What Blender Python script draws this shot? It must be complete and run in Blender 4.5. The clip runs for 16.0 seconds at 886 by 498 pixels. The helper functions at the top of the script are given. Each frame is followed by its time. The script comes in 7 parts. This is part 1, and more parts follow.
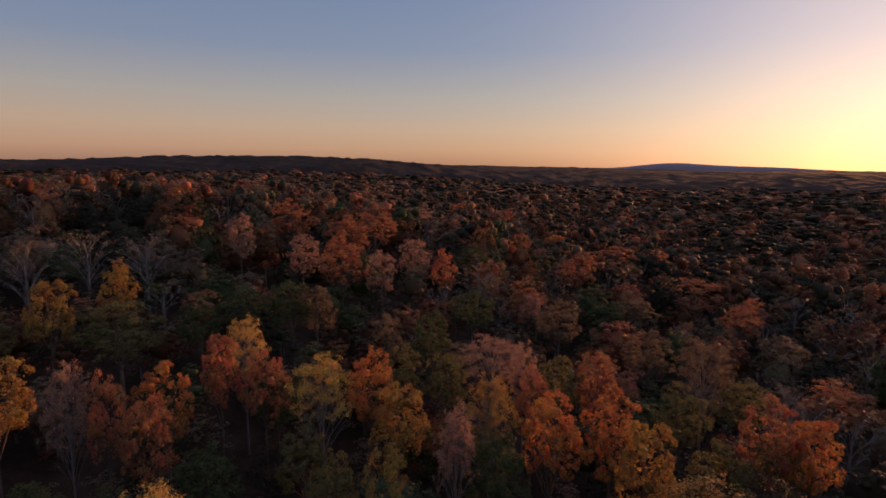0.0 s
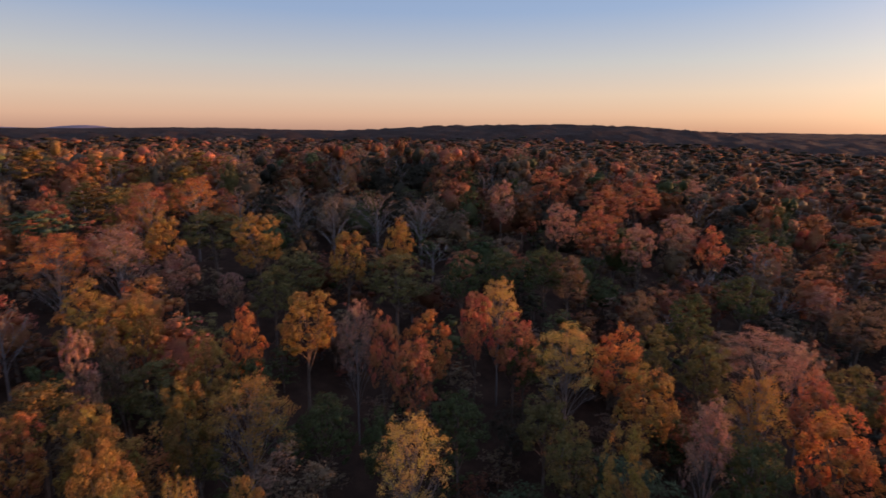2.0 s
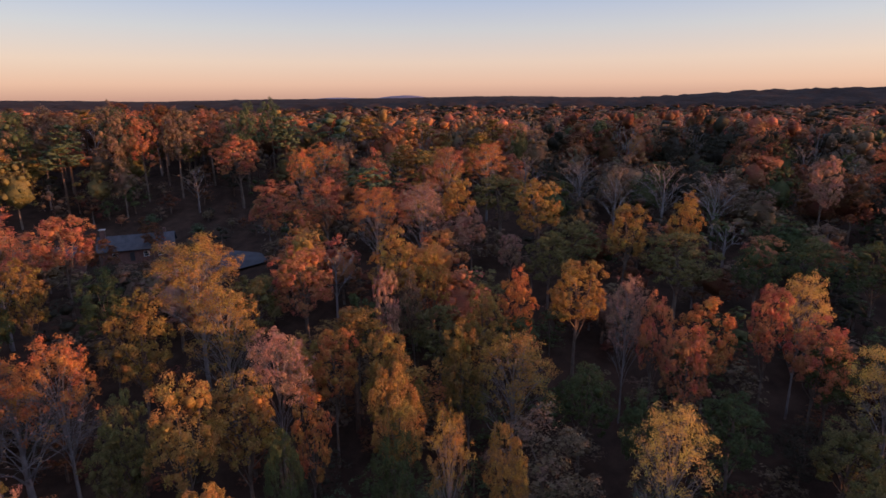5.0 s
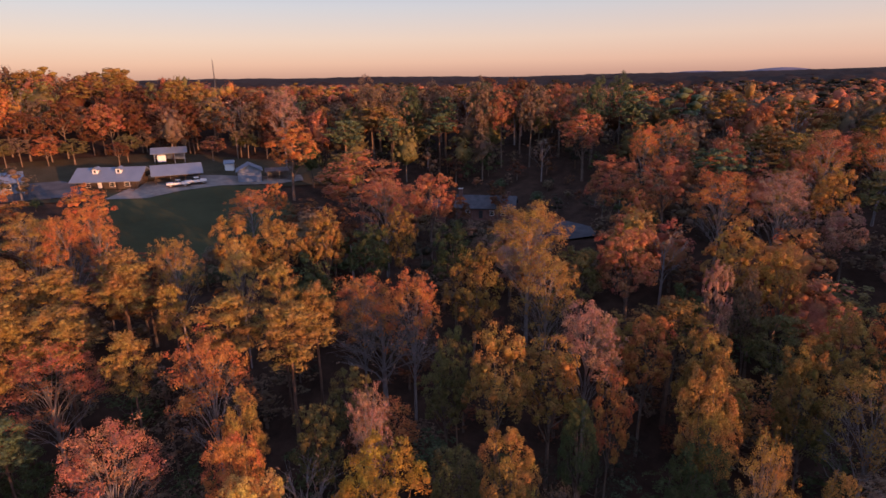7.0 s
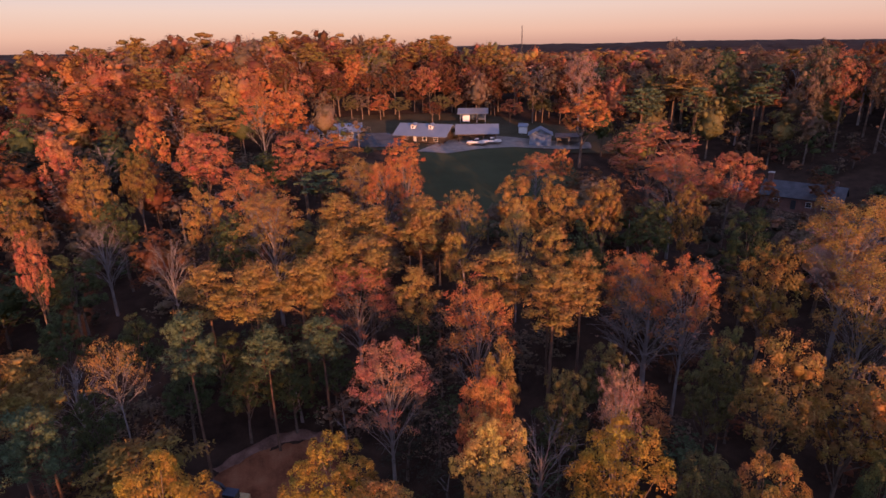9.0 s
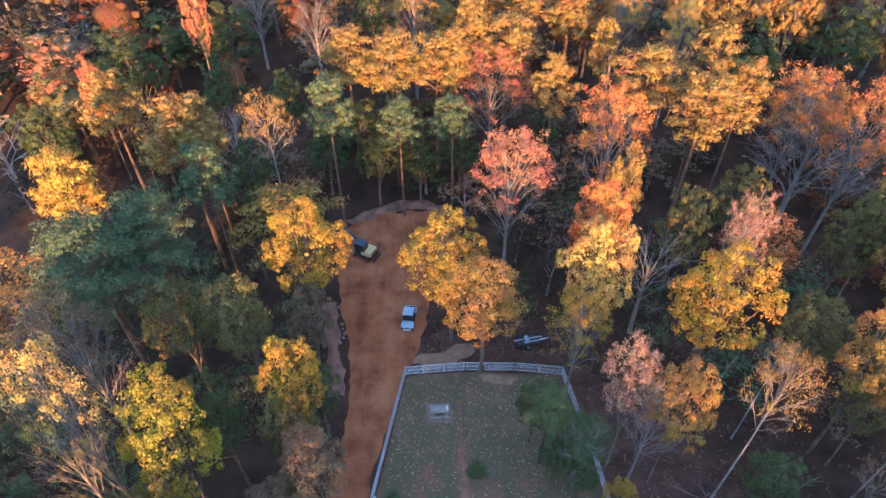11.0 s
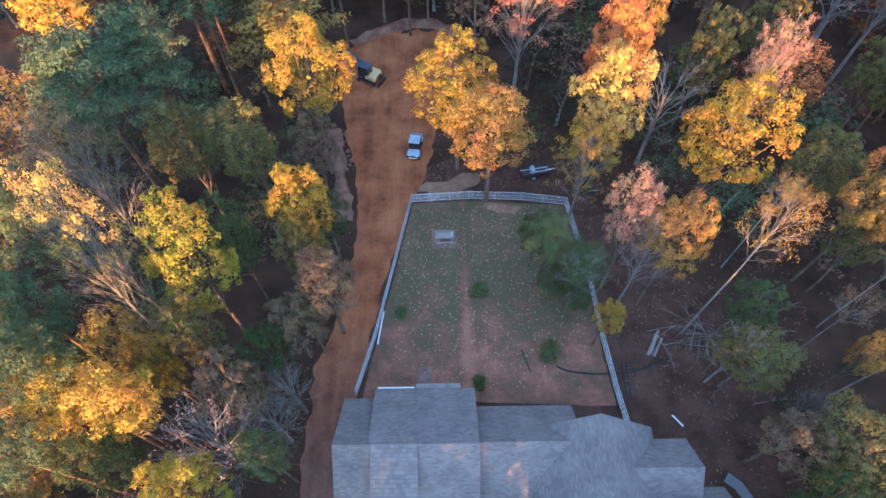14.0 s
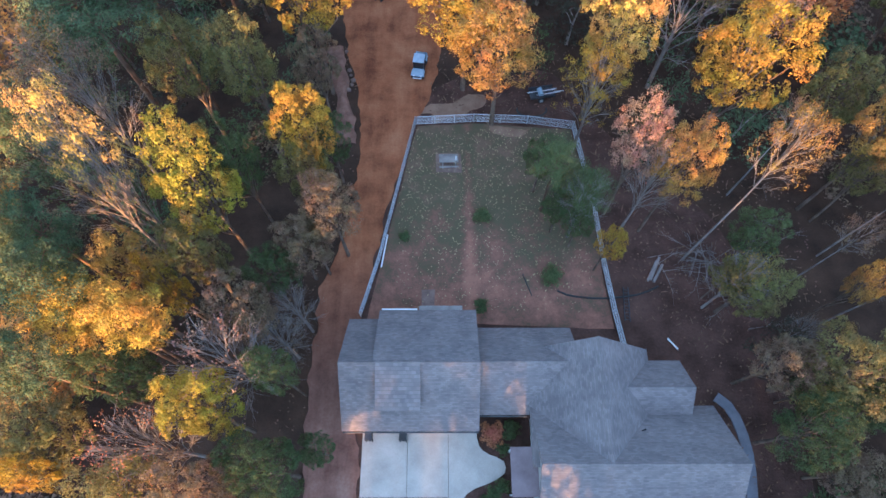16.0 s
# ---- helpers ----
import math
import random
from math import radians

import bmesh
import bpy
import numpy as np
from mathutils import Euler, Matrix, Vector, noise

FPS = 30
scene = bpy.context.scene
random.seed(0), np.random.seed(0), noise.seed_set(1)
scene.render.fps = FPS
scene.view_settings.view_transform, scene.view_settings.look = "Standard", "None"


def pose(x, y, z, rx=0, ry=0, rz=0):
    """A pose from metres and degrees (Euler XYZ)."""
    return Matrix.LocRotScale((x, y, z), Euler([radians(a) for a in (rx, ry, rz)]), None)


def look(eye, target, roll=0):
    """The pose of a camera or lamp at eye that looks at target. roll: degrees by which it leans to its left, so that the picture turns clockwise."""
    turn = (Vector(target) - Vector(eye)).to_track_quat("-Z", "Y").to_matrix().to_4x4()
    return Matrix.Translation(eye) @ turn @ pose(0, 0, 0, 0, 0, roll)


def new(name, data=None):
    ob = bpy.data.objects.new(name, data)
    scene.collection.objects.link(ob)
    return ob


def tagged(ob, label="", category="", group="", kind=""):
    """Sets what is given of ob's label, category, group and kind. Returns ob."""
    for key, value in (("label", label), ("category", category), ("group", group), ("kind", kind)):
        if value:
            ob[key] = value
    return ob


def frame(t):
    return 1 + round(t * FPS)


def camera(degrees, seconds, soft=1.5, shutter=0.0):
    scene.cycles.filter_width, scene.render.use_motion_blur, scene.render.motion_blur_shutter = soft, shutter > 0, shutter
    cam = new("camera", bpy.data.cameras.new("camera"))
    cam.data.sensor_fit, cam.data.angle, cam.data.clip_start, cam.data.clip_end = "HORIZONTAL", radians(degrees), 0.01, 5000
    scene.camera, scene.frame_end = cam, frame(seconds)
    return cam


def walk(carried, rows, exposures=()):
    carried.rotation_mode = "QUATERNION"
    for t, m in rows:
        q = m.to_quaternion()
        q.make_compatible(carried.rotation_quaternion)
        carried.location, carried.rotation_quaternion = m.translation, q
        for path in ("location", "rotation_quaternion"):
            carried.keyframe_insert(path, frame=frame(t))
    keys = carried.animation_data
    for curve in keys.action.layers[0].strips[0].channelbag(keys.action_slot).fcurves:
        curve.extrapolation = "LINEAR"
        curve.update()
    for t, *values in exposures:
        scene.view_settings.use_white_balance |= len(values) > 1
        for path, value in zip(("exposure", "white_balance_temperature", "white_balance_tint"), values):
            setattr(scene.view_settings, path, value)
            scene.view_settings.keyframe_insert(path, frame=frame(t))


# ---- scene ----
cam = camera(76.67, 16.0, soft=1.55, shutter=0.2)
EYE_HEIGHT = 48.0
PATH = [
    (0.0, pose(0, 0, EYE_HEIGHT, 81.45, -0.65, -133.96)),
    (0.5, pose(0, 0, EYE_HEIGHT, 81.37, -0.68, -130.35)),
    (1.0, pose(0, 0, EYE_HEIGHT, 81.56, -0.69, -129.97)),
    (1.5, pose(0, 0, EYE_HEIGHT, 80.63, -0.51, -121.30)),
    (2.0, pose(0, 0, EYE_HEIGHT, 78.12, -0.26, -107.99)),
    (2.5, pose(0, 0, EYE_HEIGHT, 77.07, -0.29, -101.58)),
    (3.0, pose(0, 0, EYE_HEIGHT, 77.06, -0.42, -101.30)),
    (3.5, pose(0, 0, EYE_HEIGHT, 76.84, -0.29, -96.20)),
    (3.7, pose(0, 0, EYE_HEIGHT, 76.44, -0.26, -91.84)),
    (5.8, pose(0, 0, EYE_HEIGHT, 73.95, 0.83, -66.77)),
    (6.0, pose(0, 0, EYE_HEIGHT, 73.53, 0.96, -60.55)),
    (6.5, pose(0, 0, EYE_HEIGHT, 72.96, 1.04, -47.91)),
    (7.0, pose(0, 0, EYE_HEIGHT, 72.97, 0.91, -45.91)),
    (7.5, pose(0, 0, EYE_HEIGHT, 72.20, 1.01, -43.94)),
    (8.0, pose(0, 0, EYE_HEIGHT, 70.87, 1.27, -31.90)),
    (8.5, pose(0, 0, EYE_HEIGHT, 70.32, 1.28, -19.03)),
    (9.0, pose(0, 0, EYE_HEIGHT, 70.28, 1.21, -17.05)),
    (9.5, pose(0, 0, EYE_HEIGHT, 68.43, 1.21, -15.45)),
    (10.0, pose(0, 0, EYE_HEIGHT, 59.71, 1.07, -7.13)),
    (10.2, pose(0, 0, EYE_HEIGHT, 56.74, 0.91, -3.74)),
    (12.3, pose(0, 0, EYE_HEIGHT, 41.07, 0.26, -1.31)),
    (12.5, pose(0, 0, EYE_HEIGHT, 39.48, 0.33, -1.45)),
    (13.0, pose(0, 0, EYE_HEIGHT, 35.21, 0.28, -1.35)),
    (13.5, pose(0, 0, EYE_HEIGHT, 33.20, 0.25, -1.03)),
    (14.0, pose(0, 0, EYE_HEIGHT, 31.61, 0.24, -0.75)),
    (14.5, pose(0, 0, EYE_HEIGHT, 30.40, 0.22, -0.51)),
    (15.0, pose(0, 0, EYE_HEIGHT, 30.24, 0.23, -0.43)),
    (15.5, pose(0, 0, EYE_HEIGHT, 26.59, 0.24, -0.03)),
    (16.0, pose(0, 0, EYE_HEIGHT, 23.90, 0.25, -0.00)),
]
walk(cam, PATH, [(0.0, -0.15, 7200, 29), (1.2, -0.03, 7200, 29), (2.5, 0.68, 6400, 22), (6.0, 0.66, 6350, 28), (8.0, 0.62, 6500, 35), (9.4, 0.58, 6250, 41), (10.2, 1.75, 5850, 16), (12.3, 2.62, 5080, -3), (13.5, 2.64, 5420, -2), (14.8, 2.6, 5480, -2), (16.0, 2.54, 5530, -2)])

# ---- world, sun ----
SUN_DIR = Vector((0.04, -1.0, math.tan(radians(3.7)))).normalized()
world = bpy.data.worlds.new("dusk_sky")
scene.world = world
world.use_nodes = True
wn = world.node_tree
sky = wn.nodes.new("ShaderNodeTexSky")
sky.sky_type = "NISHITA"
sky.sun_disc = False
sky.sun_elevation = radians(3.0)
sky.sun_rotation = radians(178.0)
sky.altitude = 250
sky.air_density = 0.95
sky.dust_density = 0.6
sky.ozone_density = 2.0
# dusk gradient of the upper air: peach along the horizon, blue above, over the sky's own glow round the sun
to_sky = wn.nodes.new("ShaderNodeTexCoord")
split = wn.nodes.new("ShaderNodeSeparateXYZ")
wn.links.new(to_sky.outputs["Generated"], split.inputs[0])
dusk = wn.nodes.new("ShaderNodeValToRGB")
wn.links.new(split.outputs["Z"], dusk.inputs["Fac"])
DUSK = [(0.0, (0.56, 0.345, 0.275)), (0.025, (0.80, 0.52, 0.385)), (0.06, (0.83, 0.64, 0.485)), (0.11, (0.64, 0.65, 0.60)),
        (0.19, (0.335, 0.49, 0.70)), (0.32, (0.235, 0.40, 0.68)), (0.55, (0.36, 0.47, 0.74)), (1.0, (0.38, 0.49, 0.76))]
tones = dusk.color_ramp.elements
tones[0].position, tones[0].color = DUSK[0][0], (*DUSK[0][1], 1)
tones[1].position, tones[1].color = DUSK[-1][0], (*DUSK[-1][1], 1)
for place, tone in DUSK[1:-1]:
    tones.new(place).color = (*tone, 1)
wn.links.new(sky.outputs[0], wn.nodes["Background"].inputs[0])
wn.nodes["Background"].inputs[1].default_value = 0.052
upper = wn.nodes.new("ShaderNodeBackground")
wn.links.new(dusk.outputs[0], upper.inputs[0])
# high overhead the air is brighter on the sun's side
aloft = wn.nodes.new("ShaderNodeMapRange")
aloft.inputs["From Min"].default_value, aloft.inputs["From Max"].default_value = 0.28, 0.65
aloft.inputs["To Max"].default_value = -0.40
wn.links.new(split.outputs["Z"], aloft.inputs["Value"])
sunward = wn.nodes.new("ShaderNodeMath")
sunward.operation = "MULTIPLY_ADD"
wn.links.new(aloft.outputs[0], sunward.inputs[0])
wn.links.new(split.outputs["Y"], sunward.inputs[1])
sunward.inputs[2].default_value = 0.50
wn.links.new(sunward.outputs[0], upper.inputs[1])
# pale aureole of the thin haze round the low sun
towards = wn.nodes.new("ShaderNodeVectorMath")
towards.operation = "DOT_PRODUCT"
wn.links.new(to_sky.outputs["Generated"], towards.inputs[0])
towards.inputs[1].default_value = SUN_DIR
fall = wn.nodes.new("ShaderNodeMath")
fall.operation = "POWER"
fall.use_clamp = True
wn.links.new(towards.outputs["Value"], fall.inputs[0])
fall.inputs[1].default_value = 11.0
gleam = wn.nodes.new("ShaderNodeMath")
gleam.operation = "MULTIPLY"
wn.links.new(fall.outputs[0], gleam.inputs[0])
gleam.inputs[1].default_value = 0.48
aureole = wn.nodes.new("ShaderNodeBackground")
aureole.inputs[0].default_value = (1.0, 0.80, 0.60, 1)
wn.links.new(gleam.outputs[0], aureole.inputs[1])
glow = wn.nodes.new("ShaderNodeAddShader")
wn.links.new(upper.outputs[0], glow.inputs[0])
wn.links.new(aureole.outputs[0], glow.inputs[1])
both = wn.nodes.new("ShaderNodeAddShader")
wn.links.new(wn.nodes["Background"].outputs[0], both.inputs[0])
wn.links.new(glow.outputs[0], both.inputs[1])
wn.links.new(both.outputs[0], wn.nodes["World Output"].inputs["Surface"])
sun = new("sun", bpy.data.lights.new("sun", "SUN"))
sun.data.energy = 4.8
sun.data.angle = radians(0.6)
sun.data.color = (1.0, 0.45, 0.175)
sun.matrix_world = look((0, 0, 0), -SUN_DIR)

# ---- materials ----


def material(name):
    m = bpy.data.materials.new(name)
    m.use_nodes = True
    n = m.node_tree.nodes
    return m, n, m.node_tree.links, n["Principled BSDF"]


def noise_node(n, l, scale, detail=4.0, coords=None, rough=0.6):
    t = n.new("ShaderNodeTexNoise")
    t.inputs["Scale"].default_value = scale
    t.inputs["Detail"].default_value = detail
    t.inputs["Roughness"].default_value = rough
    if coords is not None:
        l.new(coords, t.inputs["Vector"])
    return t


def ramp(n, l, fac, stops):
    r = n.new("ShaderNodeValToRGB")
    e = r.color_ramp.elements
    e[0].position, e[0].color = stops[0][0], (*stops[0][1], 1)
    e[1].position, e[1].color = stops[-1][0], (*stops[-1][1], 1)
    for p, c in stops[1:-1]:
        x = e.new(p)
        x.color = (*c, 1)
    l.new(fac, r.inputs["Fac"])
    return r


def bump(n, l, bsdf, height, strength, distance):
    b = n.new("ShaderNodeBump")
    b.inputs["Strength"].default_value = strength
    b.inputs["Distance"].default_value = distance
    l.new(height, b.inputs["Height"])
    l.new(b.outputs["Normal"], bsdf.inputs["Normal"])


def position(n):
    return n.new("ShaderNodeNewGeometry").outputs["Position"]


def surface(name, dark, light, scale, rough=0.9, grain=30.0, relief=0.3, depth=0.02, metal=0.0, local=False):
    """A worn surface with blotches at one scale and grain at a finer one."""
    m, n, l, b = material(name)
    co = n.new("ShaderNodeTexCoord").outputs["Object"] if local else position(n)
    big = noise_node(n, l, scale, 5, co)
    fine = noise_node(n, l, grain, 3, co)
    mixed = n.new("ShaderNodeMath")
    mixed.operation = "MULTIPLY_ADD"
    l.new(fine.outputs["Fac"], mixed.inputs[0])
    mixed.inputs[1].default_value = 0.35
    l.new(big.outputs["Fac"], mixed.inputs[2])
    c = ramp(n, l, mixed.outputs[0], [(0.38, dark), (0.95, light)])
    l.new(c.outputs["Color"], b.inputs["Base Color"])
    b.inputs["Roughness"].default_value = rough
    if rough >= 0.9:
        b.inputs["Specular IOR Level"].default_value = 0.08
    b.inputs["Metallic"].default_value = metal
    bump(n, l, b, fine.outputs["Fac"], relief, depth)
    return m


def leaf_material(name, colour=None, through_light=0.38):
    """Leaves: hue shifts from leaf to leaf and from bough to bough; thin enough to glow against the sun."""
    m, n, l, b = material(name)
    if colour is None:
        base = n.new("ShaderNodeObjectInfo").outputs["Color"]
    else:
        rgb = n.new("ShaderNodeRGB")
        rgb.outputs[0].default_value = (*colour, 1)
        base = rgb.outputs[0]
    geo = n.new("ShaderNodeNewGeometry")
    blot = noise_node(n, l, 0.16 if colour else 0.45, 2, geo.outputs["Position"])
    hsv = n.new("ShaderNodeHueSaturation")
    hue = n.new("ShaderNodeMapRange")
    hue.inputs["From Min"].default_value, hue.inputs["From Max"].default_value = 0.3, 0.7
    hue.inputs["To Min"].default_value, hue.inputs["To Max"].default_value = 0.47, 0.53
    l.new(blot.outputs["Fac"], hue.inputs["Value"])
    val = n.new("ShaderNodeMapRange")
    val.inputs["To Min"].default_value, val.inputs["To Max"].default_value = 0.55, 1.45
    fine = noise_node(n, l, 3.2, 3, geo.outputs["Position"], 0.7)
    mixed = n.new("ShaderNodeMath")
    mixed.operation = "MULTIPLY_ADD"
    l.new(fine.outputs["Fac"], mixed.inputs[0])
    mixed.inputs[1].default_value = 1.6
    half = n.new("ShaderNodeMath")
    half.operation = "MULTIPLY_ADD"
    l.new(geo.outputs["Random Per Island"], half.inputs[0])
    half.inputs[1].default_value = 0.6
    half.inputs[2].default_value = -0.6
    l.new(half.outputs[0], mixed.inputs[2])
    l.new(mixed.outputs[0], val.inputs["Value"])
    sprays = noise_node(n, l, 1.0, 4, geo.outputs["Position"], 0.7)
    relief = n.new("ShaderNodeMath")
    relief.operation = "MULTIPLY_ADD"
    l.new(sprays.outputs["Fac"], relief.inputs[0])
    relief.inputs[1].default_value = 2.0
    l.new(fine.outputs["Fac"], relief.inputs[2])
    bump(n, l, b, relief.outputs[0], 1.0, 0.16)
    l.new(hue.outputs[0], hsv.inputs["Hue"])
    l.new(val.outputs[0], hsv.inputs["Value"])
    l.new(base, hsv.inputs["Color"])
    l.new(hsv.outputs[0], b.inputs["Base Color"])
    b.inputs["Roughness"].default_value = 0.75
    b.inputs["Specular IOR Level"].default_value = 0.15
    tr = n.new("ShaderNodeBsdfTranslucent")
    l.new(hsv.outputs[0], tr.inputs["Color"])
    mx = n.new("ShaderNodeMixShader")
    mx.inputs[0].default_value = through_light
    l.new(b.outputs[0], mx.inputs[1])
    l.new(tr.outputs[0], mx.inputs[2])
    l.new(mx.outputs[0], n["Material Output"].inputs["Surface"])
    return m


GREEN, OLIVE, PINE = (0.096, 0.118, 0.048), (0.195, 0.170, 0.066), (0.098, 0.132, 0.066)
# LIME and AMBER hold the low sun's gold as leaf colour
LIME, AMBER = (0.36, 0.29, 0.05), (0.275, 0.178, 0.055)
YELLOW, GOLD, ORANGE = (0.55, 0.38, 0.115), (0.385, 0.235, 0.072), (0.53, 0.225, 0.078)
RUST, RED, PINK, BROWN = (0.43, 0.185, 0.095), (0.52, 0.205, 0.105), (0.43, 0.25, 0.175), (0.22, 0.155, 0.098)
# DEEP: dark conifers, and foliage in shade painted as leaf colour
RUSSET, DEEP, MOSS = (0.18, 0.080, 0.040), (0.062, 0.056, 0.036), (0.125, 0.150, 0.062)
# HONEY serves yellow leaves and, on pines, the gold of sunlight
HONEY, SALMON = (0.40, 0.265, 0.050), (0.47, 0.215, 0.130)
PALETTE = [GREEN, OLIVE, PINE, YELLOW, GOLD, ORANGE, RUST, RED, PINK, BROWN, LIME, AMBER, RUSSET, DEEP, MOSS, HONEY, SALMON]
NAMES = ["green", "olive", "pine-green", "yellow", "gold", "orange", "rust", "red", "pink", "brown", "lime-yellow", "sun-gilded green", "russet", "dark green", "mid-green", "honey-yellow", "salmon-red"]

LEAF = leaf_material("tree_leaves")
NEEDLE = leaf_material("pine_needles", None, 0.12)
WOODS = [leaf_material("woods_" + a, tuple(0.9 * k for k in c), 0.12 if a == "pine-green" else 0.28) for a, c in zip(NAMES, PALETTE)]
BARK = surface("grey_brown_bark", (0.07, 0.05, 0.04), (0.24, 0.18, 0.14), 1.2, 0.9, 14, 0.5, 0.03)
PALE_BARK = surface("pale_grey_bark", (0.12, 0.10, 0.092), (0.31, 0.27, 0.25), 0.9, 0.85, 12, 0.4, 0.02)
PINE_BARK = surface("red_brown_pine_bark", (0.07, 0.045, 0.035), (0.21, 0.13, 0.09), 1.0, 0.9, 10, 0.6, 0.04)
# litter tone lowered to stand in for deep shade under the crowns
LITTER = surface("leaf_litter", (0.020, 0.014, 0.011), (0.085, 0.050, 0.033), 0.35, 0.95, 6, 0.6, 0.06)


def clay_material():
    """Red clay, drawn out in ruts along the way; near the house trodden to a duller, greyer earth."""
    m, n, l, b = material("red_clay")
    p = position(n)
    stretch = n.new("ShaderNodeMapping")
    stretch.inputs["Scale"].default_value = (0.9, 0.10, 1.0)
    l.new(p, stretch.inputs["Vector"])
    rut = noise_node(n, l, 1.0, 4, stretch.outputs[0])
    blot = noise_node(n, l, 0.3, 5, p)
    fine = noise_node(n, l, 5.0, 4, p, 0.7)
    mixed = n.new("ShaderNodeMath")
    mixed.operation = "MULTIPLY_ADD"
    l.new(rut.outputs["Fac"], mixed.inputs[0])
    mixed.inputs[1].default_value = 0.42
    l.new(blot.outputs["Fac"], mixed.inputs[2])
    more = n.new("ShaderNodeMath")
    more.operation = "MULTIPLY_ADD"
    l.new(fine.outputs["Fac"], more.inputs[0])
    more.inputs[1].default_value = 0.35
    l.new(mixed.outputs[0], more.inputs[2])
    half = n.new("ShaderNodeMath")
    half.operation = "MULTIPLY"
    half.inputs[1].default_value = 0.5
    l.new(more.outputs[0], half.inputs[0])
    red = ramp(n, l, half.outputs[0], [(0.34, (0.135, 0.048, 0.025)), (0.45, (0.265, 0.100, 0.047)), (0.60, (0.38, 0.172, 0.090))])
    dull = ramp(n, l, half.outputs[0], [(0.34, (0.11, 0.052, 0.038)), (0.47, (0.20, 0.105, 0.077)), (0.62, (0.30, 0.185, 0.14))])
    xyz = n.new("ShaderNodeSeparateXYZ")
    l.new(p, xyz.inputs[0])
    north = n.new("ShaderNodeMapRange")
    north.inputs["From Min"].default_value, north.inputs["From Max"].default_value = 9.0, 22.0
    l.new(xyz.outputs["Y"], north.inputs["Value"])
    mx = n.new("ShaderNodeMix")
    mx.data_type = "RGBA"
    l.new(north.outputs[0], mx.inputs[0])
    l.new(dull.outputs["Color"], mx.inputs[6])
    l.new(red.outputs["Color"], mx.inputs[7])
    l.new(mx.outputs[2], b.inputs["Base Color"])
    b.inputs["Roughness"].default_value = 0.95
    b.inputs["Specular IOR Level"].default_value = 0.08
    bump(n, l, b, more.outputs[0], 0.5, 0.06)
    return m


CLAY = clay_material()
CONCRETE = surface("pale_concrete", (0.30, 0.265, 0.225), (0.50, 0.445, 0.385), 0.5, 0.85, 9, 0.2, 0.01)

# ---- mesh helpers ----


class Soup:
    """Collects points, faces and material numbers for one mesh."""

    def __init__(self):
        self.v, self.f, self.m, self.n = [], [], [], 0

    def add(self, pts, faces, slot=0):
        pts = np.asarray(pts, dtype=np.float64).reshape(-1, 3)
        faces = np.asarray(faces, dtype=np.int64)
        self.v.append(pts)
        self.f.append(faces + self.n)
        self.m.append(np.full(len(faces), slot, dtype=np.int32))
        self.n += len(pts)

    def mesh(self, name, materials, smooth=False):
        me = bpy.data.meshes.new(name)
        v = np.concatenate(self.v)
        loops = np.concatenate([a.ravel() for a in self.f])
        counts = np.concatenate([np.full(len(a), a.shape[1]) for a in self.f])
        me.vertices.add(len(v))
        me.vertices.foreach_set("co", v.ravel())
        me.loops.add(len(loops))
        me.loops.foreach_set("vertex_index", loops.astype(np.int32))
        me.polygons.add(len(counts))
        me.polygons.foreach_set("loop_start", np.concatenate([[0], np.cumsum(counts)[:-1]]).astype(np.int32))
        me.polygons.foreach_set("loop_total", counts.astype(np.int32))
        me.polygons.foreach_set("material_index", np.concatenate(self.m))
        me.polygons.foreach_set("use_smooth", (counts == 3) | smooth)
        for mat in materials:
            me.materials.append(mat)
        me.update(calc_edges=True)
        me.validate()
        return me


def tube(soup, pts, radii, sides=6, slot=0):
    """A tapered tube along a line of points."""
    pts = np.asarray(pts, dtype=float)
    ring = []
    for i, p in enumerate(pts):
        d = pts[min(i + 1, len(pts) - 1)] - pts[max(i - 1, 0)]
        d = d / (np.linalg.norm(d) + 1e-9)
        a = np.cross(d, (0.31, 0.2, 0.93) if abs(d[2]) < 0.9 else (1, 0, 0))
        a /= np.linalg.norm(a) + 1e-9
        b = np.cross(d, a)
        t = np.arange(sides) * 2 * np.pi / sides
        ring.append(p + radii[i] * (np.cos(t)[:, None] * a + np.sin(t)[:, None] * b))
    faces = []
    for i in range(len(pts) - 1):
        for j in range(sides):
            k = (j + 1) % sides
            faces.append((i * sides + j, i * sides + k, (i + 1) * sides + k, (i + 1) * sides + j))
    soup.add(np.concatenate(ring), faces, slot)


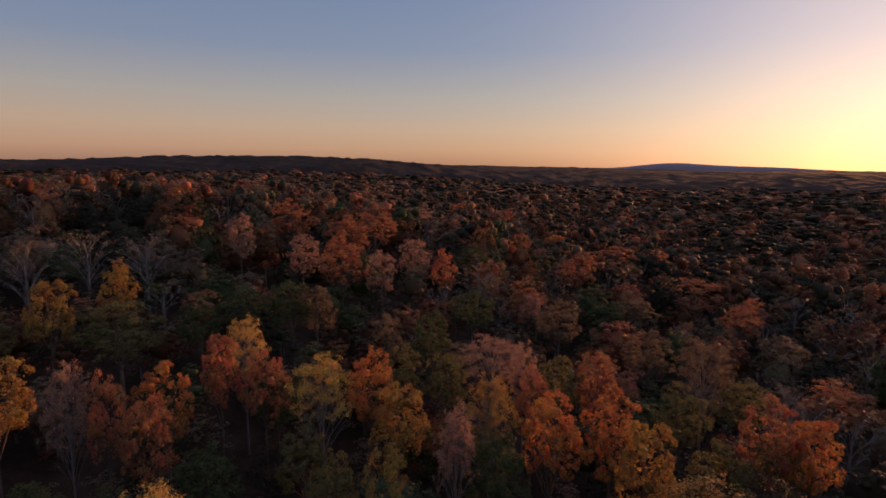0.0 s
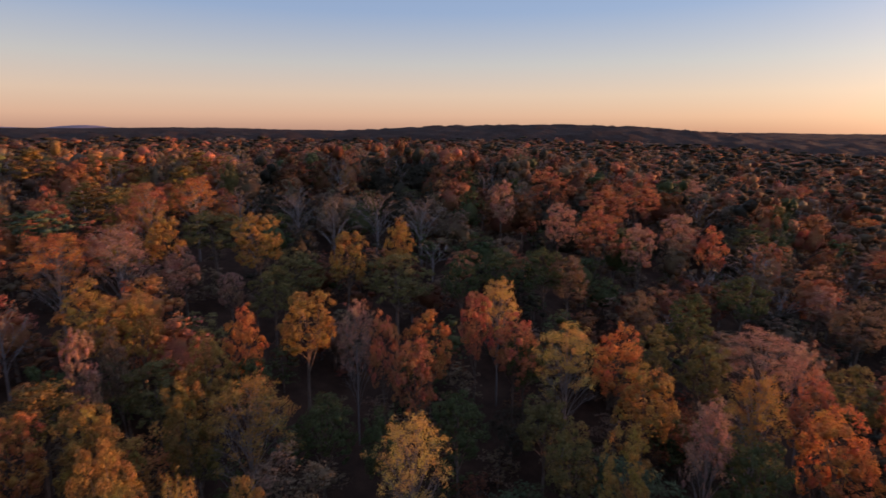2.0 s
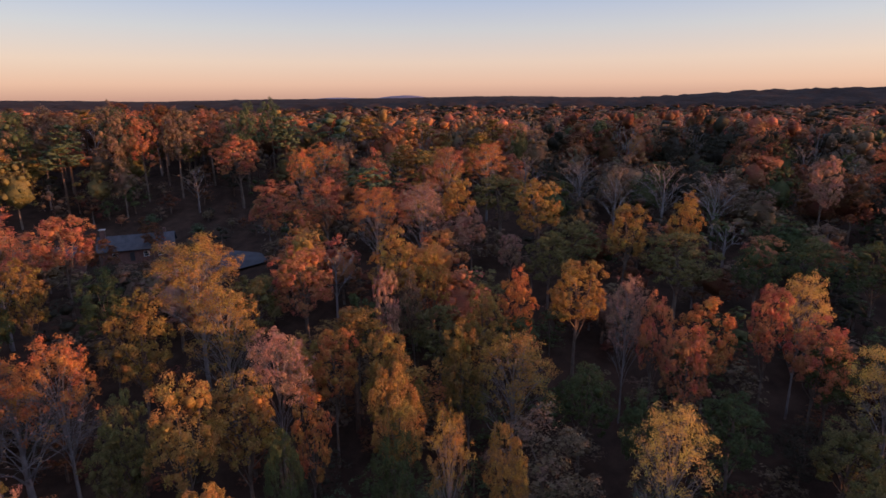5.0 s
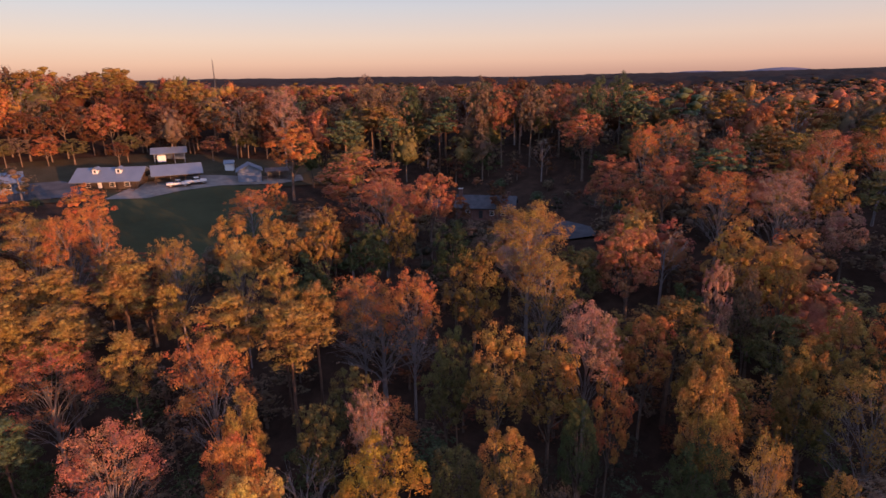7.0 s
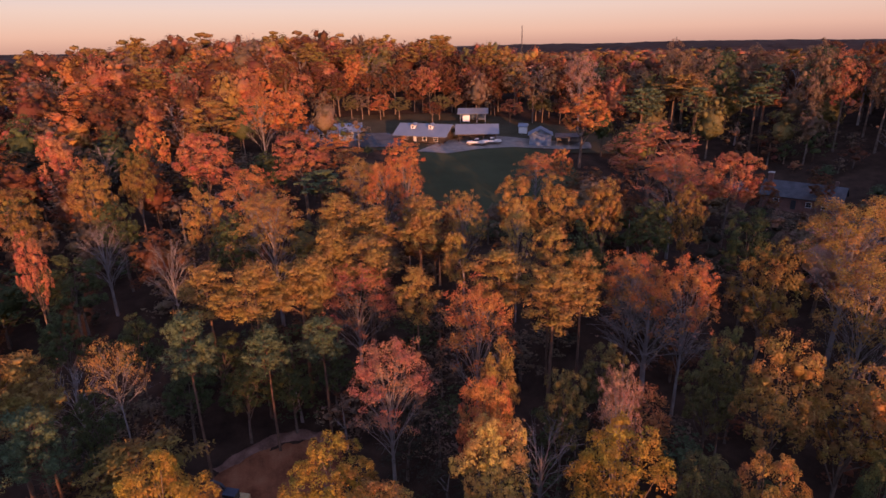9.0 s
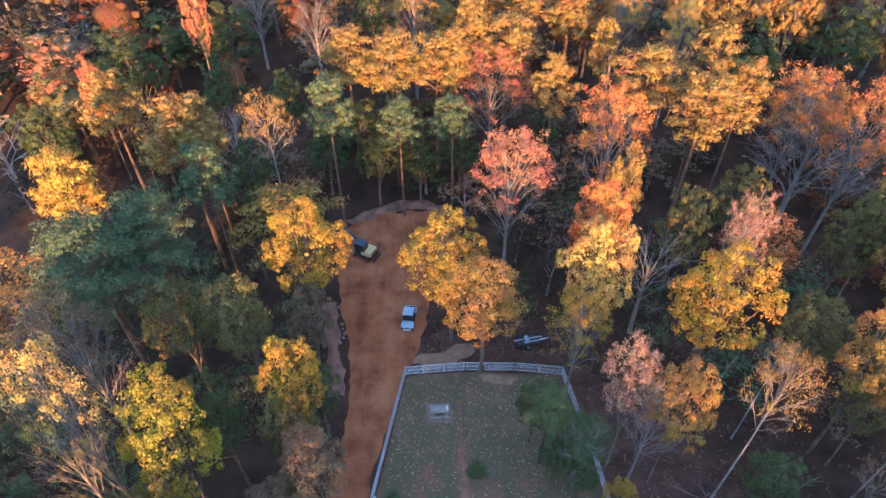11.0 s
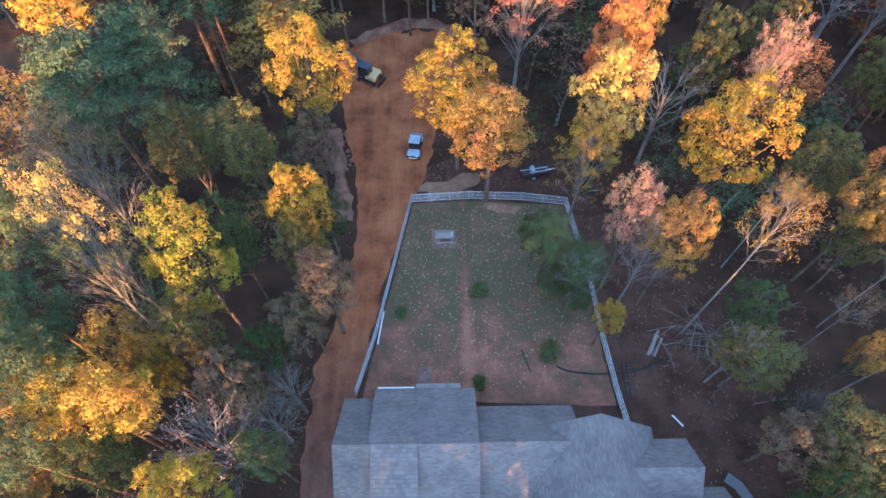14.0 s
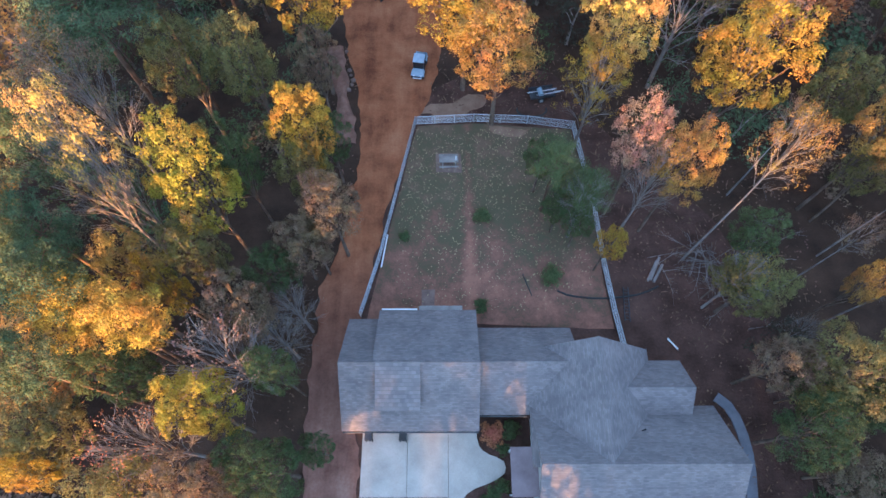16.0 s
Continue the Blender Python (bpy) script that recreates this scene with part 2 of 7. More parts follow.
def leaves(soup, rng, centres, sizes, count, leaf, slot=0, flat=0.0, shell=0.5, squash=0.75, narrow=0.62, lean=None):
    """Leaf sprays in clumps: three-cornered blades, mostly near each clump's outside."""
    c = np.repeat(np.asarray(centres, float), count, axis=0)
    s = np.repeat(np.asarray(sizes, float), count)
    k = len(c)
    d = rng.normal(size=(k, 3))
    d /= np.linalg.norm(d, axis=1)[:, None] + 1e-9
    if lean is not None:
        d = d + np.repeat(lean, count, axis=0) * 0.6
        d /= np.linalg.norm(d, axis=1)[:, None] + 1e-9
    rad = s * (1 - shell * rng.random(k) ** 1.5)
    p = c + d * rad[:, None] * (1, 1, squash)
    nrm = d + rng.normal(size=(k, 3)) * 0.34 + np.array((0, 0, 0.15 + flat))
    nrm /= np.linalg.norm(nrm, axis=1)[:, None]
    a = np.cross(nrm, rng.normal(size=(k, 3)))
    a /= np.linalg.norm(a, axis=1)[:, None] + 1e-9
    b = np.cross(nrm, a)
    w = (leaf * (0.6 + 0.8 * rng.random(k)))[:, None]
    q = np.stack([p - a * w, p + a * w * 0.75 + b * w * narrow, p + a * w * 0.75 - b * w * narrow + nrm * w * 0.2], axis=1)
    soup.add(q.reshape(-1, 3), np.arange(3 * k).reshape(-1, 3), slot)


# ---- trees: all shapes 20 m high with a crown radius of 4 m, scaled where planted ----


def bough(soup, rng, start, end, r0, sides=5, slot=0, sag=0.0):
    start, end = np.asarray(start, float), np.asarray(end, float)
    mid = (start + end) / 2 + rng.normal(size=3) * 0.07 * np.linalg.norm(end - start) + (0, 0, sag)
    tube(soup, [start, mid, end], [r0, r0 * 0.6, r0 * 0.18], sides, slot)
    return mid


def crown_points(rng, count, low, high, radius, top_heavy=0.0):
    """Clump centres spread over an uneven egg."""
    pts = []
    lobes = rng.normal(size=(5, 3))
    lobes /= np.linalg.norm(lobes, axis=1)[:, None]
    for i in range(count):
        u = 1 - 2 * (i + 0.5) / count
        u = max(-1, min(1, u + top_heavy * (1 - u)))
        a = i * 2.39996 + rng.random() * 0.5
        h = math.sqrt(max(0, 1 - u * u))
        d = np.array((h * math.cos(a), h * math.sin(a), u))
        k = 0.72 + 0.30 * max(0, float((lobes @ d).max())) ** 2 + rng.normal() * 0.07
        pts.append((d[0] * radius * k, d[1] * radius * k, (low + high) / 2 + d[2] * (high - low) / 2 * k))
    return np.array(pts)


def twelve():
    """The corners and faces of a small twenty-sided body, for the shaded inside of a bough."""
    bm = bmesh.new()
    bmesh.ops.create_icosphere(bm, subdivisions=1, radius=1.0)
    v = np.array([p.co[:] for p in bm.verts])
    f = np.array([[p.index for p in q.verts] for q in bm.faces])
    bm.free()
    return v, f


ICO, ICO_FACES = twelve()


def billow(crown, rng, centre, r, core, squash=0.85):
    """The shaded inside of a clump."""
    crown.add(ICO * (1 + 0.22 * rng.normal(size=(12, 1))) * r * core * np.array((1, 1, squash)) + centre, ICO_FACES)


def dome_heads(rng, lobes, low, high, reach=3.9):
    """Middles and sizes of the billows that make up one closed, uneven dome."""
    centre = low + 0.44 * (high - low)
    up, down = high - centre, centre - low
    swell = rng.normal(size=(4, 3))
    swell /= np.linalg.norm(swell, axis=1)[:, None]
    heads, size = [], []
    for i in range(lobes):
        u = 1 - 1.72 * (i + 0.5) / lobes
        a = i * 2.39996 + rng.random() * 0.7
        h = math.sqrt(max(0, 1 - u * u))
        d = np.array((h * math.cos(a), h * math.sin(a), u))
        k = 0.72 + 0.33 * max(0, float((swell @ d).max())) ** 2 + rng.normal() * 0.08
        r = reach * (0.27 + 0.21 * rng.random()) * (18 / lobes) ** 0.36
        heads.append((d * (reach - 0.8 * r, reach - 0.8 * r, (up if u > 0 else down) - 0.8 * r)) * k + (0, 0, centre))
        size.append(r)
    return np.array(heads), np.array(size), centre


def broadleaf(seed, lobes, clumps, per, leaf, low=6.8, high=19.9, limbs=9, sides=6, core=0.7, tight=1.0, fork=0.28, stout=0.11, heart=True, inner=0, upright=1.0):
    """Trunk and crown meshes of a broadleaf tree: a closed uneven dome of rounded billows, each set with leaf clumps.
    fork: how high up the stem the limbs begin. upright: how much taller than wide each billow is."""
    rng = np.random.default_rng(seed)
    wood, crown = Soup(), Soup()
    lean = rng.normal(size=2) * 0.5
    spine = [(lean[0] * f * f, lean[1] * f * f, 17.0 * f - 0.3) for f in (0, 0.25, 0.5, 0.75, 1)]
    tube(wood, spine, [0.27, 0.21, 0.16, 0.10, 0.02], sides)
    heads, size, centre = dome_heads(rng, lobes, low, high)
    heads += (lean[0] * 0.6, lean[1] * 0.6, 0)
    middle = np.array((lean[0] * 0.5, lean[1] * 0.5, centre - 1.0))
    pts, out, ways = [], [], []
    for h, r in zip(heads, size):
        way = (h - middle) * (1, 1, 0.7)
        way /= np.linalg.norm(way) + 1e-6
        for k in range(clumps):
            d = rng.normal(size=3)
            d = d / np.linalg.norm(d) + way * 0.8
            d /= np.linalg.norm(d)
            pts.append(h + d * r * (0.62 + 0.36 * rng.random()) * (1, 1, 1.12 * upright))
            out.append(r * (0.30 + 0.20 * rng.random()) * tight)
            ways.append(0.6 * d + 0.55 * way)
    pts = np.array(pts)
    order = rng.permutation(lobes)
    for n in range(limbs):
        e = heads[order[n % lobes]] if n < lobes else pts[rng.integers(len(pts))]
        top = min(16.0, e[2] - 0.9)
        f = max(0.1, min(top, 17.0 * (fork + 0.15 * rng.random()) + 0.6 * max(0, top - 17.0 * fork) * rng.random()) / 17.0)
        s = np.array((lean[0] * f * f, lean[1] * f * f, 17.0 * f))
        bough(wood, rng, s, e, stout if n < lobes else stout * 0.55, 4)
    leaves(crown, rng, pts, np.array(out), per, leaf, shell=0.6, squash=upright, lean=np.array(ways))
    if inner:
        leaves(crown, rng, heads, size * 0.8, inner, leaf * 1.7, shell=0.8, squash=1.1)
        leaves(crown, rng, [middle + (0, 0, 1.0)], [2.6], inner * 2, leaf * 2.6, shell=0.8, squash=0.3 * (high - low) / 2.6)
    if core:
        for h, r in zip(heads, size):
            billow(crown, rng, h, r, core, 1.05 * upright)
        if heart:
            billow(crown, rng, middle + (0, 0, 1.0), 2.6, 1.0, 0.3 * (high - low) / 2.6)
    return wood, crown


def fan_tree(seed, limbs, twigs, per, leaf, sides=6, dome=11.0, clump=0.5, bareness=0.0, twig=0.02, base=4.5, span=7.5, limb=0.06):
    """A pale tree of many fine limbs that rise and fan out of one stem, with leaves left on the outer dome.
    bareness: how much of the dome has lost its leaves, from the foot up."""
    rng = np.random.default_rng(seed)
    wood, crown = Soup(), Soup()
    tube(wood, [(0, 0, -0.3), (0.06, 0.04, 5), (0.0, 0.1, 11), (0.1, 0.0, 16)], [0.26, 0.20, 0.12, 0.03], sides)
    tips, low_ends = [], dome - 2.2
    for n in range(limbs):
        u = -0.15 + 1.1 * ((n + 0.5) / limbs)
        a = n * 2.39996 + rng.random() * 0.6
        h = math.sqrt(max(0.02, 1 - min(1, u) ** 2)) * (0.85 + 0.2 * rng.random())
        e = np.array((3.7 * h * math.cos(a), 3.7 * h * math.sin(a), dome + (19.3 - dome) * u))
        z = base + span * (n / limbs) + rng.random()
        s = np.array((0, 0, min(z, e[2] - 2.0)))
        way = [s + (e - s) * (g ** 1.25, g ** 1.25, g ** 0.8) + (rng.normal(size=3) * 0.12 if 0 < g < 1 else 0) for g in (0, 0.33, 0.66, 1)]
        tube(wood, way, [limb, limb * 0.7, limb * 0.43, limb * 0.17], 4 if sides > 4 else 3)
        for k in range(twigs):
            g = 0.4 + 0.55 * rng.random()
            p = s + (e - s) * (g ** 1.25, g ** 1.25, g ** 0.8)
            spread = e * (1, 1, 0) * (0.12 * rng.random()) + rng.normal(size=3) * (0.75, 0.75, 0.4)
            q = e + spread + (0, 0, 0.2 + 0.5 * rng.random()) - (e - p) * 0.35 * rng.random()
            tube(wood, [p, (p + q) / 2 + rng.normal(size=3) * 0.12 - (q - p) * (0.06, 0.06, -0.03), q], [twig, twig * 0.75, twig * 0.35], 3)
            if u > -0.1 + 1.1 * bareness * rng.random():
                tips.append(q)
    if tips and per:
        tips = np.array(tips)
        out = tips - (0, 0, dome - 1.5)
        out /= np.linalg.norm(out, axis=1)[:, None]
        leaves(crown, rng, tips, np.full(len(tips), clump), per, leaf, shell=0.85, squash=0.8, lean=out)
    return wood, crown


def pine(seed, whorls, tufts, per, leaf, low=13.2, sides=6, boughs=5, core=0.75):
    """A tall bare-stemmed pine with broad billowing plates of needle tufts on whorled boughs."""
    rng = np.random.default_rng(seed)
    wood, crown = Soup(), Soup()
    tube(wood, [(0, 0, -0.3), (0.1, 0, 7), (0.05, 0.1, 14), (0, 0, 19.2)], [0.27, 0.21, 0.14, 0.03], sides)
    pts, sz, ways = [], [], []
    for i in range(whorls):
        f = i / (whorls - 1)
        z = low + (18.0 - low) * f
        reach = 4.3 * (1 - 0.62 * f ** 2.2) * (0.62 + 0.38 * min(1, 3 * f + 0.2))
        count = boughs if f < 0.7 else boughs - 1
        a = rng.random() * 6.28
        for j in range(count):
            a += 6.28 / count + rng.normal() * 0.3
            r = reach * (0.55 + 0.5 * rng.random())
            e = np.array((r * math.cos(a), r * math.sin(a), z + 0.3 + 1.0 * rng.random()))
            bough(wood, rng, (0, 0, z - 0.4), e, 0.06, 3)
            for k in range(tufts):
                g = 0.4 + 0.6 * (k + 1) / tufts
                p = e * (g, g, 1) + rng.normal(size=3) * (0.45, 0.45, 0.18) - (0, 0, 0.35 * (1 - g))
                pts.append(p)
                sz.append((0.62 + 0.34 * rng.random()) * (5 / (tufts + 1)) ** 0.4)
                ways.append((0.35 * p[0] / 4, 0.35 * p[1] / 4, 0.7))
    for k in range(4):
        pts.append(np.array((0.7 * math.cos(k * 1.57), 0.7 * math.sin(k * 1.57), 18.6 + 0.5 * (k % 2))))
        sz.append(0.8)
        ways.append((0, 0, 0.8))
    if core:
        for p, r in zip(pts, sz):
            billow(crown, rng, p, r, core, 0.48)
    leaves(crown, rng, pts, sz, per, leaf, flat=0.1, squash=0.52, narrow=0.30, shell=0.45, lean=np.array(ways))
    return wood, crown


BOOK = {}


def shelve(kind, detail, soups, bark, leaf):
    wood, crown = soups
    BOOK.setdefault((kind, detail), []).append(
        (wood.mesh(kind + "_trunk", [bark], True), crown.mesh(kind + "_crown", [leaf]) if crown.v else None, wood, crown))


for seed in range(4):
    shelve("oak", 3, broadleaf(seed, 20, 11, 68, 0.084, tight=0.86, low=8.6, limbs=20, core=0, inner=60), BARK, LEAF)
    shelve("oak", 2, broadleaf(seed + 5, 18, 9, 52, 0.110, tight=0.86, low=8.6, limbs=14, core=0.3, heart=False, inner=30), BARK, LEAF)
    shelve("oak", 1, broadleaf(seed + 10, 16, 8, 34, 0.153, tight=0.9, low=8.0, limbs=7, sides=5, core=0.35, inner=12, heart=False), BARK, LEAF)
    shelve("oak", 0, broadleaf(seed + 110, 15, 7, 24, 0.205, limbs=4, sides=4, core=0.4, inner=4, heart=False), BARK, LEAF)
    shelve("tall", 1, broadleaf(seed + 90, 13, 8, 30, 0.18, low=7.5, limbs=10, sides=5, core=0.35, inner=10, fork=0.5, heart=False), BARK, LEAF)
    shelve("pine", 3, pine(seed + 15, 7, 5, 84, 0.115, boughs=6, core=0), PINE_BARK, NEEDLE)
    shelve("pine", 2, pine(seed + 20, 7, 4, 52, 0.135, boughs=6, core=0.4), PINE_BARK, NEEDLE)
    shelve("pine", 1, pine(seed + 30, 6, 3, 26, 0.25, sides=5, core=0.55), PINE_BARK, NEEDLE)
    shelve("poplar", 3, fan_tree(seed + 35, 26, 14, 30, 0.085, clump=0.62, twig=0.015, bareness=0.55), PALE_BARK, LEAF)
    shelve("poplar", 2, fan_tree(seed + 40, 26, 13, 42, 0.095, clump=0.66, twig=0.018, bareness=0.5), PALE_BARK, LEAF)
    shelve("poplar", 1, fan_tree(seed + 50, 20, 11, 32, 0.132, sides=4, clump=0.78, twig=0.026, bareness=0.45), PALE_BARK, LEAF)
    shelve("bare", 3, fan_tree(seed + 55, 26, 16, 3, 0.085, bareness=0.9), PALE_BARK, LEAF)
    shelve("bare", 2, fan_tree(seed + 60, 22, 12, 3, 0.12, bareness=0.9, twig=0.026), PALE_BARK, LEAF)
    shelve("bare", 1, fan_tree(seed + 70, 16, 8, 2, 0.22, sides=4, bareness=0.8, twig=0.035), PALE_BARK, LEAF)
    shelve("pole", 3, fan_tree(seed + 75, 16, 14, 18, 0.085, bareness=0.5, clump=0.6, dome=15.0, base=11.5, span=4.5, limb=0.036, twig=0.013), PALE_BARK, LEAF)
    shelve("shrub", 3, broadleaf(seed + 80, 8, 8, 16, 0.30, low=1, limbs=6, core=0, inner=30), BARK, LEAF)

LABELS = {
    "oak": ("broadleaf_tree", "tree", "broadleaf tree with a dense {} autumn crown"),
    "tall": ("forest_tree", "tree", "tall bare-stemmed forest tree with a high {} crown"),
    "pine": ("pine_tree", "pine tree", "tall pine with a bare stem and {} needle boughs"),
    "poplar": ("thinning_tree", "tree", "pale-limbed tree with thinning {} autumn leaves"),
    "pole": ("slender_tree", "tree", "slender tree with a long bare stem and {} leaves"),
    "shrub": ("shrub", "shrub", "low rounded shrub with {} leaves on the ground"),
    "bare": ("bare_tree", "bare tree", "nearly bare grey tree with a few {} leaves"),
}
PLANTED = []


def ground_height(x, y):
    """The lie of the land: a level floor round the house in a wide bowl of wooded slopes, a hill with a lawn to the north, a low crest to the east."""
    r = math.hypot(x, y)
    f = max(0.0, r - 62) / 48
    f = 1 - math.exp(-f * f / (f + 0.35)) if f > 0 else 0.0
    yaw = abs(math.degrees(math.atan2(x, y)))
    side = min(1, max(0, (yaw - 108) / 52))
    side = side * side * (3 - 2 * side)
    drop = min(1, max(0, (r - 30) / 110)) * (1 - min(1, max(0, (r - 300) / 500)))
    bowl = 18.5 * f * (1 - side) + (1.5 - 7.5 * min(1, max(0, (yaw - 138) / 26))) * drop * drop * (3 - 2 * drop) * side
    hill = 14 * math.exp(-((x - 25) / 150) ** 2 - ((y - 300) / 100) ** 2) * f + 6 * math.exp(-((x + 50) / 110) ** 2 - ((y - 330) / 90) ** 2) * f
    roll = 3 * math.sin(x / 140 + 1.3) * math.sin(y / 170 + 0.4) * f
    far = min(1, max(0, (r - 500) / 3200))
    a = math.atan2(y, x)
    ridge = far * (16 + 6 * math.sin(a * 7 + 0.6) + 3 * math.sin(a * 17)) + 25 * math.exp(-((x - 1150) / 330) ** 2 - ((y + 620) / 420) ** 2)
    east = math.degrees(math.atan2(x, y))
    east = min(1, max(0, (east - 38) / 16)) * min(1, max(0, (150 - east) / 40))
    dip = min(1, max(0, (r - 285) / 110)) * (1 - min(1, max(0, (r - 700) / 300)))
    crest = east * (6.5 * math.exp(-((r - 235) / 62) ** 2) - 8 * dip * dip * (3 - 2 * dip))
    hollow = -6.0 * math.exp(-((x - 114) / 38) ** 2 - ((y - 96) / 34) ** 2)
    return bowl + hill + roll + ridge + hollow + crest


def plant(kind, x, y, height, radius, colour=GREEN, detail=None, turn=None):
    """One tree as a thing of its own: an Empty with its trunk and its crown."""
    name, category, words = LABELS[kind]
    if detail is None:
        r = math.hypot(x, y)
        detail = 1 if kind == "tall" else 3 if r < 50 or kind in ("shrub", "pole") else 2 if r < 125 else 0 if kind == "oak" and r > 185 else 1
    shapes = BOOK[(kind, detail)]
    i = len(PLANTED)
    trunk_mesh, crown_mesh, _, _ = shapes[i % len(shapes)]
    root = new(name)
    s = radius / 4.0
    a = (i * 137.5) if turn is None else turn
    root.matrix_world = pose(x, y, ground_height(x, y), 0, 0, a) @ Matrix.Diagonal((s, s, height / 20.0, 1))
    tagged(root, words.format(NAMES[PALETTE.index(colour)]), category, "woodland trees")
    t = new("trunk", trunk_mesh)
    t.parent = root
    if crown_mesh:
        c = new("crown", crown_mesh)
        c.parent = root
        c.color = (*colour, 1)
    PLANTED.append((x, y, radius))
    return root


# ---- ground ----


def ring_sheet(name, radii, steps, height, mat):
    soup = Soup()
    pts = [(0, 0, height(0, 0))]
    for r in radii:
        for j in range(steps):
            a = 2 * math.pi * j / steps
            pts.append((r * math.cos(a), r * math.sin(a), height(r * math.cos(a), r * math.sin(a))))
    soup.add(pts, [(0, 1 + j, 1 + (j + 1) % steps) for j in range(steps)])
    quads = []
    for i in range(len(radii) - 1):
        for j in range(steps):
            k = (j + 1) % steps
            quads.append((1 + i * steps + j, 1 + (i + 1) * steps + j, 1 + (i + 1) * steps + k, 1 + i * steps + k))
    soup.f.append(np.array(quads))
    soup.m.append(np.zeros(len(quads), dtype=np.int32))
    return new(name, soup.mesh(name, [mat], True))


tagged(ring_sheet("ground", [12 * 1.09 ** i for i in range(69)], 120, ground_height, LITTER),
       "woodland floor of fallen leaves and red soil, toned dark for shade", "ground", kind="structure")


def on_clearing(x, y, pad=0.0):
    """True where no tree stands: the yard, the clay track, the far lawn and the far yards."""
    if -9.5 - pad < x < 22 + pad and -14 - pad < y < 14 + pad:
        return True
    if -6.5 - pad < x < 14.5 + pad and 13 < y < 36 + pad:
        return True
    if -12 - pad < x < -5 + pad and -20 < y < 37:
        return True
    if ((x + 4.5) / (8.5 + pad)) ** 2 + ((y - 52) / (14 + pad)) ** 2 < 1:
        return True
    if ((x - 31) / (8 + pad)) ** 2 + ((y - 19) / (7 + pad)) ** 2 < 1:
        return True
    if ((x - 52) / (34 + pad)) ** 2 + ((y - 132) / (36 + pad)) ** 2 < 1 and y > 104:
        return True
    if 4 - pad < x < 98 + pad and 180 - 0.42 * x - pad < y < 206 - 0.3 * x + pad:
        return True
    if ((x - 115) / (8 + pad)) ** 2 + ((y - 72) / (8 + pad)) ** 2 < 1:
        return True
    if ((x - 111) / (17 + pad)) ** 2 + ((y - 100) / (13 + pad)) ** 2 < 1:
        return True
    return False


# ---- building helpers ----
FAR_GRASS = surface("far_lawn", (0.040, 0.042, 0.020), (0.075, 0.078, 0.038), 0.06, 0.95, 2.5, 0.6, 0.06)
SAND = surface("pale_sandy_soil", (0.15, 0.088, 0.060), (0.29, 0.19, 0.13), 0.6, 0.95, 8, 0.5, 0.03)
GRAVEL = surface("grey_gravel", (0.15, 0.13, 0.115), (0.33, 0.285, 0.25), 0.5, 0.95, 12, 0.7, 0.03)
SIDING = surface("cream_siding", (0.40, 0.385, 0.36), (0.54, 0.52, 0.48), 0.6, 0.7, 5, 0.2, 0.01)
BRICKWORK = surface("dark_red_brickwork", (0.09, 0.045, 0.035), (0.24, 0.12, 0.09), 0.9, 0.85, 8, 0.4, 0.01)
TRIM = surface("white_trim_paint", (0.66, 0.66, 0.64), (0.82, 0.82, 0.80), 1.0, 0.5, 8, 0.1, 0.005)
METAL_ROOF = surface("pale_metal_roofing", (0.15, 0.19, 0.25), (0.22, 0.27, 0.34), 0.3, 0.45, 3, 0.15, 0.02, 0.3)
BROWN_METAL = surface("brown_metal_roofing", (0.14, 0.10, 0.10), (0.24, 0.18, 0.18), 0.8, 0.45, 6, 0.15, 0.01, 0.3)
GALVANISED = surface("galvanised_steel", (0.45, 0.47, 0.50), (0.66, 0.68, 0.71), 2.0, 0.4, 14, 0.2, 0.005, 0.7)
WHITE_PAINT = surface("white_enamel", (0.62, 0.63, 0.64), (0.80, 0.80, 0.80), 1.2, 0.3, 10, 0.05, 0.002)
BLUE_PAINT = surface("blue_grey_enamel", (0.22, 0.30, 0.38), (0.36, 0.45, 0.54), 1.5, 0.32, 10, 0.08, 0.003)
TAN_PAINT = surface("tan_machine_paint", (0.50, 0.36, 0.17), (0.66, 0.50, 0.27), 1.5, 0.45, 10, 0.1, 0.004)
DARK_STEEL = surface("dark_steel", (0.03, 0.032, 0.036), (0.10, 0.10, 0.11), 1.5, 0.5, 12, 0.2, 0.005, 0.5)
RUBBER = surface("black_rubber", (0.012, 0.012, 0.013), (0.045, 0.044, 0.043), 2.0, 0.8, 20, 0.3, 0.006)
BLACK_PLASTIC = surface("black_plastic", (0.014, 0.015, 0.016), (0.05, 0.052, 0.055), 1.5, 0.55, 12, 0.1, 0.003)
# shade on the farm walls painted in: blue on pale siding, darker logs
SHADED_SIDING = surface("shade_blue_siding", (0.13, 0.17, 0.23), (0.22, 0.27, 0.34), 0.6, 0.8, 5, 0.2, 0.01)
SHADED_LOG = surface("shade_dark_log", (0.028, 0.021, 0.017), (0.085, 0.062, 0.048), 0.8, 0.85, 6, 0.4, 0.02)
OLD_WOOD = surface("weathered_grey_wood", (0.14, 0.125, 0.115), (0.34, 0.31, 0.285), 1.2, 0.85, 16, 0.4, 0.006)
STONE = surface("field_stone", (0.11, 0.075, 0.062), (0.26, 0.18, 0.15), 1.2, 0.9, 9, 0.5, 0.02)
GLASS, gn, gl, gb = material("window_glass")
gb.inputs["Base Color"].default_value = (0.02, 0.025, 0.03, 1)
gb.inputs["Roughness"].default_value = 0.06
gb.inputs["Specular IOR Level"].default_value = 0.8


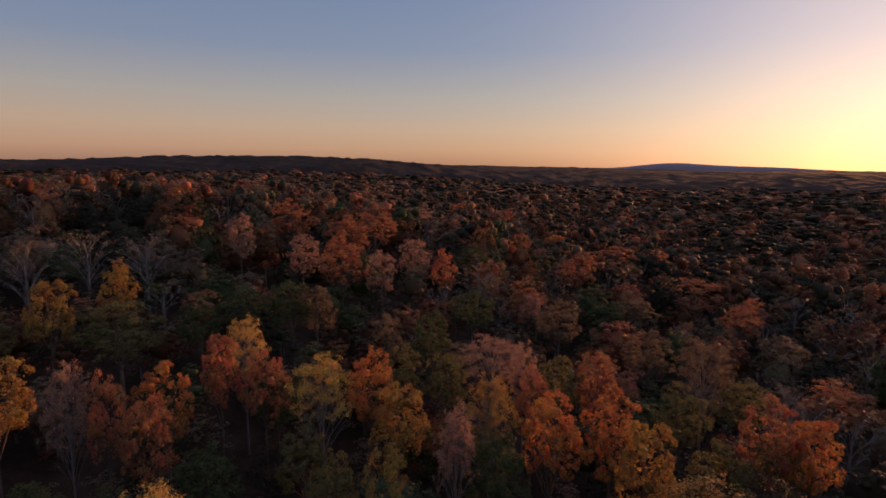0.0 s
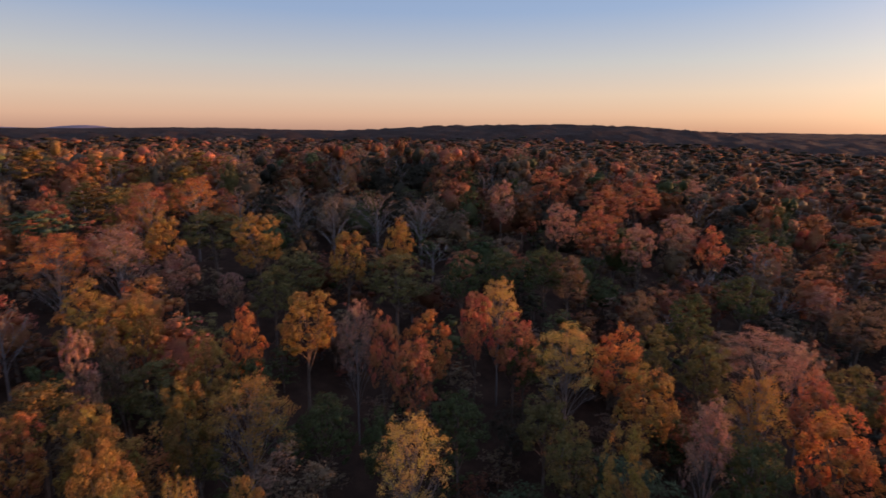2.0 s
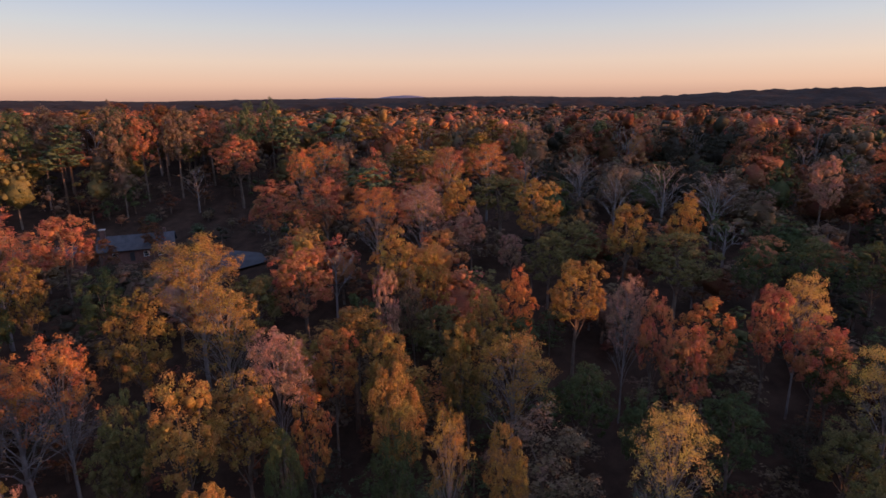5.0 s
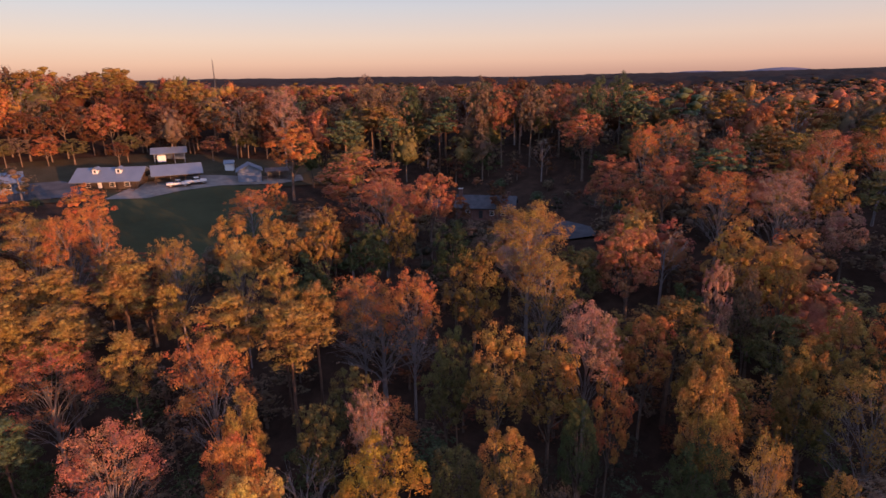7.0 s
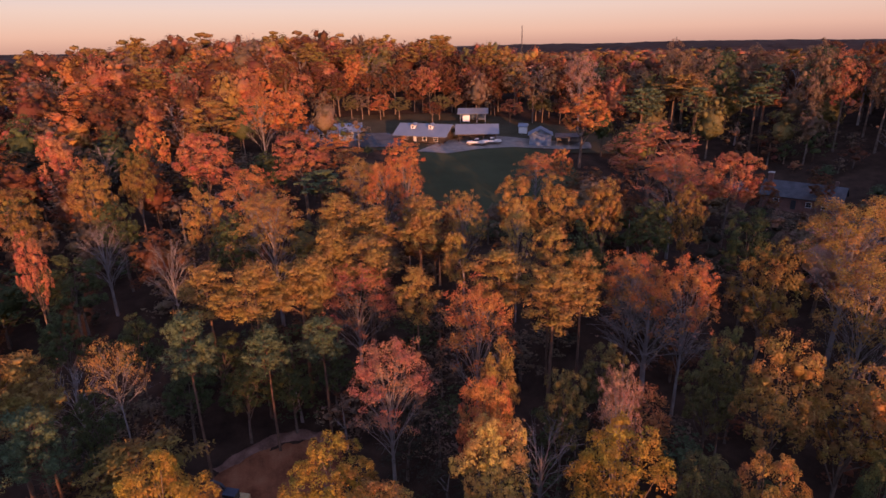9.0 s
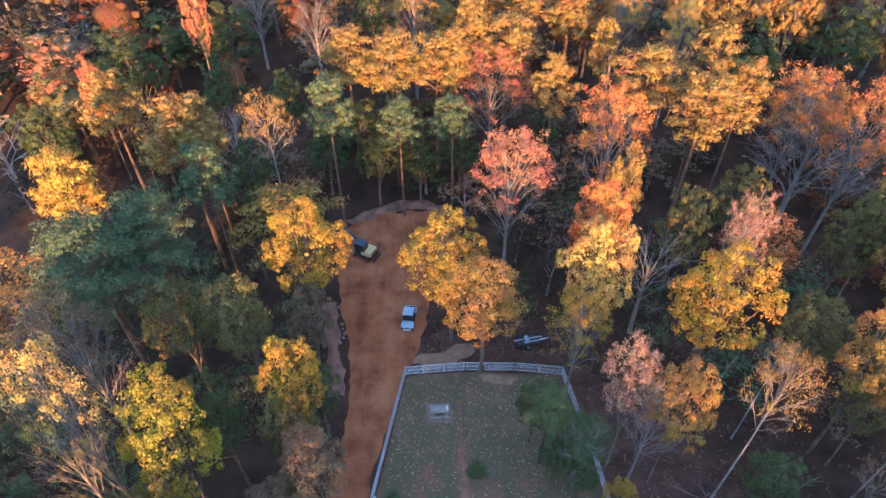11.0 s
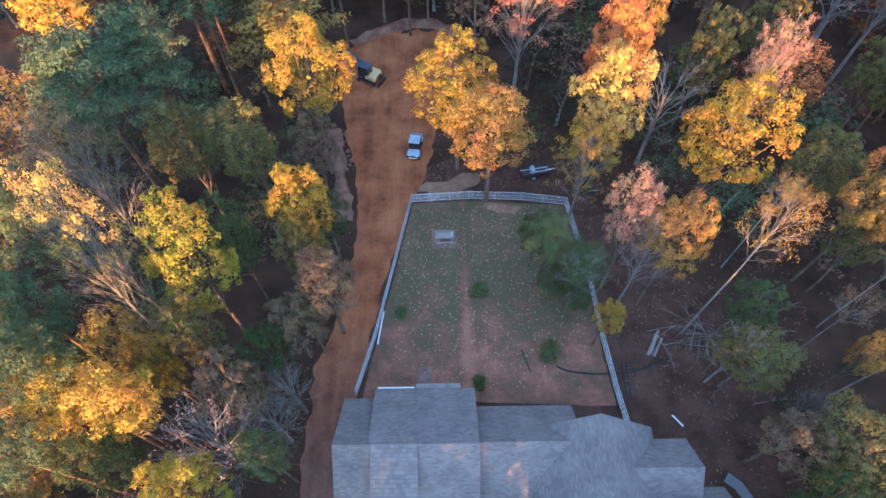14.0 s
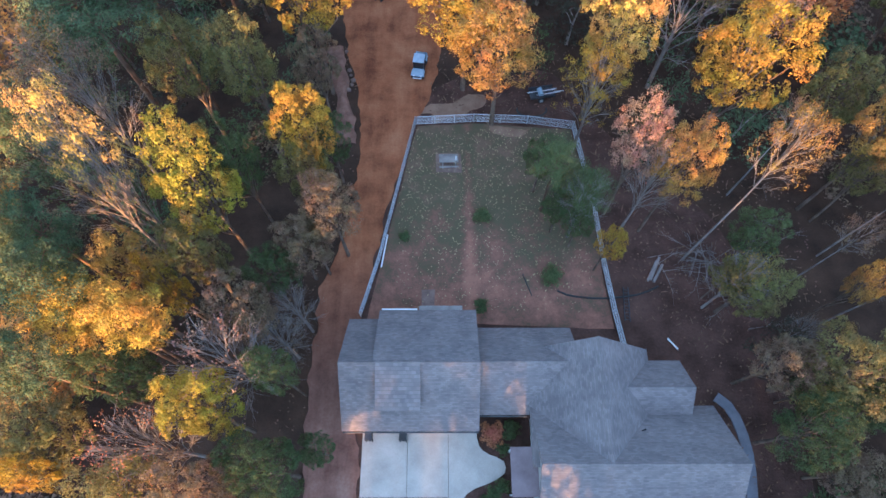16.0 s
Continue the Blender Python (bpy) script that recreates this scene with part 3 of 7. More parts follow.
def yard_material():
    """Worn lawn: grass thins into red soil towards the house, with leaf-strewn patches."""
    m, n, l, b = material("worn_yard")
    p = position(n)
    blot = noise_node(n, l, 0.35, 7, p, 0.72)
    fine = noise_node(n, l, 7.0, 4, p, 0.7)
    xyz = n.new("ShaderNodeSeparateXYZ")
    l.new(p, xyz.inputs[0])
    north = n.new("ShaderNodeMapRange")
    north.inputs["From Min"].default_value, north.inputs["From Max"].default_value = 17.0, 30.0
    l.new(xyz.outputs["Y"], north.inputs["Value"])
    aside = n.new("ShaderNodeMath")
    aside.operation = "SUBTRACT"
    l.new(xyz.outputs["X"], aside.inputs[0])
    aside.inputs[1].default_value = 2.3
    off = n.new("ShaderNodeMath")
    off.operation = "ABSOLUTE"
    l.new(aside.outputs[0], off.inputs[0])
    worn = n.new("ShaderNodeMapRange")
    worn.inputs["From Min"].default_value, worn.inputs["From Max"].default_value = 0.1, 0.9
    worn.inputs["To Min"].default_value, worn.inputs["To Max"].default_value = -0.55, 0.0
    l.new(off.outputs[0], worn.inputs["Value"])
    both_ways = n.new("ShaderNodeMath")
    both_ways.operation = "ADD"
    l.new(north.outputs[0], both_ways.inputs[0])
    l.new(worn.outputs[0], both_ways.inputs[1])
    s = n.new("ShaderNodeMath")
    s.operation = "MULTIPLY_ADD"
    l.new(blot.outputs["Fac"], s.inputs[0])
    s.inputs[1].default_value = 3.0
    l.new(both_ways.outputs[0], s.inputs[2])
    s2 = n.new("ShaderNodeMath")
    s2.operation = "MULTIPLY_ADD"
    l.new(fine.outputs["Fac"], s2.inputs[0])
    s2.inputs[1].default_value = 1.0
    l.new(s.outputs[0], s2.inputs[2])
    half = n.new("ShaderNodeMath")
    half.operation = "MULTIPLY"
    half.inputs[1].default_value = 0.228
    l.new(s2.outputs[0], half.inputs[0])
    c = ramp(n, l, half.outputs[0], [(0.36, (0.28, 0.130, 0.084)), (0.46, (0.185, 0.088, 0.059)), (0.54, (0.112, 0.071, 0.041)),
                                     (0.62, (0.078, 0.070, 0.034)), (0.71, (0.125, 0.083, 0.050)), (0.80, (0.18, 0.108, 0.072))])
    l.new(c.outputs["Color"], b.inputs["Base Color"])
    b.inputs["Roughness"].default_value = 0.95
    bump(n, l, b, fine.outputs["Fac"], 0.6, 0.05)
    return m


YARD = yard_material()


def part(name, soup, mat, parent, label="", smooth=False):
    """One mesh object under a thing or under a part."""
    ob = new(name, soup if isinstance(soup, bpy.types.Mesh) else soup.mesh(name, [mat], smooth))
    ob.parent = parent
    if label:
        ob["label"] = label
    return ob


def block(soup, x0, x1, y0, y1, z0, z1, bevel=0.0, m=None):
    """A box between two corners, its edges eased where a bevel is given."""
    bm = bmesh.new()
    bmesh.ops.create_cube(bm, size=1.0)
    bmesh.ops.scale(bm, vec=(x1 - x0, y1 - y0, z1 - z0), verts=bm.verts)
    if bevel > 0:
        bmesh.ops.bevel(bm, geom=bm.edges[:], offset=bevel, segments=1, affect="EDGES")
    bmesh.ops.translate(bm, vec=((x0 + x1) / 2, (y0 + y1) / 2, (z0 + z1) / 2), verts=bm.verts)
    pour(soup, bm, m)
    return soup


def pour(soup, bm, m=None):
    if m is not None:
        bm.transform(m)
    bm.verts.index_update()
    base = soup.n
    soup.v.append(np.array([v.co[:] for v in bm.verts]))
    soup.n += len(bm.verts)
    for k in (3, 4, 5, 6, 7, 8):
        faces = [[v.index for v in f.verts] for f in bm.faces if len(f.verts) == k]
        if faces:
            soup.f.append(np.array(faces) + base)
            soup.m.append(np.zeros(len(faces), dtype=np.int32))
    bm.free()


def boxed(*args, **kw):
    return block(Soup(), *args, **kw)


def slab(soup, a, b, c, d, thick):
    """A flat slab whose upper face runs a, b, c, d anticlockwise."""
    a, b, c, d = (np.array(p, float) for p in (a, b, c, d))
    n = np.cross(b - a, d - a)
    n = n / np.linalg.norm(n) * thick
    soup.add([a, b, c, d, a - n, b - n, c - n, d - n],
             [(0, 1, 2, 3), (7, 6, 5, 4), (0, 4, 5, 1), (1, 5, 6, 2), (2, 6, 7, 3), (3, 7, 4, 0)])
    return soup


def prism(soup, outline, low, high, axis):
    """An upright wall plate with any outline, given in the plane across the axis x or y."""
    k = len(outline)
    pts = [(low, p, z) if axis == "x" else (p, low, z) for p, z in outline] + [(high, p, z) if axis == "x" else (p, high, z) for p, z in outline]
    base = soup.n
    soup.v.append(np.array(pts, float))
    soup.n += 2 * k
    for f in [list(range(k)), list(range(2 * k - 1, k - 1, -1))]:
        soup.f.append(np.array([f]) + base)
        soup.m.append(np.zeros(1, dtype=np.int32))
    soup.f.append(np.array([(i, i + k, (i + 1) % k + k, (i + 1) % k) for i in range(k)]) + base)
    soup.m.append(np.zeros(k, dtype=np.int32))
    return soup


def star_patch(name, outline, mat, label, category, lift=0.03, rings=6, ragged=0.0, kind="structure", step=1.2):
    """A piece of ground surface inside an outline, following the land, with a worn edge."""
    pts = []
    for i, p in enumerate(outline):
        q = outline[(i + 1) % len(outline)]
        k = max(1, int(math.dist(p, q) / step))
        pts += [(p[0] + (q[0] - p[0]) * j / k, p[1] + (q[1] - p[1]) * j / k) for j in range(k)]
    cx, cy = sum(p[0] for p in outline) / len(outline), sum(p[1] for p in outline) / len(outline)
    n = len(pts)
    soup, v = Soup(), [(cx, cy, ground_height(cx, cy) + lift)]
    for r in range(1, rings + 1):
        f = r / rings
        for x, y in pts:
            g = f * (1 + ragged * noise.noise(Vector((x / 1.7, y / 1.7, 5))) * (f > 0.99))
            px, py = cx + (x - cx) * g, cy + (y - cy) * g
            v.append((px, py, ground_height(px, py) + lift))
    base = soup.n
    soup.add(v, [(0, 1 + j, 1 + (j + 1) % n) for j in range(n)])
    quads = [(1 + (r - 1) * n + j, 1 + r * n + j, 1 + r * n + (j + 1) % n, 1 + (r - 1) * n + (j + 1) % n) for r in range(1, rings) for j in range(n)]
    soup.f.append(np.array(quads) + base)
    soup.m.append(np.zeros(len(quads), dtype=np.int32))
    ob = new(name, soup.mesh(name, [mat], True))
    return tagged(ob, label, category, kind=kind)


# ---- the yard, the track and the drive ----


def track():
    """The red clay track: a ribbon that opens into a turning place, with shallow ruts."""
    left = [(-30, -11.0), (0, -11.2), (10, -11.6), (17.3, -11.3), (20.9, -10.1), (26.7, -8.8), (32, -8.6), (39, -9.2), (46.5, -11.0), (53, -12.1), (58.5, -12.6), (60.8, -10.8), (62.6, -7.8), (64.0, -4.4), (64.6, -2.6)]
    right = [(-30, -6.6), (0, -6.8), (13, -7.9), (20, -6.5), (28, -5.0), (35.5, -3.2), (39, -1.6), (42, -0.9), (46.3, -0.4), (50, 0.0), (54, 2.4), (58, 4.0), (60, 3.6), (62.1, 2.3), (63.6, 0.3), (64.6, -2.2)]
    ys = np.arange(-30, 64.61, 0.6)
    l = np.interp(ys, *zip(*left))
    r = np.interp(ys, *zip(*right))
    cols = 15
    v = []
    for i, y in enumerate(ys):
        for j in range(cols):
            f = j / (cols - 1)
            x = l[i] + (r[i] - l[i]) * f
            if j in (0, cols - 1):
                x += 0.45 * noise.noise(Vector((x, y / 1.3, 2))) + 0.15 * noise.noise(Vector((x * 3, y * 1.1, 9)))
            rut = -0.05 * math.exp(-((f - 0.32) / 0.07) ** 2) - 0.05 * math.exp(-((f - 0.68) / 0.07) ** 2)
            v.append((x, y, 0.17 + (0 if 0 < j < cols - 1 else -0.06) + rut + 0.04 * noise.noise(Vector((x, y, 0)))))
    quads = [(i * cols + j, i * cols + j + 1, (i + 1) * cols + j + 1, (i + 1) * cols + j) for i in range(len(ys) - 1) for j in range(cols - 1)]
    s = Soup()
    s.add(v, quads)
    tagged(new("road", s.mesh("road", [CLAY], True)), "bare red clay track opening into a turning place", "road", kind="structure")


track()
star_patch("yard_soil", [(-12.2, -12), (29, -12), (29, 13), (26, 24), (16, 35), (11.5, 42.5), (3, 43), (-2.2, 39), (-5, 30), (-8, 14)], surface(
    "trodden_red_soil", (0.028, 0.016, 0.012), (0.125, 0.070, 0.054), 0.42, 0.95, 5, 0.8, 0.08), "trodden reddish soil round the house", "soil", 0.015, 10, 0.03)
star_patch("lawn", [(-2.9, 35.2), (3, 35.5), (12.9, 34.7), (14.2, 26), (14.4, 18), (14.9, 13.5), (-7.0, 14.4)], YARD, "worn back lawn thinning into red soil", "lawn", 0.05, 12, 0.01)
SANDY_VERGE = [(-3.0, 36.8), (-1.6, 38.0), (0.8, 38.2), (2.9, 39.7), (3.8, 39.1), (3.7, 37.6), (2.5, 36.5), (-0.5, 36.0)]
SANDY_CORNER = [(5.0, 35.1), (6.6, 34.9), (8.4, 34.6), (8.0, 33.6), (6.2, 33.9), (5.1, 34.3)]
star_patch("sand_patch", SANDY_VERGE, SAND, "pale sandy patch beside the clay track", "soil", 0.06, 5, 0.45, step=0.35)
star_patch("sand_patch", SANDY_CORNER, SAND, "bare sandy patch in the corner of the lawn", "soil", 0.075, 5, 0.5, step=0.3)
star_patch("gravel_pad", [(-0.9, 29.6), (1.6, 29.6), (1.6, 31.8), (-0.9, 31.8)], STONE, "grey gravel pad under the picnic table", "gravel", 0.08, 3, 0.15)
star_patch("garden_path", [(-2.15, 17.2), (-0.95, 17.2), (-1.0, 14.0), (-2.1, 14.0)], STONE, "short grey stone path to the back door", "path", 0.09, 3, 0.05)


BANK_SOIL = surface("pinkish_bank_soil", (0.10, 0.052, 0.038), (0.30, 0.17, 0.125), 0.7, 0.95, 5, 0.8, 0.08)


def bank(name, line, width, height, label):
    """A low uneven ridge of pushed-up soil along a line."""
    steps = 60
    s = Soup()
    line = np.array(line, float)
    at = np.linspace(0, len(line) - 1, steps)
    mid = np.stack([np.interp(at, np.arange(len(line)), line[:, k]) for k in (0, 1)], 1)
    v, cols = [], 9
    for i, p in enumerate(mid):
        d = mid[min(i + 1, steps - 1)] - mid[max(i - 1, 0)]
        n = np.array((-d[1], d[0])) / (np.linalg.norm(d) + 1e-9)
        end = min(1, 4 * i / steps, 4 * (steps - 1 - i) / steps)
        for j in range(cols):
            f = 2 * j / (cols - 1) - 1
            w = width * (0.5 + 0.35 * noise.noise(Vector((p[0] * 0.5, p[1] * 0.5, 3))))
            q = p + n * f * w + 0.25 * noise.noise(Vector((p[0], p[1], f * 2)))
            z = (1 - f * f) * height * end * (0.7 + 0.8 * noise.noise(Vector((q[0] * 1.1, q[1] * 1.1, 8))))
            v.append((q[0], q[1], ground_height(q[0], q[1]) + 0.1 + max(0, z) - 0.16 * (abs(f) > 0.9)))
    s.add(v, [(i * cols + j, (i + 1) * cols + j, (i + 1) * cols + j + 1, i * cols + j + 1) for i in range(steps - 1) for j in range(cols - 1)])
    tagged(new(name, s.mesh(name, [BANK_SOIL], True)), label, "soil bank", kind="structure")


bank("soil_bank", [(-11.2, 60.9), (-7.8, 63.2), (-4.3, 64.5), (-0.6, 64.6), (2.6, 63.0), (4.2, 60.4)], 2.0, 0.45, "low bank of pale soil round the turning place")
bank("soil_bank", [(-10.2, 33.0), (-10.6, 37.5), (-11.4, 41.5), (-12.2, 46.0)], 2.2, 0.5, "eroded pinkish bank of soil beside the track")


def drive():
    """Concrete drive: cast panels with open joints."""
    root = new("driveway")
    tagged(root, "pale concrete driveway in front of the garage", "driveway", kind="structure")
    def cast(outline):
        s = Soup()
        k = len(outline)
        s.v.append(np.array([(x, y, 0.14) for x, y in outline] + [(x, y, -0.1) for x, y in outline]))
        s.n = 2 * k
        s.f += [np.array([list(range(k))]), np.array([(i, i + k, (i + 1) % k + k, (i + 1) % k) for i in range(k)])]
        s.m += [np.zeros(1, dtype=np.int32), np.zeros(k, dtype=np.int32)]
        part("panel", s, CONCRETE, root)
    curve = [(1.4, -0.1), (1.65, 0.22), (2.3, 0.62), (3.18, 0.91), (4.1, 1.3), (4.69, 1.74), (4.8, 2.2), (4.65, 2.62), (4.1, 2.95), (3.48, 3.14), (3.0, 3.45), (2.72, 3.78), (2.55, 4.4), (2.5, 5.05)]
    cast([(-6.75, 5.05), (-6.75, 0.0), (-3.09, 0.0), (-3.09, 5.05)])
    cast([(-3.06, 5.05), (-3.06, 0.0), (0.2, 0.0), (0.2, 5.05)])
    cast([(0.23, 5.05), (0.23, -0.1)] + curve)
    cast([(-6.75, -0.03), (-6.75, -9.0), (-3.09, -9.0), (-3.09, -0.03)])
    cast([(-3.06, -0.03), (-3.06, -9.0), (0.6, -9.0), (0.2, -4.0), (0.2, -0.03)])


drive()

plant("shrub", 3.7, 4.75, 1.7, 1.1, RUST)
plant("shrub", 5.3, 5.0, 1.5, 0.9, GREEN)
plant("shrub", 4.6, 3.6, 1.0, 0.6, GREEN)
plant("shrub", 3.6, 0.1, 1.0, 0.8, GREEN)
plant("shrub", 4.5, 0.7, 1.1, 0.7, GREEN)
plant("shrub", 2.9, -0.6, 0.9, 0.7, GREEN)
plant("shrub", 3.6, 24.4, 1.0, 0.9, MOSS)
plant("shrub", 9.6, 18.2, 1.4, 1.1, MOSS)
plant("shrub", -3.9, 22.5, 0.6, 0.6, MOSS)
plant("shrub", 3.2, 15.6, 1.0, 0.8, GREEN)
for i, (x, y, r) in enumerate(((-9.9, 41.2, 0.3), (-10.4, 42.6, 0.25), (-10.0, 40.6, 0.2), (-10.3, 39.9, 0.28), (-9.8, 35.0, 0.3), (-10.6, 34.2, 0.22), (-10.9, 45.2, 0.25), (-10.2, 41.9, 0.18), (-10.6, 40.8, 0.22))):
    bm = bmesh.new()
    bmesh.ops.create_icosphere(bm, subdivisions=2, radius=r)
    for v in bm.verts:
        v.co *= 1 + 0.35 * noise.noise(v.co * 2.2 / r + Vector((i * 7.0, 0, 0)))
        v.co.z *= 0.6
    s = Soup()
    pour(s, bm)
    rock = new("rock", s.mesh("rock", [STONE], True))
    rock.location = (x, y, r * 0.3)
    tagged(rock, "weathered field stone beside the clay track", "rock", "stones by the track")


def ribbon(name, line, width, mat, label, category, height=0.12):
    s = Soup()
    pts = [np.array((x, y, 0.0)) for x, y in line]
    v = []
    for i, p in enumerate(pts):
        d = pts[min(i + 1, len(pts) - 1)] - pts[max(i - 1, 0)]
        n = np.array((-d[1], d[0], 0)) / (np.linalg.norm(d) + 1e-9) * width / 2
        v += [p + n + (0, 0, height), p - n + (0, 0, height), p + n - (0, 0, 0.1), p - n - (0, 0, 0.1)]
    f = []
    for i in range(len(pts) - 1):
        a, b = 4 * i, 4 * i + 4
        f += [(a, a + 1, b + 1, b), (a + 2, a, b, b + 2), (a + 1, a + 3, b + 3, b + 1)]
    s.add(v, f)
    return tagged(new(name, s.mesh(name, [mat])), label, category, kind="structure")


ribbon("side_path", [(22.6, 7.7), (23.4, 7.0), (23.9, 6.0), (24.2, 4.6), (24.3, 3.2), (24.2, 1.8), (24.0, 0.4), (23.6, -2.0), (23.0, -6.0)], 0.85, surface("blue_grey_flagstone", (0.10, 0.10, 0.115), (0.20, 0.20, 0.225), 0.8, 0.85, 9, 0.4, 0.02),
       "narrow curved blue-grey path beside the house", "path")

# ---- the house with the grey shingled roofs ----


def shingle_material():
    """Asphalt shingles: courses a hand high, tabs of uneven tone, faint streaks."""
    m, n, l, b = material("shingle_courses")
    geo = n.new("ShaderNodeNewGeometry")
    xyz = n.new("ShaderNodeSeparateXYZ")
    l.new(geo.outputs["Position"], xyz.inputs[0])
    facing = n.new("ShaderNodeSeparateXYZ")
    l.new(geo.outputs["True Normal"], facing.inputs[0])
    steep = []
    for axis in "XY":
        size = n.new("ShaderNodeMath")
        size.operation = "ABSOLUTE"
        l.new(facing.outputs[axis], size.inputs[0])
        steep.append(size)
    east = n.new("ShaderNodeMath")
    east.operation = "GREATER_THAN"
    l.new(steep[0].outputs[0], east.inputs[0])
    l.new(steep[1].outputs[0], east.inputs[1])
    along = n.new("ShaderNodeMix")
    l.new(east.outputs[0], along.inputs[0])
    l.new(xyz.outputs["X"], along.inputs[2])
    l.new(xyz.outputs["Y"], along.inputs[3])
    comb = n.new("ShaderNodeCombineXYZ")
    l.new(along.outputs[0], comb.inputs[0])
    l.new(xyz.outputs["Z"], comb.inputs[1])
    brick = n.new("ShaderNodeTexBrick")
    l.new(comb.outputs[0], brick.inputs["Vector"])
    brick.inputs["Scale"].default_value = 1.0
    brick.inputs["Brick Width"].default_value = 0.33
    brick.inputs["Row Height"].default_value = 0.10
    brick.inputs["Mortar Size"].default_value = 0.008
    brick.inputs["Color1"].default_value = (0.146, 0.126, 0.123, 1)
    brick.inputs["Color2"].default_value = (0.208, 0.181, 0.175, 1)
    brick.inputs["Mortar"].default_value = (0.140, 0.121, 0.117, 1)
    blot = noise_node(n, l, 0.55, 5, geo.outputs["Position"])
    streak = ramp(n, l, blot.outputs["Fac"], [(0.3, (0.80, 0.80, 0.82)), (0.7, (1.16, 1.15, 1.14))])
    mul = n.new("ShaderNodeMix")
    mul.data_type = "RGBA"
    mul.blend_type = "MULTIPLY"
    mul.inputs[0].default_value = 1.0
    l.new(brick.outputs["Color"], mul.inputs[6])
    l.new(streak.outputs["Color"], mul.inputs[7])
    l.new(mul.outputs[2], b.inputs["Base Color"])
    b.inputs["Roughness"].default_value = 0.88
    bump(n, l, b, brick.outputs["Fac"], 0.15, 0.015)
    return m


SHINGLES = shingle_material()


def roof_pair(root, name, x0, x1, y0, y1, eave, ridge, axis, mat, thick=0.22, ridge_cap=True):
    """Two sloping slabs that meet at a ridge along the axis, with fascia depth and a ridge cap."""
    s1, s2 = Soup(), Soup()
    if axis == "x":
        m = (y0 + y1) / 2
        slab(s1, (x0, y0, eave), (x1, y0, eave), (x1, m, ridge), (x0, m, ridge), thick)
        slab(s2, (x0, m, ridge), (x1, m, ridge), (x1, y1, eave), (x0, y1, eave), thick)
        k = (ridge - eave) / (m - y0) * 0.16
        cap = slab(Soup(), (x0, m - 0.16, ridge - k + 0.02), (x1, m - 0.16, ridge - k + 0.02), (x1, m, ridge + 0.02), (x0, m, ridge + 0.02), 0.03)
        slab(cap, (x0, m, ridge + 0.02), (x1, m, ridge + 0.02), (x1, m + 0.16, ridge - k + 0.02), (x0, m + 0.16, ridge - k + 0.02), 0.03)
    else:
        m = (x0 + x1) / 2
        slab(s1, (x1, y0, eave), (x1, y1, eave), (m, y1, ridge), (m, y0, ridge), thick)
        slab(s2, (m, y0, ridge), (m, y1, ridge), (x0, y1, eave), (x0, y0, eave), thick)
        k = (ridge - eave) / (m - x0) * 0.16
        cap = slab(Soup(), (m + 0.16, y0, ridge - k + 0.02), (m + 0.16, y1, ridge - k + 0.02), (m, y1, ridge + 0.02), (m, y0, ridge + 0.02), 0.03)
        slab(cap, (m, y0, ridge + 0.02), (m, y1, ridge + 0.02), (m - 0.16, y1, ridge - k + 0.02), (m - 0.16, y0, ridge - k + 0.02), 0.03)
    a = part(name, s1, mat, root)
    part(name, s2, mat, root)
    if ridge_cap:
        part("ridge_cap", cap, mat, a)


def gabled_walls(root, x0, x1, y0, y1, eave, ridge, axis, mat, base=-0.3):
    """Four walls with thickness, two of them rising into gables."""
    t = 0.18
    if axis == "x":
        m = (y0 + y1) / 2
        prof = [(y0, base), (y1, base), (y1, eave), (m, ridge), (y0, eave)]
        part("wall", prism(Soup(), prof, x0, x0 + t, "x"), mat, root)
        part("wall", prism(Soup(), prof, x1 - t, x1, "x"), mat, root)
        part("wall", boxed(x0 + t, x1 - t, y0, y0 + t, base, eave), mat, root)
        part("wall", boxed(x0 + t, x1 - t, y1 - t, y1, base, eave), mat, root)
    else:
        m = (x0 + x1) / 2
        prof = [(x0, base), (x1, base), (x1, eave), (m, ridge), (x0, eave)]
        part("wall", prism(Soup(), prof, y0, y0 + t, "y"), mat, root)
        part("wall", prism(Soup(), prof, y1 - t, y1, "y"), mat, root)
        part("wall", boxed(x0, x0 + t, y0 + t, y1 - t, base, eave), mat, root)
        part("wall", boxed(x1 - t, x1, y0 + t, y1 - t, base, eave), mat, root)


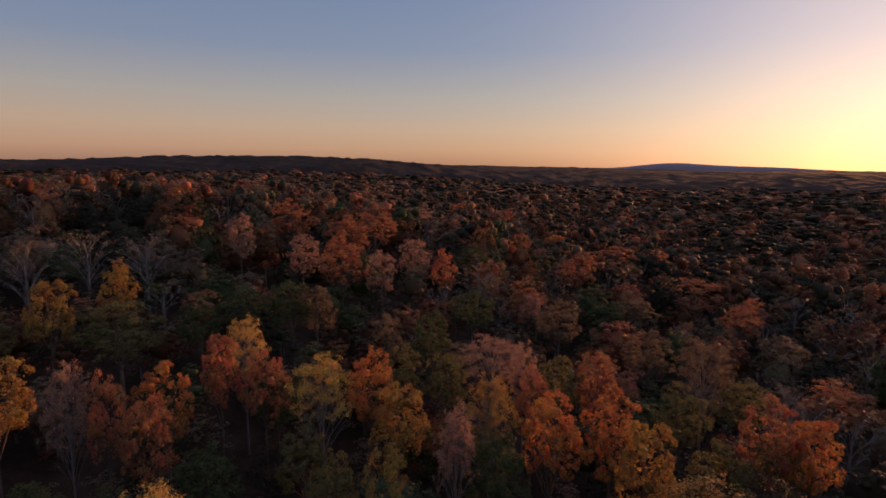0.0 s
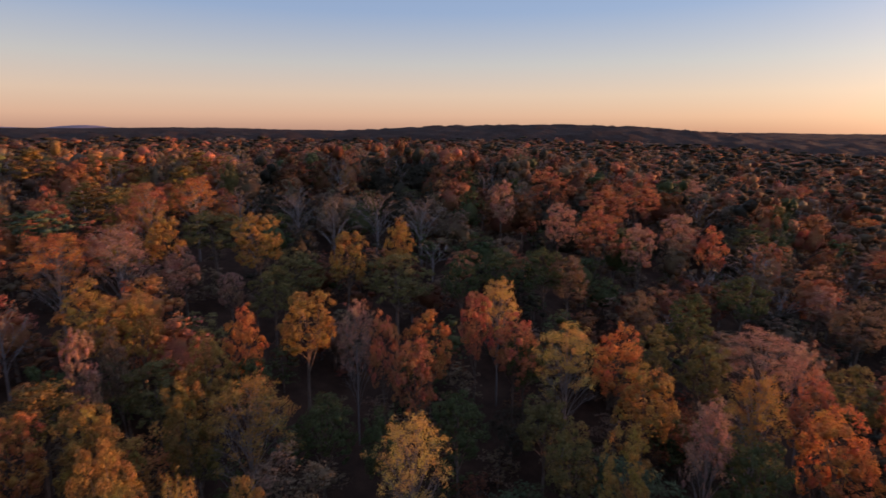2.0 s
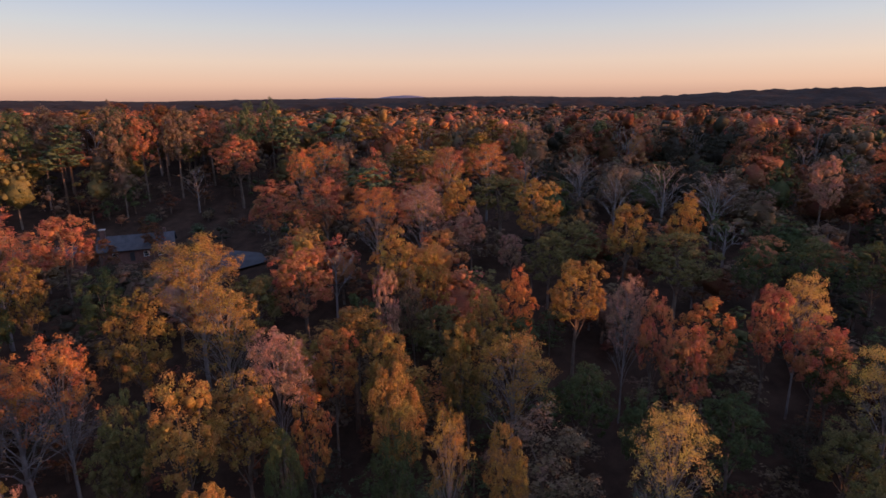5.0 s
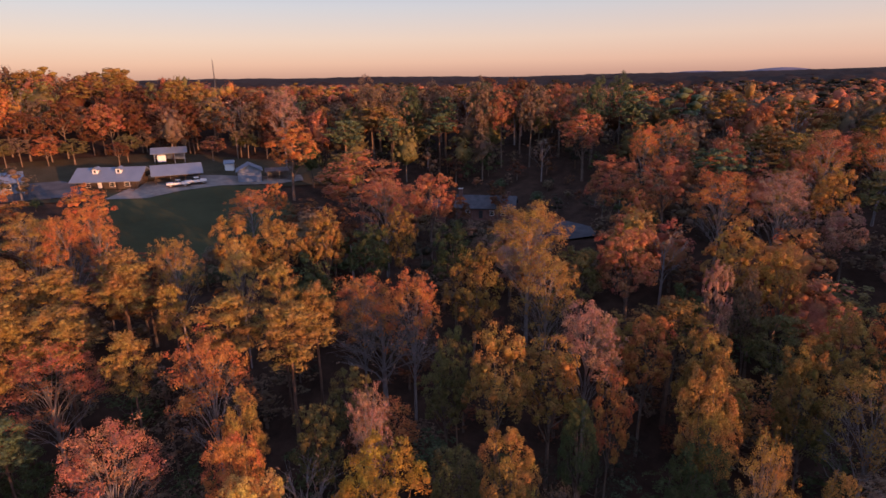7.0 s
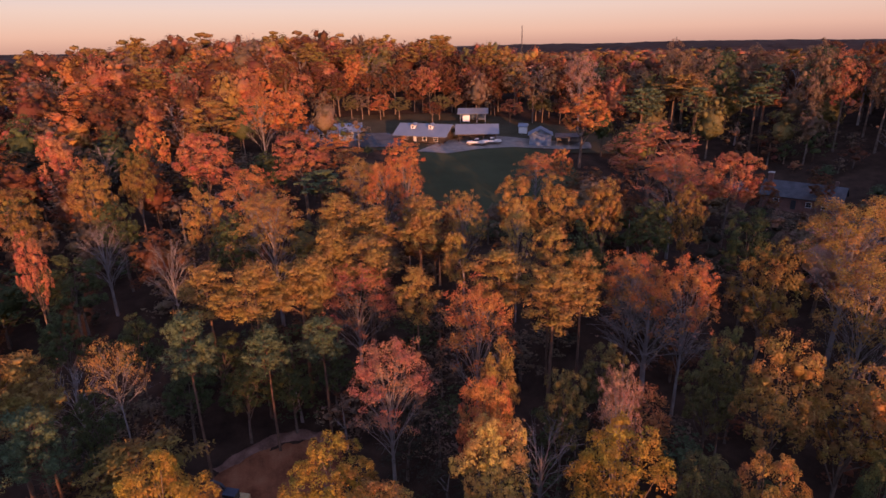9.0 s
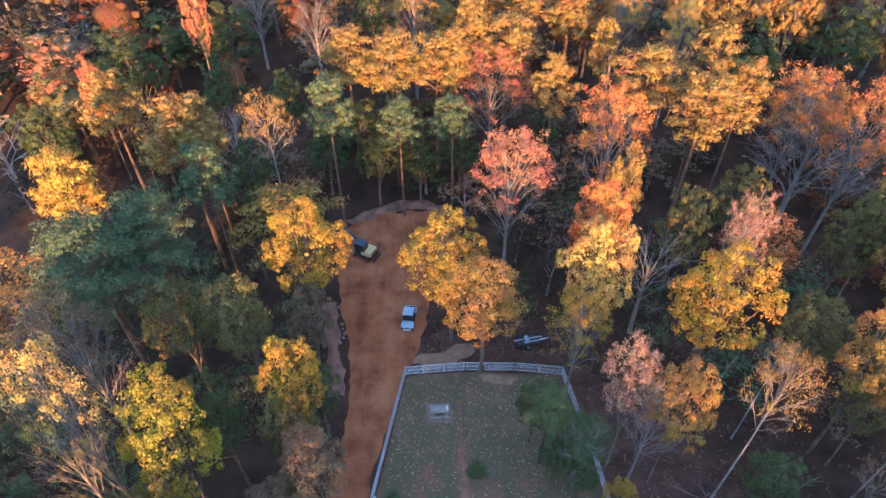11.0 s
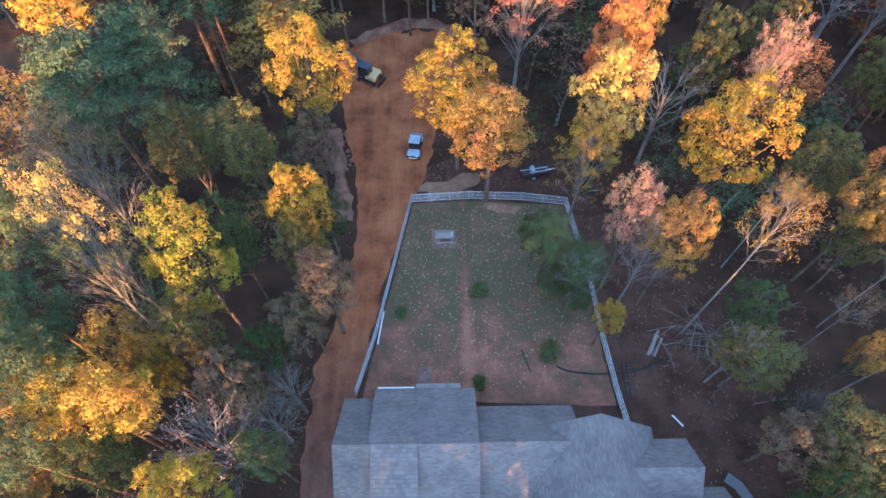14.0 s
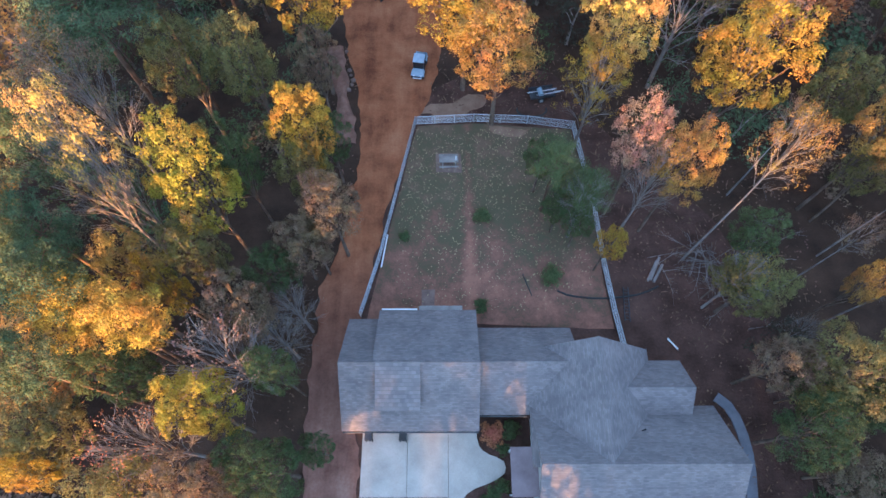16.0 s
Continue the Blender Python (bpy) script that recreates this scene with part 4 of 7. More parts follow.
def window_in(root, x, y, z, w, h, face, depth=0.06):
    """A framed window set on a wall: frame with sill, and its pane. face: the way it looks, x or y with a sign."""
    sgn = -1 if face[0] == "-" else 1
    f, p = Soup(), Soup()
    if face[1] == "y":
        lo, hi = sorted((y, y + sgn * depth))
        for a, b, c, d in ((x - w / 2, x - w / 2 + 0.09, z, z + h), (x + w / 2 - 0.09, x + w / 2, z, z + h), (x - w / 2 + 0.09, x + w / 2 - 0.09, z, z + 0.09),
                           (x - w / 2 + 0.09, x + w / 2 - 0.09, z + h - 0.09, z + h), (x - w / 2 + 0.09, x + w / 2 - 0.09, z + h / 2 - 0.03, z + h / 2 + 0.03)):
            block(f, a, b, lo, hi, c, d)
        block(p, x - w / 2 + 0.09, x + w / 2 - 0.09, *sorted((y + sgn * 0.01, y + sgn * 0.03)), z + 0.09, z + h - 0.09)
    else:
        lo, hi = sorted((x, x + sgn * depth))
        for a, b, c, d in ((y - w / 2, y - w / 2 + 0.09, z, z + h), (y + w / 2 - 0.09, y + w / 2, z, z + h), (y - w / 2 + 0.09, y + w / 2 - 0.09, z, z + 0.09),
                           (y - w / 2 + 0.09, y + w / 2 - 0.09, z + h - 0.09, z + h), (y - w / 2 + 0.09, y + w / 2 - 0.09, z + h / 2 - 0.03, z + h / 2 + 0.03)):
            block(f, lo, hi, a, b, c, d)
        block(p, *sorted((x + sgn * 0.01, x + sgn * 0.03)), y - w / 2 + 0.09, y + w / 2 - 0.09, z + 0.09, z + h - 0.09)
    frame_part = part("window", f, TRIM, root)
    part("pane", p, GLASS, frame_part)


def big_house():
    root = new("house")
    tagged(root, "large cream house with many grey shingled gables", "house")
    # garage wing
    gabled_walls(root, -7.5, 2.2, 5.15, 12.85, 3.75, 7.05, "x", SIDING)
    roof_pair(root, "roof", -7.85, 2.55, 4.55, 13.35, 3.75, 7.5, "x", SHINGLES)
    s = slab(Soup(), (-5.35, 9.1, 7.44), (2.5, 9.1, 7.44), (2.5, 13.98, 4.15), (-5.35, 13.98, 4.15), 0.2)
    part("rear_dormer_roof", s, SHINGLES, root)
    part("wall", boxed(-5.1, 2.2, 13.3, 13.5, -0.3, 4.25), SIDING, root)
    dormer = part("dormer", boxed(-4.9, -2.05, 6.0, 8.2, 4.6, 6.2), SIDING, root)
    part("dormer_roof", slab(Soup(), (-5.12, 5.7, 6.3), (-1.83, 5.7, 6.3), (-1.83, 9.0, 7.52), (-5.12, 9.0, 7.52), 0.18), SHINGLES, dormer)
    for x in (-4.2, -2.75):
        window_in(root, x, 6.0, 5.15, 0.9, 0.95, "-y")
    for x in (-5.3, -0.2):
        d = Soup()
        for i in range(4):
            block(d, x - 1.35, x + 1.35, 5.06, 5.12, 0.16 + i * 0.56, 0.69 + i * 0.56, bevel=0.015)
        part("garage_door", d, TRIM, root, "white panelled garage door")
    # link
    gabled_walls(root, 2.2, 9.4, 6.35, 12.2, 3.3, 5.9, "x", SIDING)
    roof_pair(root, "roof", 2.56, 10.2, 5.8, 12.72, 3.3, 6.35, "x", SHINGLES)
    window_in(root, 4.4, 6.35, 1.0, 1.2, 1.4, "-y")
    # north wing
    gabled_walls(root, 7.2, 15.2, 3.0, 10.2, 4.0, 7.6, "y", SIDING)
    roof_pair(root, "roof", 6.4, 16.0, 2.0, 10.75, 3.95, 8.0, "y", SHINGLES)
    # small east wing
    gabled_walls(root, 13.2, 18.0, 5.6, 9.2, 4.0, 5.7, "x", SIDING)
    roof_pair(root, "roof", 13.4, 18.45, 4.9, 9.85, 4.0, 6.15, "x", SHINGLES)
    # main block
    gabled_walls(root, 6.9, 20.0, -1.9, 5.9, 4.0, 7.6, "x", SIDING)
    roof_pair(root, "roof", 6.45, 20.45, -2.35, 6.4, 3.95, 8.02, "x", SHINGLES)
    for x in (9.0, 13.5, 17.5):
        window_in(root, x, -1.9, 1.0, 1.3, 1.5, "-y")
    for y in (0.2, 3.8):
        window_in(root, 20.0, y, 1.0, 1.1, 1.5, "+x")
    # porch with a ribbed metal roof
    porch = part("porch_roof", slab(Soup(), (4.9, 0.0, 2.85), (6.9, 0.0, 3.25), (6.9, 3.5, 3.25), (4.9, 3.5, 2.85), 0.06), BROWN_METAL, root, "brown ribbed metal porch roof")
    for i in range(10):
        y = 0.15 + i * 0.355
        part("rib", slab(Soup(), (4.9, y, 2.89), (6.9, y, 3.29), (6.9, y + 0.045, 3.29), (4.9, y + 0.045, 2.89), 0.04), BROWN_METAL, porch)
    for y in (0.15, 3.35):
        part("porch_post", boxed(5.0, 5.14, y - 0.07, y + 0.07, -0.1, 2.83, bevel=0.012), TRIM, root)
    # back door canopy and gutter
    part("door_canopy", slab(Soup(), (-2.2, 13.98, 3.3), (1.42, 13.98, 3.3), (1.42, 14.7, 3.1), (-2.2, 14.7, 3.1), 0.08), OLD_WOOD, root, "pale boarded canopy over the back door")
    for x in (-2.1, 1.32):
        part("canopy_post", boxed(x - 0.05, x + 0.05, 14.5, 14.6, -0.1, 3.02, bevel=0.01), TRIM, root)
    g = Soup()
    tube(g, [(-5.2, 14.1, 4.0), (-2.3, 14.1, 3.97)], [0.07, 0.07], 8)
    part("gutter", g, TRIM, root)
    for x0, x1, y, z in ((-7.8, 2.5, 4.5, 3.5), (2.6, 6.3, 5.74, 3.06), (6.9, 20.4, -2.42, 3.7)):
        g = Soup()
        tube(g, [(x0, y, z), (x1, y, z)], [0.07, 0.07], 8)
        part("gutter", g, DARK_STEEL, root)
    part("back_door", boxed(-1.0, -0.05, 13.5, 13.56, 0.1, 2.15, bevel=0.01), TRIM, root, "white back door")
    part("vent_pipe", (lambda q: (tube(q, [(14.2, 4.4, 5.4), (14.2, 4.4, 6.4)], [0.06, 0.06], 8), q)[1])(Soup()), DARK_STEEL, root)


big_house()


def wheeled_bin(x, y, turn, mat, label):
    root = new("wheeled_bin")
    root.matrix_world = pose(x, y, 0.14, 0, 0, turn)
    tagged(root, label, "bin", "bins by the garage")
    bm = bmesh.new()
    bmesh.ops.create_cube(bm, size=1.0)
    for v in bm.verts:
        k = 0.29 if v.co.z > 0 else 0.22
        v.co = Vector((math.copysign(k, v.co.x), math.copysign(k * 1.1, v.co.y), 0.95 if v.co.z > 0 else 0.06))
    bmesh.ops.bevel(bm, geom=bm.edges[:], offset=0.03, segments=2, affect="EDGES")
    s = Soup()
    pour(s, bm)
    part("body", s, mat, root)
    lid = part("lid", boxed(-0.31, 0.31, -0.36, 0.34, 0.955, 1.02, bevel=0.025), mat, root)
    part("hinge", (lambda q: (tube(q, [(-0.26, 0.37, 0.98), (0.26, 0.37, 0.98)], [0.025, 0.025], 8), q)[1])(Soup()), DARK_STEEL, lid)
    for sx in (-0.25, 0.25):
        w = Soup()
        tube(w, [(sx - 0.03, 0.27, 0.12), (sx + 0.03, 0.27, 0.12)], [0.12, 0.12], 12)
        part("wheel", w, RUBBER, root)


wheeled_bin(-6.15, 4.45, 180, DARK_STEEL, "small dark grey wheeled bin by the garage door")
wheeled_bin(-3.4, 4.45, 176, BLACK_PLASTIC, "black plastic wheeled bin by the garage door")

# ---- the fence round the back lawn ----


def fence():
    root = new("wire_fence")
    tagged(root, "galvanised wire mesh fence round the back lawn", "fence")
    runs = [[(-7.5, 14.7), (-6.1, 20.0), (-4.6, 27.6), (-3.05, 35.4)], [(-3.05, 35.4), (3.0, 35.75), (8.5, 35.5), (13.1, 34.8)],
            [(13.1, 34.8), (14.2, 26.0), (14.5, 19.5), (14.9, 15.0), (15.4, 11.2)]]
    post = Soup()
    tube(post, [(0, 0, -0.2), (0, 0, 1.34), (0, 0, 1.38)], [0.045, 0.045, 0.02], 8)
    post_mesh = post.mesh("post", [GALVANISED], True)
    for run in runs:
        wires = Soup()
        for a, b in zip(run[:-1], run[1:]):
            d = math.dist(a, b)
            k = max(1, round(d / 2.4))
            for j in range(k + 1):
                p = part("post", post_mesh, GALVANISED, root)
                p.location = (a[0] + (b[0] - a[0]) * j / k, a[1] + (b[1] - a[1]) * j / k, 0)
            for z, r in ((1.3, 0.028), (0.7, 0.02), (0.12, 0.02)):
                rail = Soup()
                tube(rail, [(*a, z), (*b, z)], [r, r], 6)
                part("rail", rail, GALVANISED, root)
            for z in np.arange(0.2, 1.28, 0.12):
                tube(wires, [(*a, z), (*b, z)], [0.008, 0.008], 3)
            n = int(d / 0.11)
            for j in range(n):
                x, y = a[0] + (b[0] - a[0]) * j / n, a[1] + (b[1] - a[1]) * j / n
                tube(wires, [(x, y, 0.1), (x, y, 1.3)], [0.008, 0.008], 3)
        part("wire_mesh", wires, GALVANISED, root)


fence()


def pole(name, pts, radius, mat, label, category, sides=8):
    s = Soup()
    tube(s, pts, [radius] * len(pts), sides)
    return tagged(new(name, s.mesh(name, [mat], True)), label, category)


pole("white_pipe", [(-5.45, 22.7, 0.12), (-5.9, 19.4, 0.12)], 0.07, WHITE_PAINT, "white plastic pipe lying along the fence", "pipe")
pole("drain_pipe", [(10.1, 17.1, 0.12), (10.9, 16.7, 0.12), (11.8, 16.5, 0.14), (13.3, 16.35, 0.12), (14.8, 16.35, 0.12), (16.1, 16.5, 0.12), (17.4, 16.7, 0.13), (18.5, 17.1, 0.12), (19.3, 17.5, 0.12)],
     0.09, RUBBER, "black corrugated drain pipe snaking over soil", "pipe")
pole("short_pipe", [(7.1, 18.7, 0.1), (7.8, 16.6, 0.1)], 0.05, RUBBER, "short black pipe lying on bare soil", "pipe")
pole("coiled_hose", [(9.1 + 1.55 * math.cos(a), 37.2 + 0.9 * math.sin(a), 0.1) for a in np.linspace(2.9, 6.5, 14)], 0.09, RUBBER, "curved black hose lying beside the trailer", "hose")


pole("white_post", [(19.3, 12.6, 0.3), (20.1, 11.7, 0.14)], 0.07, WHITE_PAINT, "white post lying on the soil behind the house", "post")


def ladder():
    root = new("ladder")
    root.matrix_world = pose(16.1, 14.2, 0.12, 0, 0, -4)
    tagged(root, "dark ladder lying on soil outside the fence", "ladder")
    for x in (-0.22, 0.22):
        part("rail", boxed(x - 0.03, x + 0.03, 0, 3.2, -0.05, 0.05, bevel=0.01), DARK_STEEL, root)
    for i in range(10):
        part("rung", boxed(-0.19, 0.19, 0.15 + i * 0.31, 0.2 + i * 0.31, -0.03, 0.03, bevel=0.008), DARK_STEEL, root)


ladder()
for i, (x, y, a, ln) in enumerate(((18.4, 18.0, 60, 2.3), (18.7, 18.1, 63, 2.5), (18.95, 17.9, 58, 2.0))):
    c, s_ = math.cos(radians(a)), math.sin(radians(a))
    ob = pole("log", [(x, y, 0.14), (x + ln * c, y + ln * s_, 0.14)], 0.13, PALE_BARK, "pale cut log lying on the wood's edge", "log")
    ob["group"] = "cut logs"


def picnic_table():
    root = new("picnic_table")
    root.matrix_world = pose(0.36, 30.65, 0.085, 0, 0, 2)
    tagged(root, "weathered wooden picnic table with two benches", "picnic table")
    for i in range(5):
        part("plank", boxed(-0.95, 0.95, -0.38 + i * 0.155, -0.235 + i * 0.155, 0.72, 0.76, bevel=0.008), OLD_WOOD, root)
    for y in (-0.78, 0.62):
        for j in range(2):
            part("bench_board", boxed(-0.95, 0.95, y + j * 0.09, y + 0.08 + j * 0.09, 0.42, 0.46, bevel=0.008), OLD_WOOD, root)
    for x in (-0.65, 0.65):
        part("crossbar", boxed(x - 0.02, x + 0.02, -0.76, 0.78, 0.34, 0.42, bevel=0.005), OLD_WOOD, root)
        for sgn in (-1, 1):
            leg = Soup()
            tube(leg, [(x + 0.05, sgn * 0.62, 0.0), (x + 0.05, sgn * 0.2, 0.71)], [0.05, 0.05], 4)
            part("leg", leg, OLD_WOOD, root)


picnic_table()
for y in (30.55, 30.8):
    s = Soup()
    tube(s, [(1.1, y, 0.845), (1.1, y, 0.87), (1.1, y, 1.06), (1.1, y, 1.08)], [0.08, 0.1, 0.1, 0.06], 12)
    tagged(new("white_tub", s.mesh("white_tub", [WHITE_PAINT], True)), "small white tub standing on the picnic table", "tub", "tubs on the table")

# ---- vehicles on the track ----


def wheel(parent, x, y, z, r, w, axis="x", rim_mat=None):
    t = Soup()
    d = (w / 2, 0, 0) if axis == "x" else (0, w / 2, 0)
    c = np.array((x, y, z))
    d = np.array(d)
    tube(t, [c - d, c - d * 0.9, c + d * 0.9, c + d], [r * 0.82, r, r, r * 0.82], 16)
    tyre = part("wheel", t, RUBBER, parent)
    q = Soup()
    tube(q, [c - d * 0.97, c - d * 0.96, c + d * 0.96, c + d * 0.97], [0.01, r * 0.56, r * 0.56, 0.01], 12)
    part("rim", q, rim_mat or DARK_STEEL, tyre)


def utility_buggy():
    """A two-seat work buggy: hood forward, canopy roof on a cage, tray behind."""
    root = new("utility_buggy")
    root.matrix_world = pose(-2.75, 42.6, 0.1, 0, 0, 172) @ Matrix.Diagonal((0.92, 1.02, 0.95, 1))
    tagged(root, "blue-grey utility buggy with a flat canopy roof", "utility vehicle")
    hood = bmesh.new()
    bmesh.ops.create_cube(hood, size=1.0)
    for v in hood.verts:
        f = v.co.y > 0
        v.co = Vector((math.copysign(0.52 if f else 0.66, v.co.x), 1.5 if f else 0.55, (0.78 if f else 1.0) if v.co.z > 0 else 0.42))
    bmesh.ops.bevel(hood, geom=hood.edges[:], offset=0.06, segments=2, affect="EDGES")
    s = Soup()
    pour(s, hood)
    body = part("hood", s, BLUE_PAINT, root)
    part("grille", boxed(-0.4, 0.4, 1.49, 1.53, 0.5, 0.72, bevel=0.01), BLACK_PLASTIC, body)
    for x in (-0.4, 0.4):
        part("headlight", boxed(x - 0.09, x + 0.09, 1.44, 1.52, 0.73, 0.83, bevel=0.02), WHITE_PAINT, body)
    part("floor_pan", boxed(-0.66, 0.66, -0.5, 0.6, 0.36, 0.46, bevel=0.02), BLACK_PLASTIC, root)
    part("seat", boxed(-0.6, 0.6, -0.45, 0.0, 0.62, 0.8, bevel=0.05), BLACK_PLASTIC, root)
    part("seat_back", boxed(-0.6, 0.6, -0.55, -0.42, 0.78, 1.3, bevel=0.04), BLACK_PLASTIC, root)
    part("canopy", boxed(-0.66, 0.66, -0.62, 0.62, 1.84, 1.92, bevel=0.035), BLUE_PAINT, root, "pale blue-grey canopy roof")
    for x in (-0.6, 0.6):
        for y0, y1 in ((0.62, 0.45), (-0.58, -0.5)):
            t = Soup()
            tube(t, [(x, y0, 0.9), (x, y1, 1.85)], [0.03, 0.03], 8)
            part("cage_bar", t, DARK_STEEL, root)
    part("windshield", slab(Soup(), (-0.58, 0.66, 0.98), (0.58, 0.66, 0.98), (0.58, 0.5, 1.8), (-0.58, 0.5, 1.8), 0.02), GLASS, root)
    tray = part("tray", boxed(-0.66, 0.66, -1.55, -0.62, 0.72, 0.8, bevel=0.015), BLACK_PLASTIC, root)
    for a in ((-0.68, -0.63, -1.55, -0.62), (0.63, 0.68, -1.55, -0.62), (-0.63, 0.63, -1.58, -1.53), (-0.63, 0.63, -0.64, -0.6)):
        part("tray_side", boxed(*a, 0.8, 1.06, bevel=0.012), BLUE_PAINT, tray)
    for x in (-0.62, 0.62):
        for y in (-1.05, 1.05):
            wheel(root, x, y, 0.33, 0.33, 0.26)
            part("fender", boxed(x - 0.15, x + 0.15, y - 0.4, y + 0.4, 0.7, 0.75, bevel=0.02), BLUE_PAINT, root)
    part("bumper", boxed(-0.5, 0.5, 1.53, 1.62, 0.42, 0.56, bevel=0.03), WHITE_PAINT, root)


utility_buggy()


def excavator():
    root = new("mini_excavator")
    root.matrix_world = pose(-8.5, 54.2, 0.1, 0, 0, 62) @ Matrix.Diagonal((1.15, 1.15, 1.1, 1))
    tagged(root, "tan mini excavator with a dark cab on tracks", "excavator")
    for x in (-0.72, 0.72):
        t = bmesh.new()
        bmesh.ops.create_cube(t, size=1.0)
        bmesh.ops.scale(t, vec=(0.36, 2.2, 0.5), verts=t.verts)
        bmesh.ops.bevel(t, geom=[e for e in t.edges if abs(e.verts[0].co.x - e.verts[1].co.x) > 0.1], offset=0.2, segments=4, affect="EDGES")
        bmesh.ops.translate(t, vec=(x, 0, 0.25), verts=t.verts)
        s = Soup()
        pour(s, t)
        tr = part("track", s, RUBBER, root)
        for i in range(11):
            part("cleat", boxed(x - 0.2, x + 0.2, -0.95 + i * 0.185, -0.9 + i * 0.185, 0.49, 0.53), RUBBER, tr)
    part("undercarriage", boxed(-0.55, 0.55, -0.5, 0.5, 0.25, 0.55, bevel=0.04), DARK_STEEL, root)
    # upper works turned on the tracks
    body = part("body", boxed(-0.78, 0.78, -1.15, 0.1, 0.6, 1.25, bevel=0.12), TAN_PAINT, root, "tan counterweight and engine cover")
    part("engine_vent", boxed(-0.4, 0.4, -1.17, -1.12, 0.8, 1.05, bevel=0.01), DARK_STEEL, body)
    part("deck", boxed(-0.74, 0.74, 0.1, 0.85, 0.6, 0.72, bevel=0.03), DARK_STEEL, root)
    cab = part("cab", boxed(-0.74, 0.14, -0.35, 0.85, 0.72, 2.15, bevel=0.06), GLASS, root, "dark glazed cab")
    part("cab_roof", boxed(-0.8, 0.2, -0.45, 0.92, 2.15, 2.24, bevel=0.035), surface("navy_enamel", (0.03, 0.04, 0.065), (0.07, 0.085, 0.12), 1.5, 0.45, 10, 0.1, 0.003), cab, "dark navy flat cab roof")
    for x in (-0.73, 0.13):
        for y in (-0.34, 0.84):
            part("cab_post", boxed(x - 0.03, x + 0.03, y - 0.03, y + 0.03, 0.72, 2.16), DARK_STEEL, cab)
    boom = Soup()
    tube(boom, [(0.42, 0.8, 0.9), (0.42, 1.7, 2.2), (0.42, 2.5, 2.55), (0.42, 3.3, 2.3)], [0.16, 0.18, 0.15, 0.11], 4)
    b = part("boom", boom, DARK_STEEL, root)
    arm = Soup()
    tube(arm, [(0.42, 3.2, 2.45), (0.42, 4.0, 1.2), (0.42, 4.1, 0.75)], [0.13, 0.10, 0.08], 4)
    part("dipper_arm", arm, DARK_STEEL, b)
    ram = Soup()
    tube(ram, [(0.42, 0.95, 0.75), (0.42, 2.0, 1.95)], [0.06, 0.045], 8)
    part("ram", ram, GALVANISED, b)
    bucket = bmesh.new()
    bmesh.ops.create_cube(bucket, size=1.0)
    for v in bucket.verts:
        v.co = Vector((0.42 + v.co.x * 0.7, 4.1 + v.co.y * (0.7 if v.co.z > 0 else 0.35), 0.35 + v.co.z * 0.65))
    bmesh.ops.delete(bucket, geom=[max(bucket.faces, key=lambda f: -f.calc_center_median().y)], context="FACES_ONLY")
    bmesh.ops.solidify(bucket, geom=bucket.faces[:], thickness=0.05)
    s = Soup()
    pour(s, bucket)
    part("bucket", s, DARK_STEEL, b)
    part("blade", boxed(-0.85, 0.85, -1.55, -1.45, 0.05, 0.5, bevel=0.03), DARK_STEEL, root)


excavator()


def trailer():
    root = new("utility_trailer")
    root.matrix_world = pose(10.2, 39.0, 0.02, 0, 0, -80)
    tagged(root, "dark low utility trailer with blue drum", "trailer")
    part("bed", boxed(-0.65, 0.65, -1.3, 1.3, 0.5, 0.58, bevel=0.015), DARK_STEEL, root)
    for x in (-0.66, 0.66):
        part("side_rail", boxed(x - 0.03, x + 0.03, -1.3, 1.3, 0.58, 0.9, bevel=0.01), DARK_STEEL, root)
        wheel(root, x * 1.17, -0.2, 0.32, 0.32, 0.2, "x", GALVANISED)
    tongue = Soup()
    tube(tongue, [(0, 1.3, 0.52), (0, 2.4, 0.45)], [0.05, 0.05], 6)
    part("tongue", tongue, GALVANISED, root)
    drum = Soup()
    tube(drum, [(-0.35, -0.2, 0.86), (-0.34, -0.2, 0.86), (0.55, -0.2, 0.86), (0.56, -0.2, 0.86)], [0.02, 0.27, 0.27, 0.02], 16)
    part("drum", drum, BLUE_PAINT, root, "blue drum")
    for x, y0, y1 in ((-0.2, -1.5, 1.6), (0.25, -0.6, 1.9)):
        t = Soup()
        tube(t, [(x, y0, 0.66), (x, y1, 0.66)], [0.05, 0.05], 8)
        part("pole", t, GALVANISED, root)


trailer()

# ---- the farm yard on the hill ----
star_patch("far_lawn", [(30, 154), (44, 162), (58, 160), (72, 152), (80, 142), (74, 124), (62, 110), (50, 100), (38, 102), (30, 116), (27, 136)], FAR_GRASS,
           "dull green lawn sloping below the farmhouse", "lawn", 0.35, 12, 0.02, step=3)
star_patch("gravel_yard", [(40, 158), (48, 153.5), (58, 155), (68, 154), (82, 147), (90, 146), (93, 152), (80, 158), (72, 165), (62, 171), (50, 166)], GRAVEL,
           "pale gravel yard before the farm buildings", "gravel", 0.5, 8, 0.03, step=3)
star_patch("barn_lot", [(12, 170), (36, 164), (40, 172), (36, 180), (14, 184)], surface("dark_asphalt", (0.060, 0.062, 0.068), (0.125, 0.128, 0.138), 0.3, 0.9, 4, 0.3, 0.02),
           "dark asphalt lot between barn and farmhouse", "asphalt", 0.45, 6, 0.02, step=3)
star_patch("farm_verge", [(5, 178), (20, 166), (95, 140), (108, 150), (95, 176), (75, 200), (30, 205), (8, 196)], surface(
    "rough_autumn_grass", (0.04, 0.036, 0.02), (0.10, 0.08, 0.05), 0.1, 0.95, 2, 0.6, 0.06), "rough brown grass round the farm buildings", "grass", 0.25, 10, 0.03, step=3)


